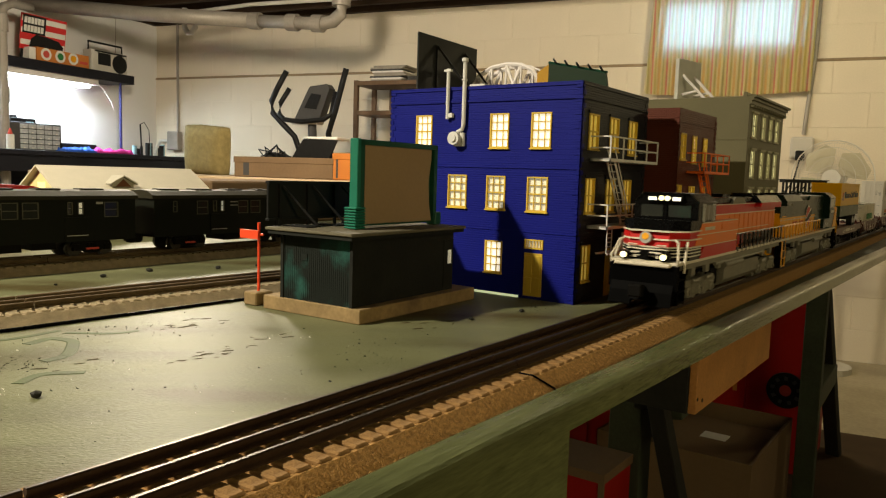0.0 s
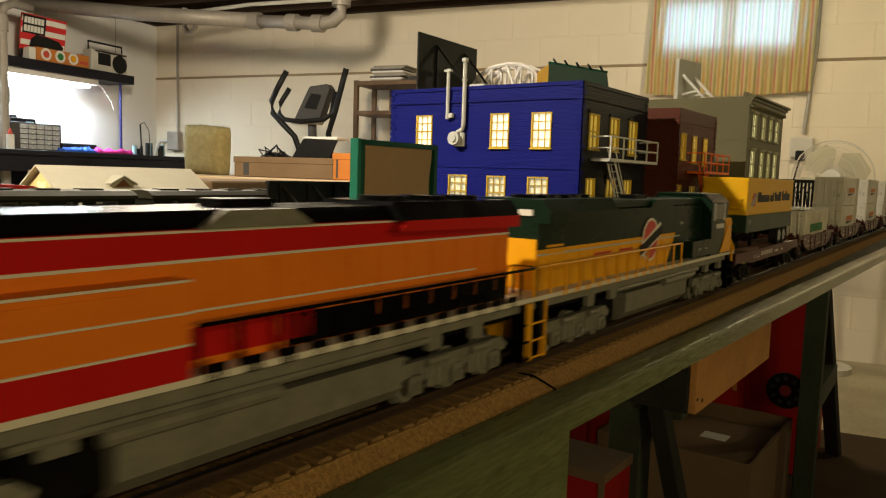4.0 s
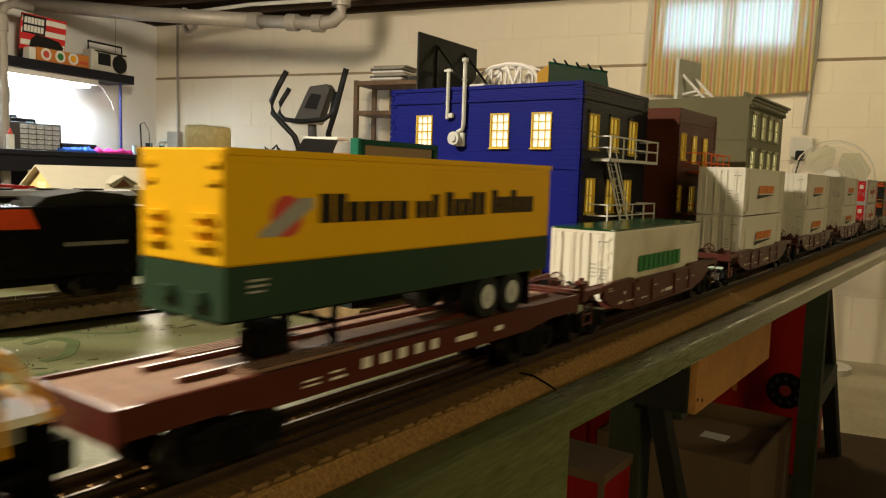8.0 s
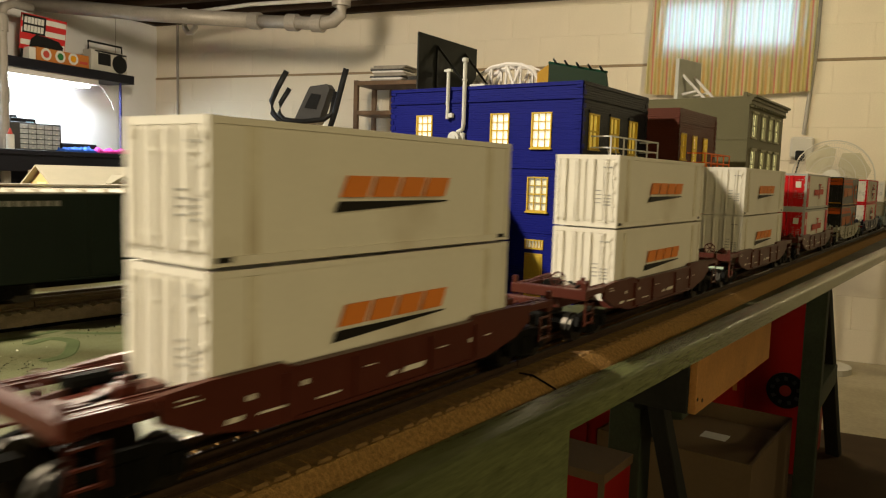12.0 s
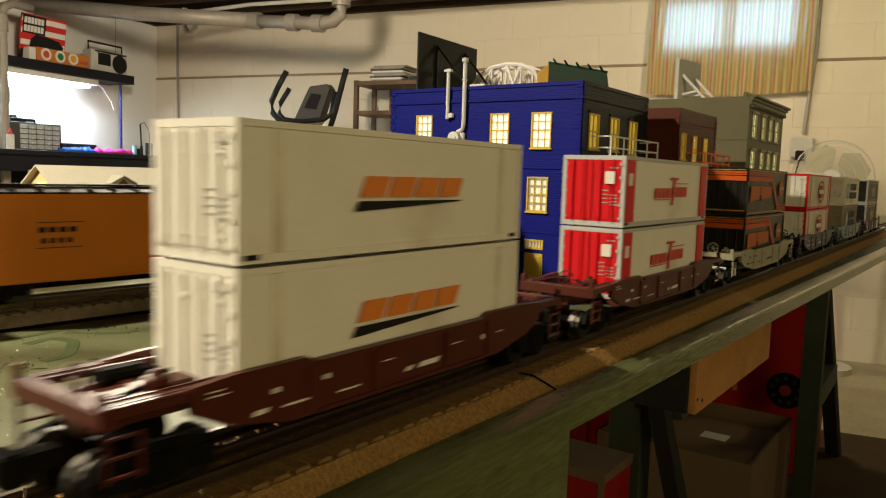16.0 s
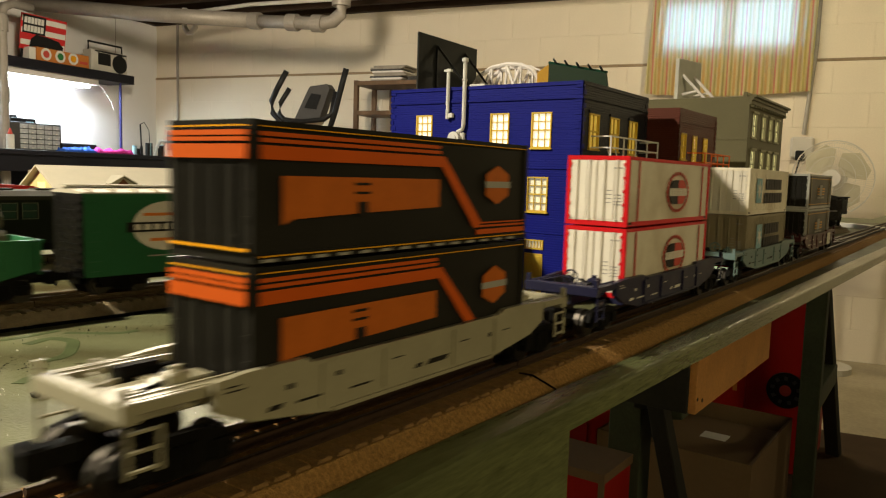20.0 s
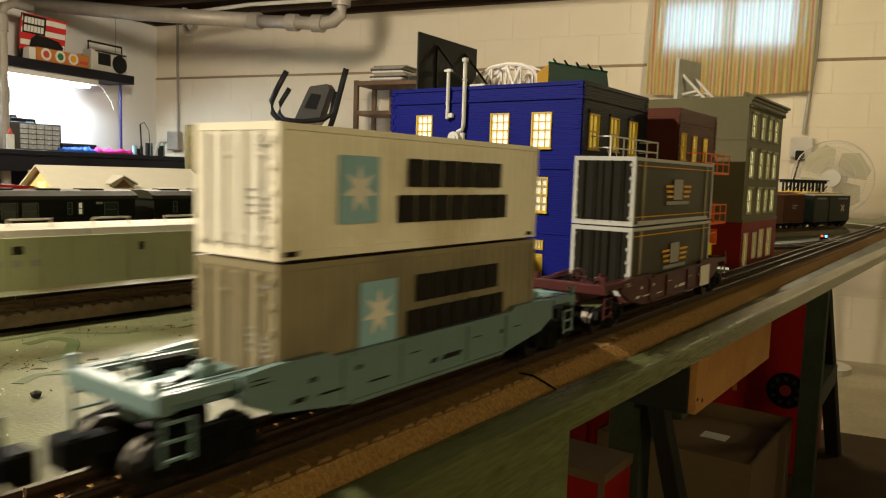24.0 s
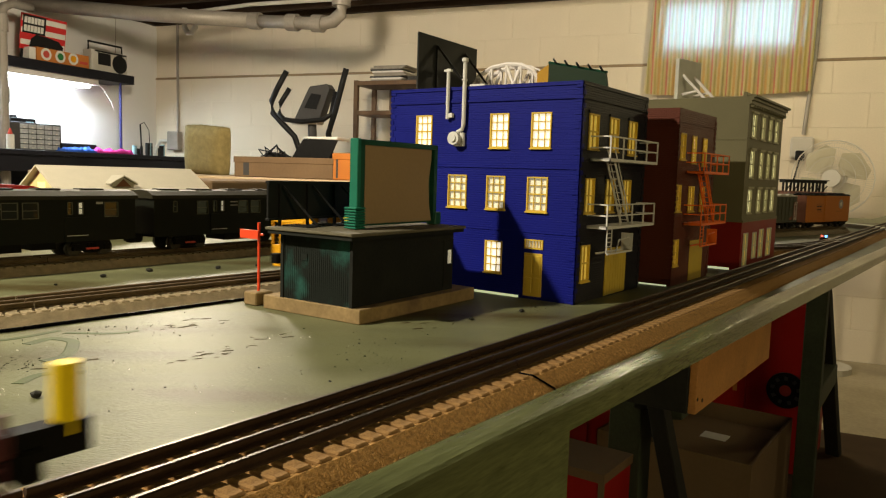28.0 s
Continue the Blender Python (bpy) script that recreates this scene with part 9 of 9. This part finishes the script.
def green_car():
    L = 0.266
    c = box_car("box_car", "mid green box car with pale oval emblem", L, BOX_GREEN, TAN_ROOF, LOCO_BLACK)
    ov = [(-0.188 + 0.031 * math.cos(2 * math.pi * k / 28), 0.0690 + 0.0205 * math.sin(2 * math.pi * k / 28)) for k in range(28)]
    part("emblem_oval", prism(bmesh.new(), ov, "y", FAR_SIDE - 0.0005, FAR_SIDE), LOGO_WHITE, c)
    part("emblem_band", boxes((-0.224, -0.152, FAR_SIDE - 0.0012, FAR_SIDE - 0.0005, 0.0645, 0.0725)), LOGO_BLACK, c)
    bars(c, "emblem_block", LOGO_WHITE, -0.218, -0.159, 0.0662, 0.0708, FAR_SIDE - 0.0012, 7, 0.3)
    specks(c, [(-0.210, -0.167, 0.0775, 0.0800), (-0.204, -0.172, 0.0565, 0.0590)], LOGO_ORANGE, FAR_SIDE - 0.0005, "emblem_bar")
    part("arc_mark", tube_path(bmesh.new(), [(-0.078, FAR_SIDE - 0.0003, 0.0570), (-0.074, FAR_SIDE - 0.0003, 0.0650), (-0.066, FAR_SIDE - 0.0003, 0.0705), (-0.055, FAR_SIDE - 0.0003, 0.0735)], 0.0016, 5), LOGO_GREY, c)
    specks(c, [(-0.060, -0.020, 0.0800, 0.0812), (-0.050, -0.024, 0.0722, 0.0760), (-0.050, -0.022, 0.0600, 0.0612), (-0.050, -0.030, 0.0575, 0.0585), (-0.205, -0.140, 0.0440, 0.0450)], LOGO_GREY, FAR_SIDE)
    return c, L


def gondola(label, body, L, top, letters, load):
    c = thing("gondola_car", label, "rail car", "cars of the far freight train")
    w = 0.0255
    for s in (-1, 1):
        part("side", prism(bmesh.new(), [(-L + 0.008, top), (-0.008, top), (-0.008, 0.0400), (-0.070, 0.0260), (-L + 0.070, 0.0260), (-L + 0.008, 0.0400)], "y", s * (w - 0.0015), s * w), body, c)
        n = 15
        for k in range(n):
            x = -L + 0.012 + k * (L - 0.024) / (n - 1)
            lo = 0.0275 if 0.066 < -x < L - 0.066 else 0.0405
            part("side_stake", boxes((x - 0.0011, x + 0.0011, min(s * w, s * (w + 0.0013)), max(s * w, s * (w + 0.0013)), lo, top - 0.002)), body, c)
        part("top_rail", boxes((-L + 0.007, -0.007, min(s * (w - 0.002), s * (w + 0.0015)), max(s * (w - 0.002), s * (w + 0.0015)), top - 0.002, top)), body, c)
    part("floor", boxes((-L + 0.008, -0.008, -w + 0.0015, w - 0.0015, 0.0330, 0.0360)), UNDER_BLACK, c)
    for x in (-L + 0.008, -0.0095):
        part("end_wall", boxes((x, x + 0.0015, -w + 0.0015, w - 0.0015, 0.0360, top)), body, c)
    if load == "covers":
        for k in range(5):
            x0 = -L + 0.012 + k * (L - 0.024) / 5
            x1 = x0 + (L - 0.024) / 5 - 0.001
            cv = part("cover", prism(bmesh.new(), [(-w + 0.001, top), (-w + 0.004, top + 0.005), (0, top + 0.0085), (w - 0.004, top + 0.005), (w - 0.001, top)], "x", x0, x1), TAN_ROOF, c, "pale dusty lift-off cover")
            part("lift_bar", tube_path(bmesh.new(), [(x0 + 0.010, -0.010, top + 0.006), (x0 + 0.010, -0.010, top + 0.012), (x0 + 0.040, -0.010, top + 0.012), (x0 + 0.040, -0.010, top + 0.006)], 0.0010, 6), TAN_ROOF, cv)
    else:
        for k, (y, z) in enumerate(((-0.0150, 0.0490), (0.0, 0.0490), (0.0150, 0.0490), (-0.0150, 0.0625), (0.0, 0.0625), (0.0150, 0.0625), (-0.0075, 0.0755), (0.0075, 0.0755))):
            part("pipe_load", rods(((-L + 0.030, y, z), (-0.030, y, z), 0.0068), n=14), OLIVE_HOPPER, c)
        for x in (-L + 0.08, -L / 2, -0.08):
            part("load_strap", tube_path(bmesh.new(), [(x, -0.0230, top), (x, -0.0225, 0.0690), (x, -0.0120, 0.0825), (x, 0.0120, 0.0825), (x, 0.0225, 0.0690), (x, 0.0230, top)], 0.0009, 6), UNDER_BLACK, c)
    if letters:
        bars(c, "marking", LOGO_BLACK, -L + 0.030, -L + 0.105, 0.0520, 0.0580, -w - 0.0013, 3, 0.7)
        bars(c, "marking", LOGO_GREY, -L + 0.030, -L + 0.105, 0.0430, 0.0480, -w - 0.0013, 6, 0.5)
        specks(c, [(-L + 0.176, -L + 0.180, 0.0505, 0.0570)], LOGO_BLACK, -w - 0.0013)
    freight_truck(c, -0.036)
    freight_truck(c, -L + 0.036)
    coupler(c, -0.007, 1)
    coupler(c, -L + 0.007, -1)
    return c, L


def caboose():
    L, H = 0.206, 0.116
    c = thing("caboose", "orange-yellow wide-window caboose with grey bay", "caboose")
    a, b, w = -L + 0.021, -0.036, 0.0250
    part("body", boxes((a, b, -w, w, 0.0440, 0.0800), bevel=0.0006), CABOOSE, c)
    part("skirt", boxes((a, b, -w - 0.0004, w + 0.0004, 0.0370, 0.0440)), TAN_ROOF, c)
    part("roof", boxes((-L + 0.014, -0.014, -w - 0.0015, w + 0.0015, 0.0800, 0.0835), bevel=0.001), TAN_ROOF, c)
    part("roof_line", boxes((a, b, -w - 0.0006, -w, 0.0788, 0.0800)), LOGO_BLACK, c)
    bay = part("bay", boxes((-H - 0.005, -H + 0.042, -w - 0.0030, w + 0.0030, 0.0690, 0.0960), bevel=0.0008), OLIVE_HOPPER, c, "grey cupola bay")
    part("bay_roof", boxes((-H - 0.050, -H + 0.046, -w - 0.0035, w + 0.0035, 0.0955, 0.0985), bevel=0.0008), TAN_ROOF, bay)
    part("bay_window", boxes((-H + 0.008, -H + 0.018, -w - 0.0036, -w - 0.0028, 0.0810, 0.0905), (-H + 0.020, -H + 0.030, -w - 0.0036, -w - 0.0028, 0.0810, 0.0905)), PANE_WARM, bay)
    part("bay_end", boxes((-H - 0.046, -H - 0.005, -0.018, 0.018, 0.0835, 0.0955)), TAN_ROOF, c)
    for x, m2 in ((-0.172, GREY_PAINT), (-0.138, mat("bright_yellow_lit_pane", (1.0, 0.72, 0.05), 0.4, vary=0, bump=0, emit=0.8)), (b - 0.018, LOGO_ORANGE)):
        wn = part("window", boxes((x - 0.0055, x + 0.0055, -w - 0.0008, -w, 0.0600, 0.0710)), m2, c)
        part("window_frame", boxes((x - 0.0065, x - 0.0053, -w - 0.0012, -w, 0.0590, 0.0720), (x + 0.0053, x + 0.0065, -w - 0.0012, -w, 0.0590, 0.0720), (x - 0.0053, x + 0.0053, -w - 0.0012, -w, 0.0710, 0.0720), (x - 0.0053, x + 0.0053, -w - 0.0012, -w, 0.0590, 0.0600)), WOOD_BROWN, wn)
    part("shield", prism(bmesh.new(), [(-H + 0.004, 0.0620), (-H + 0.034, 0.0620), (-H + 0.028, 0.0510), (-H + 0.019, 0.0460), (-H + 0.010, 0.0510)], "y", -w - 0.0006, -w), LOGO_RED, c)
    part("shield_band", boxes((-H + 0.001, -H + 0.037, -w - 0.0010, -w - 0.0006, 0.0545, 0.0580)), LOGO_BLACK, c)
    part("stripe", boxes((a, b, -w - 0.0006, -w, 0.0440, 0.0455)), WOOD_BROWN, c)
    for s, xe in ((-1, -L + 0.010), (1, -0.010)):
        part("platform", boxes((min(xe, xe - s * 0.026), max(xe, xe - s * 0.026), -w, w, 0.0380, 0.0410)), CABOOSE, c)
        rl = bmesh.new()
        for y in (-0.0245, -0.012, 0.012, 0.0245):
            rod(rl, (xe, y, 0.030), (xe, y, 0.066), 0.0011, 6)
        rod(rl, (xe, -0.0245, 0.066), (xe, 0.0245, 0.066), 0.0011, 6)
        rod(rl, (xe, -0.0245, 0.054), (xe, 0.0245, 0.054), 0.0009, 6)
        for y in (-0.0245, 0.0245):
            rod(rl, (xe - s * 0.024, y, 0.030), (xe - s * 0.024, y, 0.080), 0.0010, 6)
            rod(rl, (xe, y, 0.066), (xe - s * 0.006, y, 0.081), 0.0010, 6)
        pieces("end_railing", rl, CABOOSE, c)
        st = bmesh.new()
        for y0, y1 in ((-w, -0.014), (0.014, w)):
            for k in range(3):
                box(st, min(xe - s * 0.002, xe - s * 0.016), max(xe - s * 0.002, xe - s * 0.016), y0, y1, 0.0200 + 0.007 * k, 0.0212 + 0.007 * k)
            box(st, min(xe - s * 0.001, xe - s * 0.002), max(xe - s * 0.001, xe - s * 0.002), y0, y1, 0.0190, 0.0380)
        pieces("end_step", st, CABOOSE, c)
        coupler(c, xe, s)
    pieces("stack", rods(((b - 0.022, 0.010, 0.0835), (b - 0.022, 0.010, 0.0930), 0.0020), ((b - 0.010, 0.004, 0.0835), (b - 0.010, 0.004, 0.0930), 0.0014), ((b - 0.016, -0.004, 0.0835), (b - 0.016, -0.004, 0.0930), 0.0014)), CABOOSE, c)
    part("tank_box", boxes((-H - 0.012, -H + 0.010, -0.022, 0.022, 0.0250, 0.0370)), UNDER_BLACK, c)
    freight_truck(c, -0.062)
    freight_truck(c, -0.166)
    return c, L


for make, lead in ((steam_engine, 0.566), (tender, 0.860), (big_hopper, 1.0756), (express_reefer, 1.3780), (brown_car, 1.6560), (orange_reefer, 1.9690), (short_hopper, 2.2680), (green_car, 2.4900)):
    ob, L = make()
    far(ob, lead, L)
ob, L = gondola("dark green gondola car loaded with grey pipes", BOX_GREEN, 0.335, 0.0620, False, "pipes")
far(ob, 2.772, L)
ob, L = gondola("pale grey-green gondola car with lift-off covers", MINT, 0.336, 0.0640, True, "covers")
far(ob, 3.1530, L)
ob, L = caboose()
far(ob, 3.5160, L)


# ---- standing passenger cars ----
def coach(x_end, L):
    c = thing("passenger_coach", "dark green standing passenger coach with sash windows", "rail car", "standing passenger coaches", m=pose(x_end, 0.615, 0))
    w, D = 0.0255, mat("dark_coach_green", (0.0045, 0.0056, 0.0034), 0.5, vary=0.15, scale=20) if "dark_coach_green" not in bpy.data.materials else bpy.data.materials["dark_coach_green"]
    RF = bpy.data.materials.get("coach_roof_olive") or mat("coach_roof_olive", (0.021, 0.019, 0.011), 0.6, vary=0.12, scale=15)
    x0, x1 = -L, 0.0
    wins = [-0.028, -0.124, -0.150, -0.205, -0.232, -0.262] if L > 0.2 else [-0.03]
    slots = [(x - 0.0085, x + 0.0085, 0.0585, 0.0760) for x in (-0.030, -0.120, -0.141, -0.206)] + [(x - 0.003, x + 0.003, 0.0620, 0.0760) for x in (-0.066, -0.078, -0.175, -0.187, -0.246)]
    side = wall_mesh("y", -w, 0.0015, x0, x1, 0.0320, 0.0800, slots)
    bmesh.ops.remove_doubles(side, verts=side.verts[:], dist=0.00001)
    part("near_side", side, D, c)
    part("far_side", boxes((x0, x1, w - 0.0015, w, 0.0320, 0.0800)), D, c)
    for x in (x0, x1 - 0.0015):
        part("end_wall", boxes((x, x + 0.0015, -w + 0.0015, w - 0.0015, 0.0320, 0.0830)), D, c)
    part("floor", boxes((x0, x1, -w + 0.0015, w - 0.0015, 0.0320, 0.0345)), UNDER_BLACK, c)
    part("roof", prism(bmesh.new(), [(-w - 0.0015, 0.0790), (-w - 0.0010, 0.0830), (-0.0170, 0.0880), (0, 0.0895), (0.0170, 0.0880), (w + 0.0010, 0.0830), (w + 0.0015, 0.0790)], "x", x0 - 0.003, x1 + 0.003), RF, c)
    part("roof_vent", boxes(*[(x0 + 0.02 + 0.05 * k, x0 + 0.045 + 0.05 * k, -0.010, 0.010, 0.0885, 0.0905) for k in range(int(L / 0.055))]), RF, c)
    for i, (a, b, z0, z1) in enumerate(slots):
        wn = thing_part(c, "window")
        fr = bmesh.new()
        for rows in ((a, a + 0.0008, z0, z1), (b - 0.0008, b, z0, z1), (a, b, z1 - 0.0008, z1), (a, b, z0, z0 + 0.0008), (a, b, (z0 + z1) / 2 - 0.0004, (z0 + z1) / 2 + 0.0004)):
            box(fr, rows[0], rows[1], -w - 0.0006, -w + 0.001, rows[2], rows[3])
        part("window_frame", fr, OLIVE_HOPPER, wn)
        part("pane", boxes((a, b, -w + 0.0010, -w + 0.0014, z0, z1)), PANE_BLIND if i in (4, 6) else DARK_GLASS, wn)
    for x in (-0.070, -0.180):
        part("door", boxes((x - 0.014, x + 0.014, -w - 0.0008, -w, 0.0330, 0.0590)), D, c)
        part("grab_rail", boxes((x - 0.012, x + 0.012, -w - 0.0016, -w - 0.0008, 0.0385, 0.0393)), GREY_PAINT, c)
    specks(c, [(-0.048, -0.040, 0.0735, 0.0760), (-0.162, -0.150, 0.0735, 0.0748), (-0.162, -0.150, 0.0690, 0.0703)], LOGO_GREY, -w)
    part("underframe_box", boxes((-L / 2 - 0.03, -L / 2 + 0.01, -0.020, 0.020, 0.0230, 0.0320), (-L / 2 + 0.02, -L / 2 + 0.045, -0.022, 0.022, 0.0245, 0.0320)), UNDER_BLACK, c)
    for x in (-0.052, -L + 0.052):
        t = freight_truck(c, x, half=0.018)
        part("red_shoe", boxes((x - 0.007, x + 0.007, -0.0250, -0.0230, 0.0225, 0.0245)), LOGO_RED, t)
    coupler(c, 0.002, 1)
    coupler(c, -L - 0.002, -1)
    return c


coach(0.500, 0.275)
coach(0.800, 0.275)

# ---- behind the coaches: white-roofed house, brown board, red roof ----
hs = thing("model_house", "long white-roofed model house with small dormer", "model building", "model town buildings", m=pose(0.575, 0.93, 0))
part("wall", prism(bmesh.new(), [(0.0, 0.0), (0.10, 0.0), (0.10, 0.078), (0.05, 0.106), (0.0, 0.078)], "x", 0.006, 0.268), mat("pale_yellow_card", (0.60, 0.55, 0.26), 0.6, vary=0.06, emit=0.0), hs)
for s in (0, 1):
    bm = bmesh.new()
    pts = [(-0.008, 0.0765), (0.050, 0.1125), (0.050, 0.1150), (-0.010, 0.0785)]
    if s:
        pts = [(0.10 - y, z) for y, z in pts]
    prism(bm, pts, "x", -0.004, 0.278)
    part("roof_slope", bm, mat("cream_card_roof", (0.5, 0.46, 0.36), 0.7, vary=0.06) if s == 0 else bpy.data.materials["cream_card_roof"], hs)
part("dormer", prism(bmesh.new(), [(0.090, 0.082), (0.128, 0.082), (0.128, 0.088), (0.110, 0.0985), (0.092, 0.088)], "y", -0.006, 0.04), TAN_ROOF, hs)
part("dormer_gable", prism(bmesh.new(), [(0.096, 0.083), (0.124, 0.083), (0.110, 0.0955)], "y", -0.0068, -0.006), WOOD_BROWN, hs)
part("dormer_roof", prism(bmesh.new(), [(0.086, 0.0865), (0.110, 0.0995), (0.134, 0.0865), (0.134, 0.0885), (0.110, 0.1018), (0.086, 0.0885)], "y", -0.010, 0.04), TAN_ROOF, hs)
part("gable_window", boxes((0.0050, 0.0062, 0.038, 0.062, 0.074, 0.088)), mat("lit_yellow_gable_pane", (0.95, 0.9, 0.35), 0.5, vary=0.05, bump=0, emit=0.35), hs, "lit pale yellow gable window")
pb = thing("foam_board", "brown insulation board lying behind the model house", "board", m=pose(0.95, 1.05, 0))
part("slab", boxes((0.0, 0.42, 0.0, 0.28, 0.0, 0.092), bevel=0.004), KRAFT, pb)
rr = thing("model_roof", "small dark red rounded model roof beyond the coaches", "model building", m=pose(0.50, 0.90, 0))
part("roof", prism(bmesh.new(), [(-0.08, 0.0), (0.050, 0.0), (0.050, 0.079), (0.030, 0.084), (-0.02, 0.0865), (-0.08, 0.086)], "y", 0.0, 0.10), RED_PAINT, rr)

# ---- far end of the table ----
tr = thing("model_trestle", "dark timber model trestle at the far curve", "model bridge", m=pose(2.72, 0.27, 0, 0, 0, -54))
part("deck", boxes((-0.07, 0.07, -0.02, 0.02, 0.128, 0.136), (-0.074, 0.074, -0.026, 0.026, 0.136, 0.139)), OLD_OR_SHADED_TIMBER, tr)
for x in (-0.06, -0.035, -0.01, 0.015, 0.04, 0.062):
    part("bent", rods(((x, -0.016, 0.0), (x, -0.012, 0.128), 0.004), ((x, 0.016, 0.0), (x, 0.012, 0.128), 0.004), n=6), OLD_OR_SHADED_TIMBER, tr)
    part("cross_brace", rods(((x, -0.016, 0.02), (x, 0.012, 0.11), 0.0022), ((x - 0.012, -0.014, 0.09), (x + 0.012, -0.014, 0.12), 0.0022), n=5), OLD_OR_SHADED_TIMBER, tr)
wc = thing("white_curved_strip", "pale curved strip lying outside the far curve", "strip")
part("strip", sweep(bmesh.new(), [ARC_C + 0.395 * Vector((math.cos(radians(a)), math.sin(radians(a)))) for a in range(-82, 31, 4)], [(-0.016, 0.0002), (0.016, 0.0002), (0.016, 0.012), (-0.016, 0.012)]), PAPER, wc)
sw = thing("switch_machine", "small switch stand with blue and red light", "switch", m=pose(1.75, 0.044, 0))
part("housing", boxes((-0.012, 0.012, -0.008, 0.008, 0.0, 0.012), bevel=0.001), BLACK, sw)
part("lamp", rods(((-0.004, -0.003, 0.012), (-0.004, -0.003, 0.0160), 0.0022), n=10), mat("blue_lamp_glow", (0.10, 0.35, 1.0), 0.3, vary=0, bump=0, emit=6.0), sw, "glowing blue lamp")
part("lamp", rods(((0.004, 0.006, 0.012), (0.004, 0.006, 0.0155), 0.0016), n=10), mat("red_lamp_glow", (1.0, 0.08, 0.05), 0.3, vary=0, bump=0, emit=4.0), sw, "glowing red lamp")


# ---- motion ----
SPEED = 0.1625
LAG = [(0.0, -0.016), (1.0, 0.008), (2.0, 0.011), (3.0, 0.011), (4.5, 0.010), (6.0, 0.009), (7.0, 0.004), (8.0, -0.002), (9.0, -0.004), (10.0, -0.004), (12.5, -0.005),
       (15.0, 0.002), (18.0, 0.0), (20.0, 0.003), (22.0, 0.006), (25.0, 0.011), (27.0, 0.011), (28.0, 0.006)]
FAR_SPEED = 0.152


def travelled(t):
    """How far the near train has come by t seconds."""
    for (a, p), (b, q) in zip(LAG, LAG[1:]):
        if t <= b:
            return SPEED * t - (p + (q - p) * (t - a) / (b - a))
    return SPEED * t


def far_travelled(t):
    """The far train slows towards the end."""
    return FAR_SPEED * min(t, 26.1) + 0.134 * max(t - 26.1, 0.0)


def on_far_path(d, length):
    """The pose of a car whose leading end is at d: its trucks ride the rails."""
    xa, ya, _ = along(PATH_FAR, LEN_FAR, d - 0.036)
    xb, yb, _ = along(PATH_FAR, LEN_FAR, d - length + 0.036)
    h = math.atan2(ya - yb, xa - xb)
    mid = d - length / 2
    cx, cy = (xa + xb) / 2, (ya + yb) / 2
    return pose(cx + math.cos(h) * length / 2, cy + math.sin(h) * length / 2, 0, 0, 0, math.degrees(h))


def motions():
    steps = [float(k) for k in range(29)]
    for ob, u, z in moving:
        turn = 180 if ob is second else 0
        walk(ob, [(t, pose(u - travelled(t), 0, z, 0, 0, turn)) for t in steps])
    zero = next(s for s, p in zip(LEN_FAR, PATH_FAR) if p.x >= -1e-6)
    for ob, lead, length in BEHIND:
        rows = []
        for k in range(57):
            t = 0.5 * k
            d = zero + 0.010 - lead + far_travelled(t)
            rows.append((t, on_far_path(d, length)))
        walk(ob, rows)


motions()
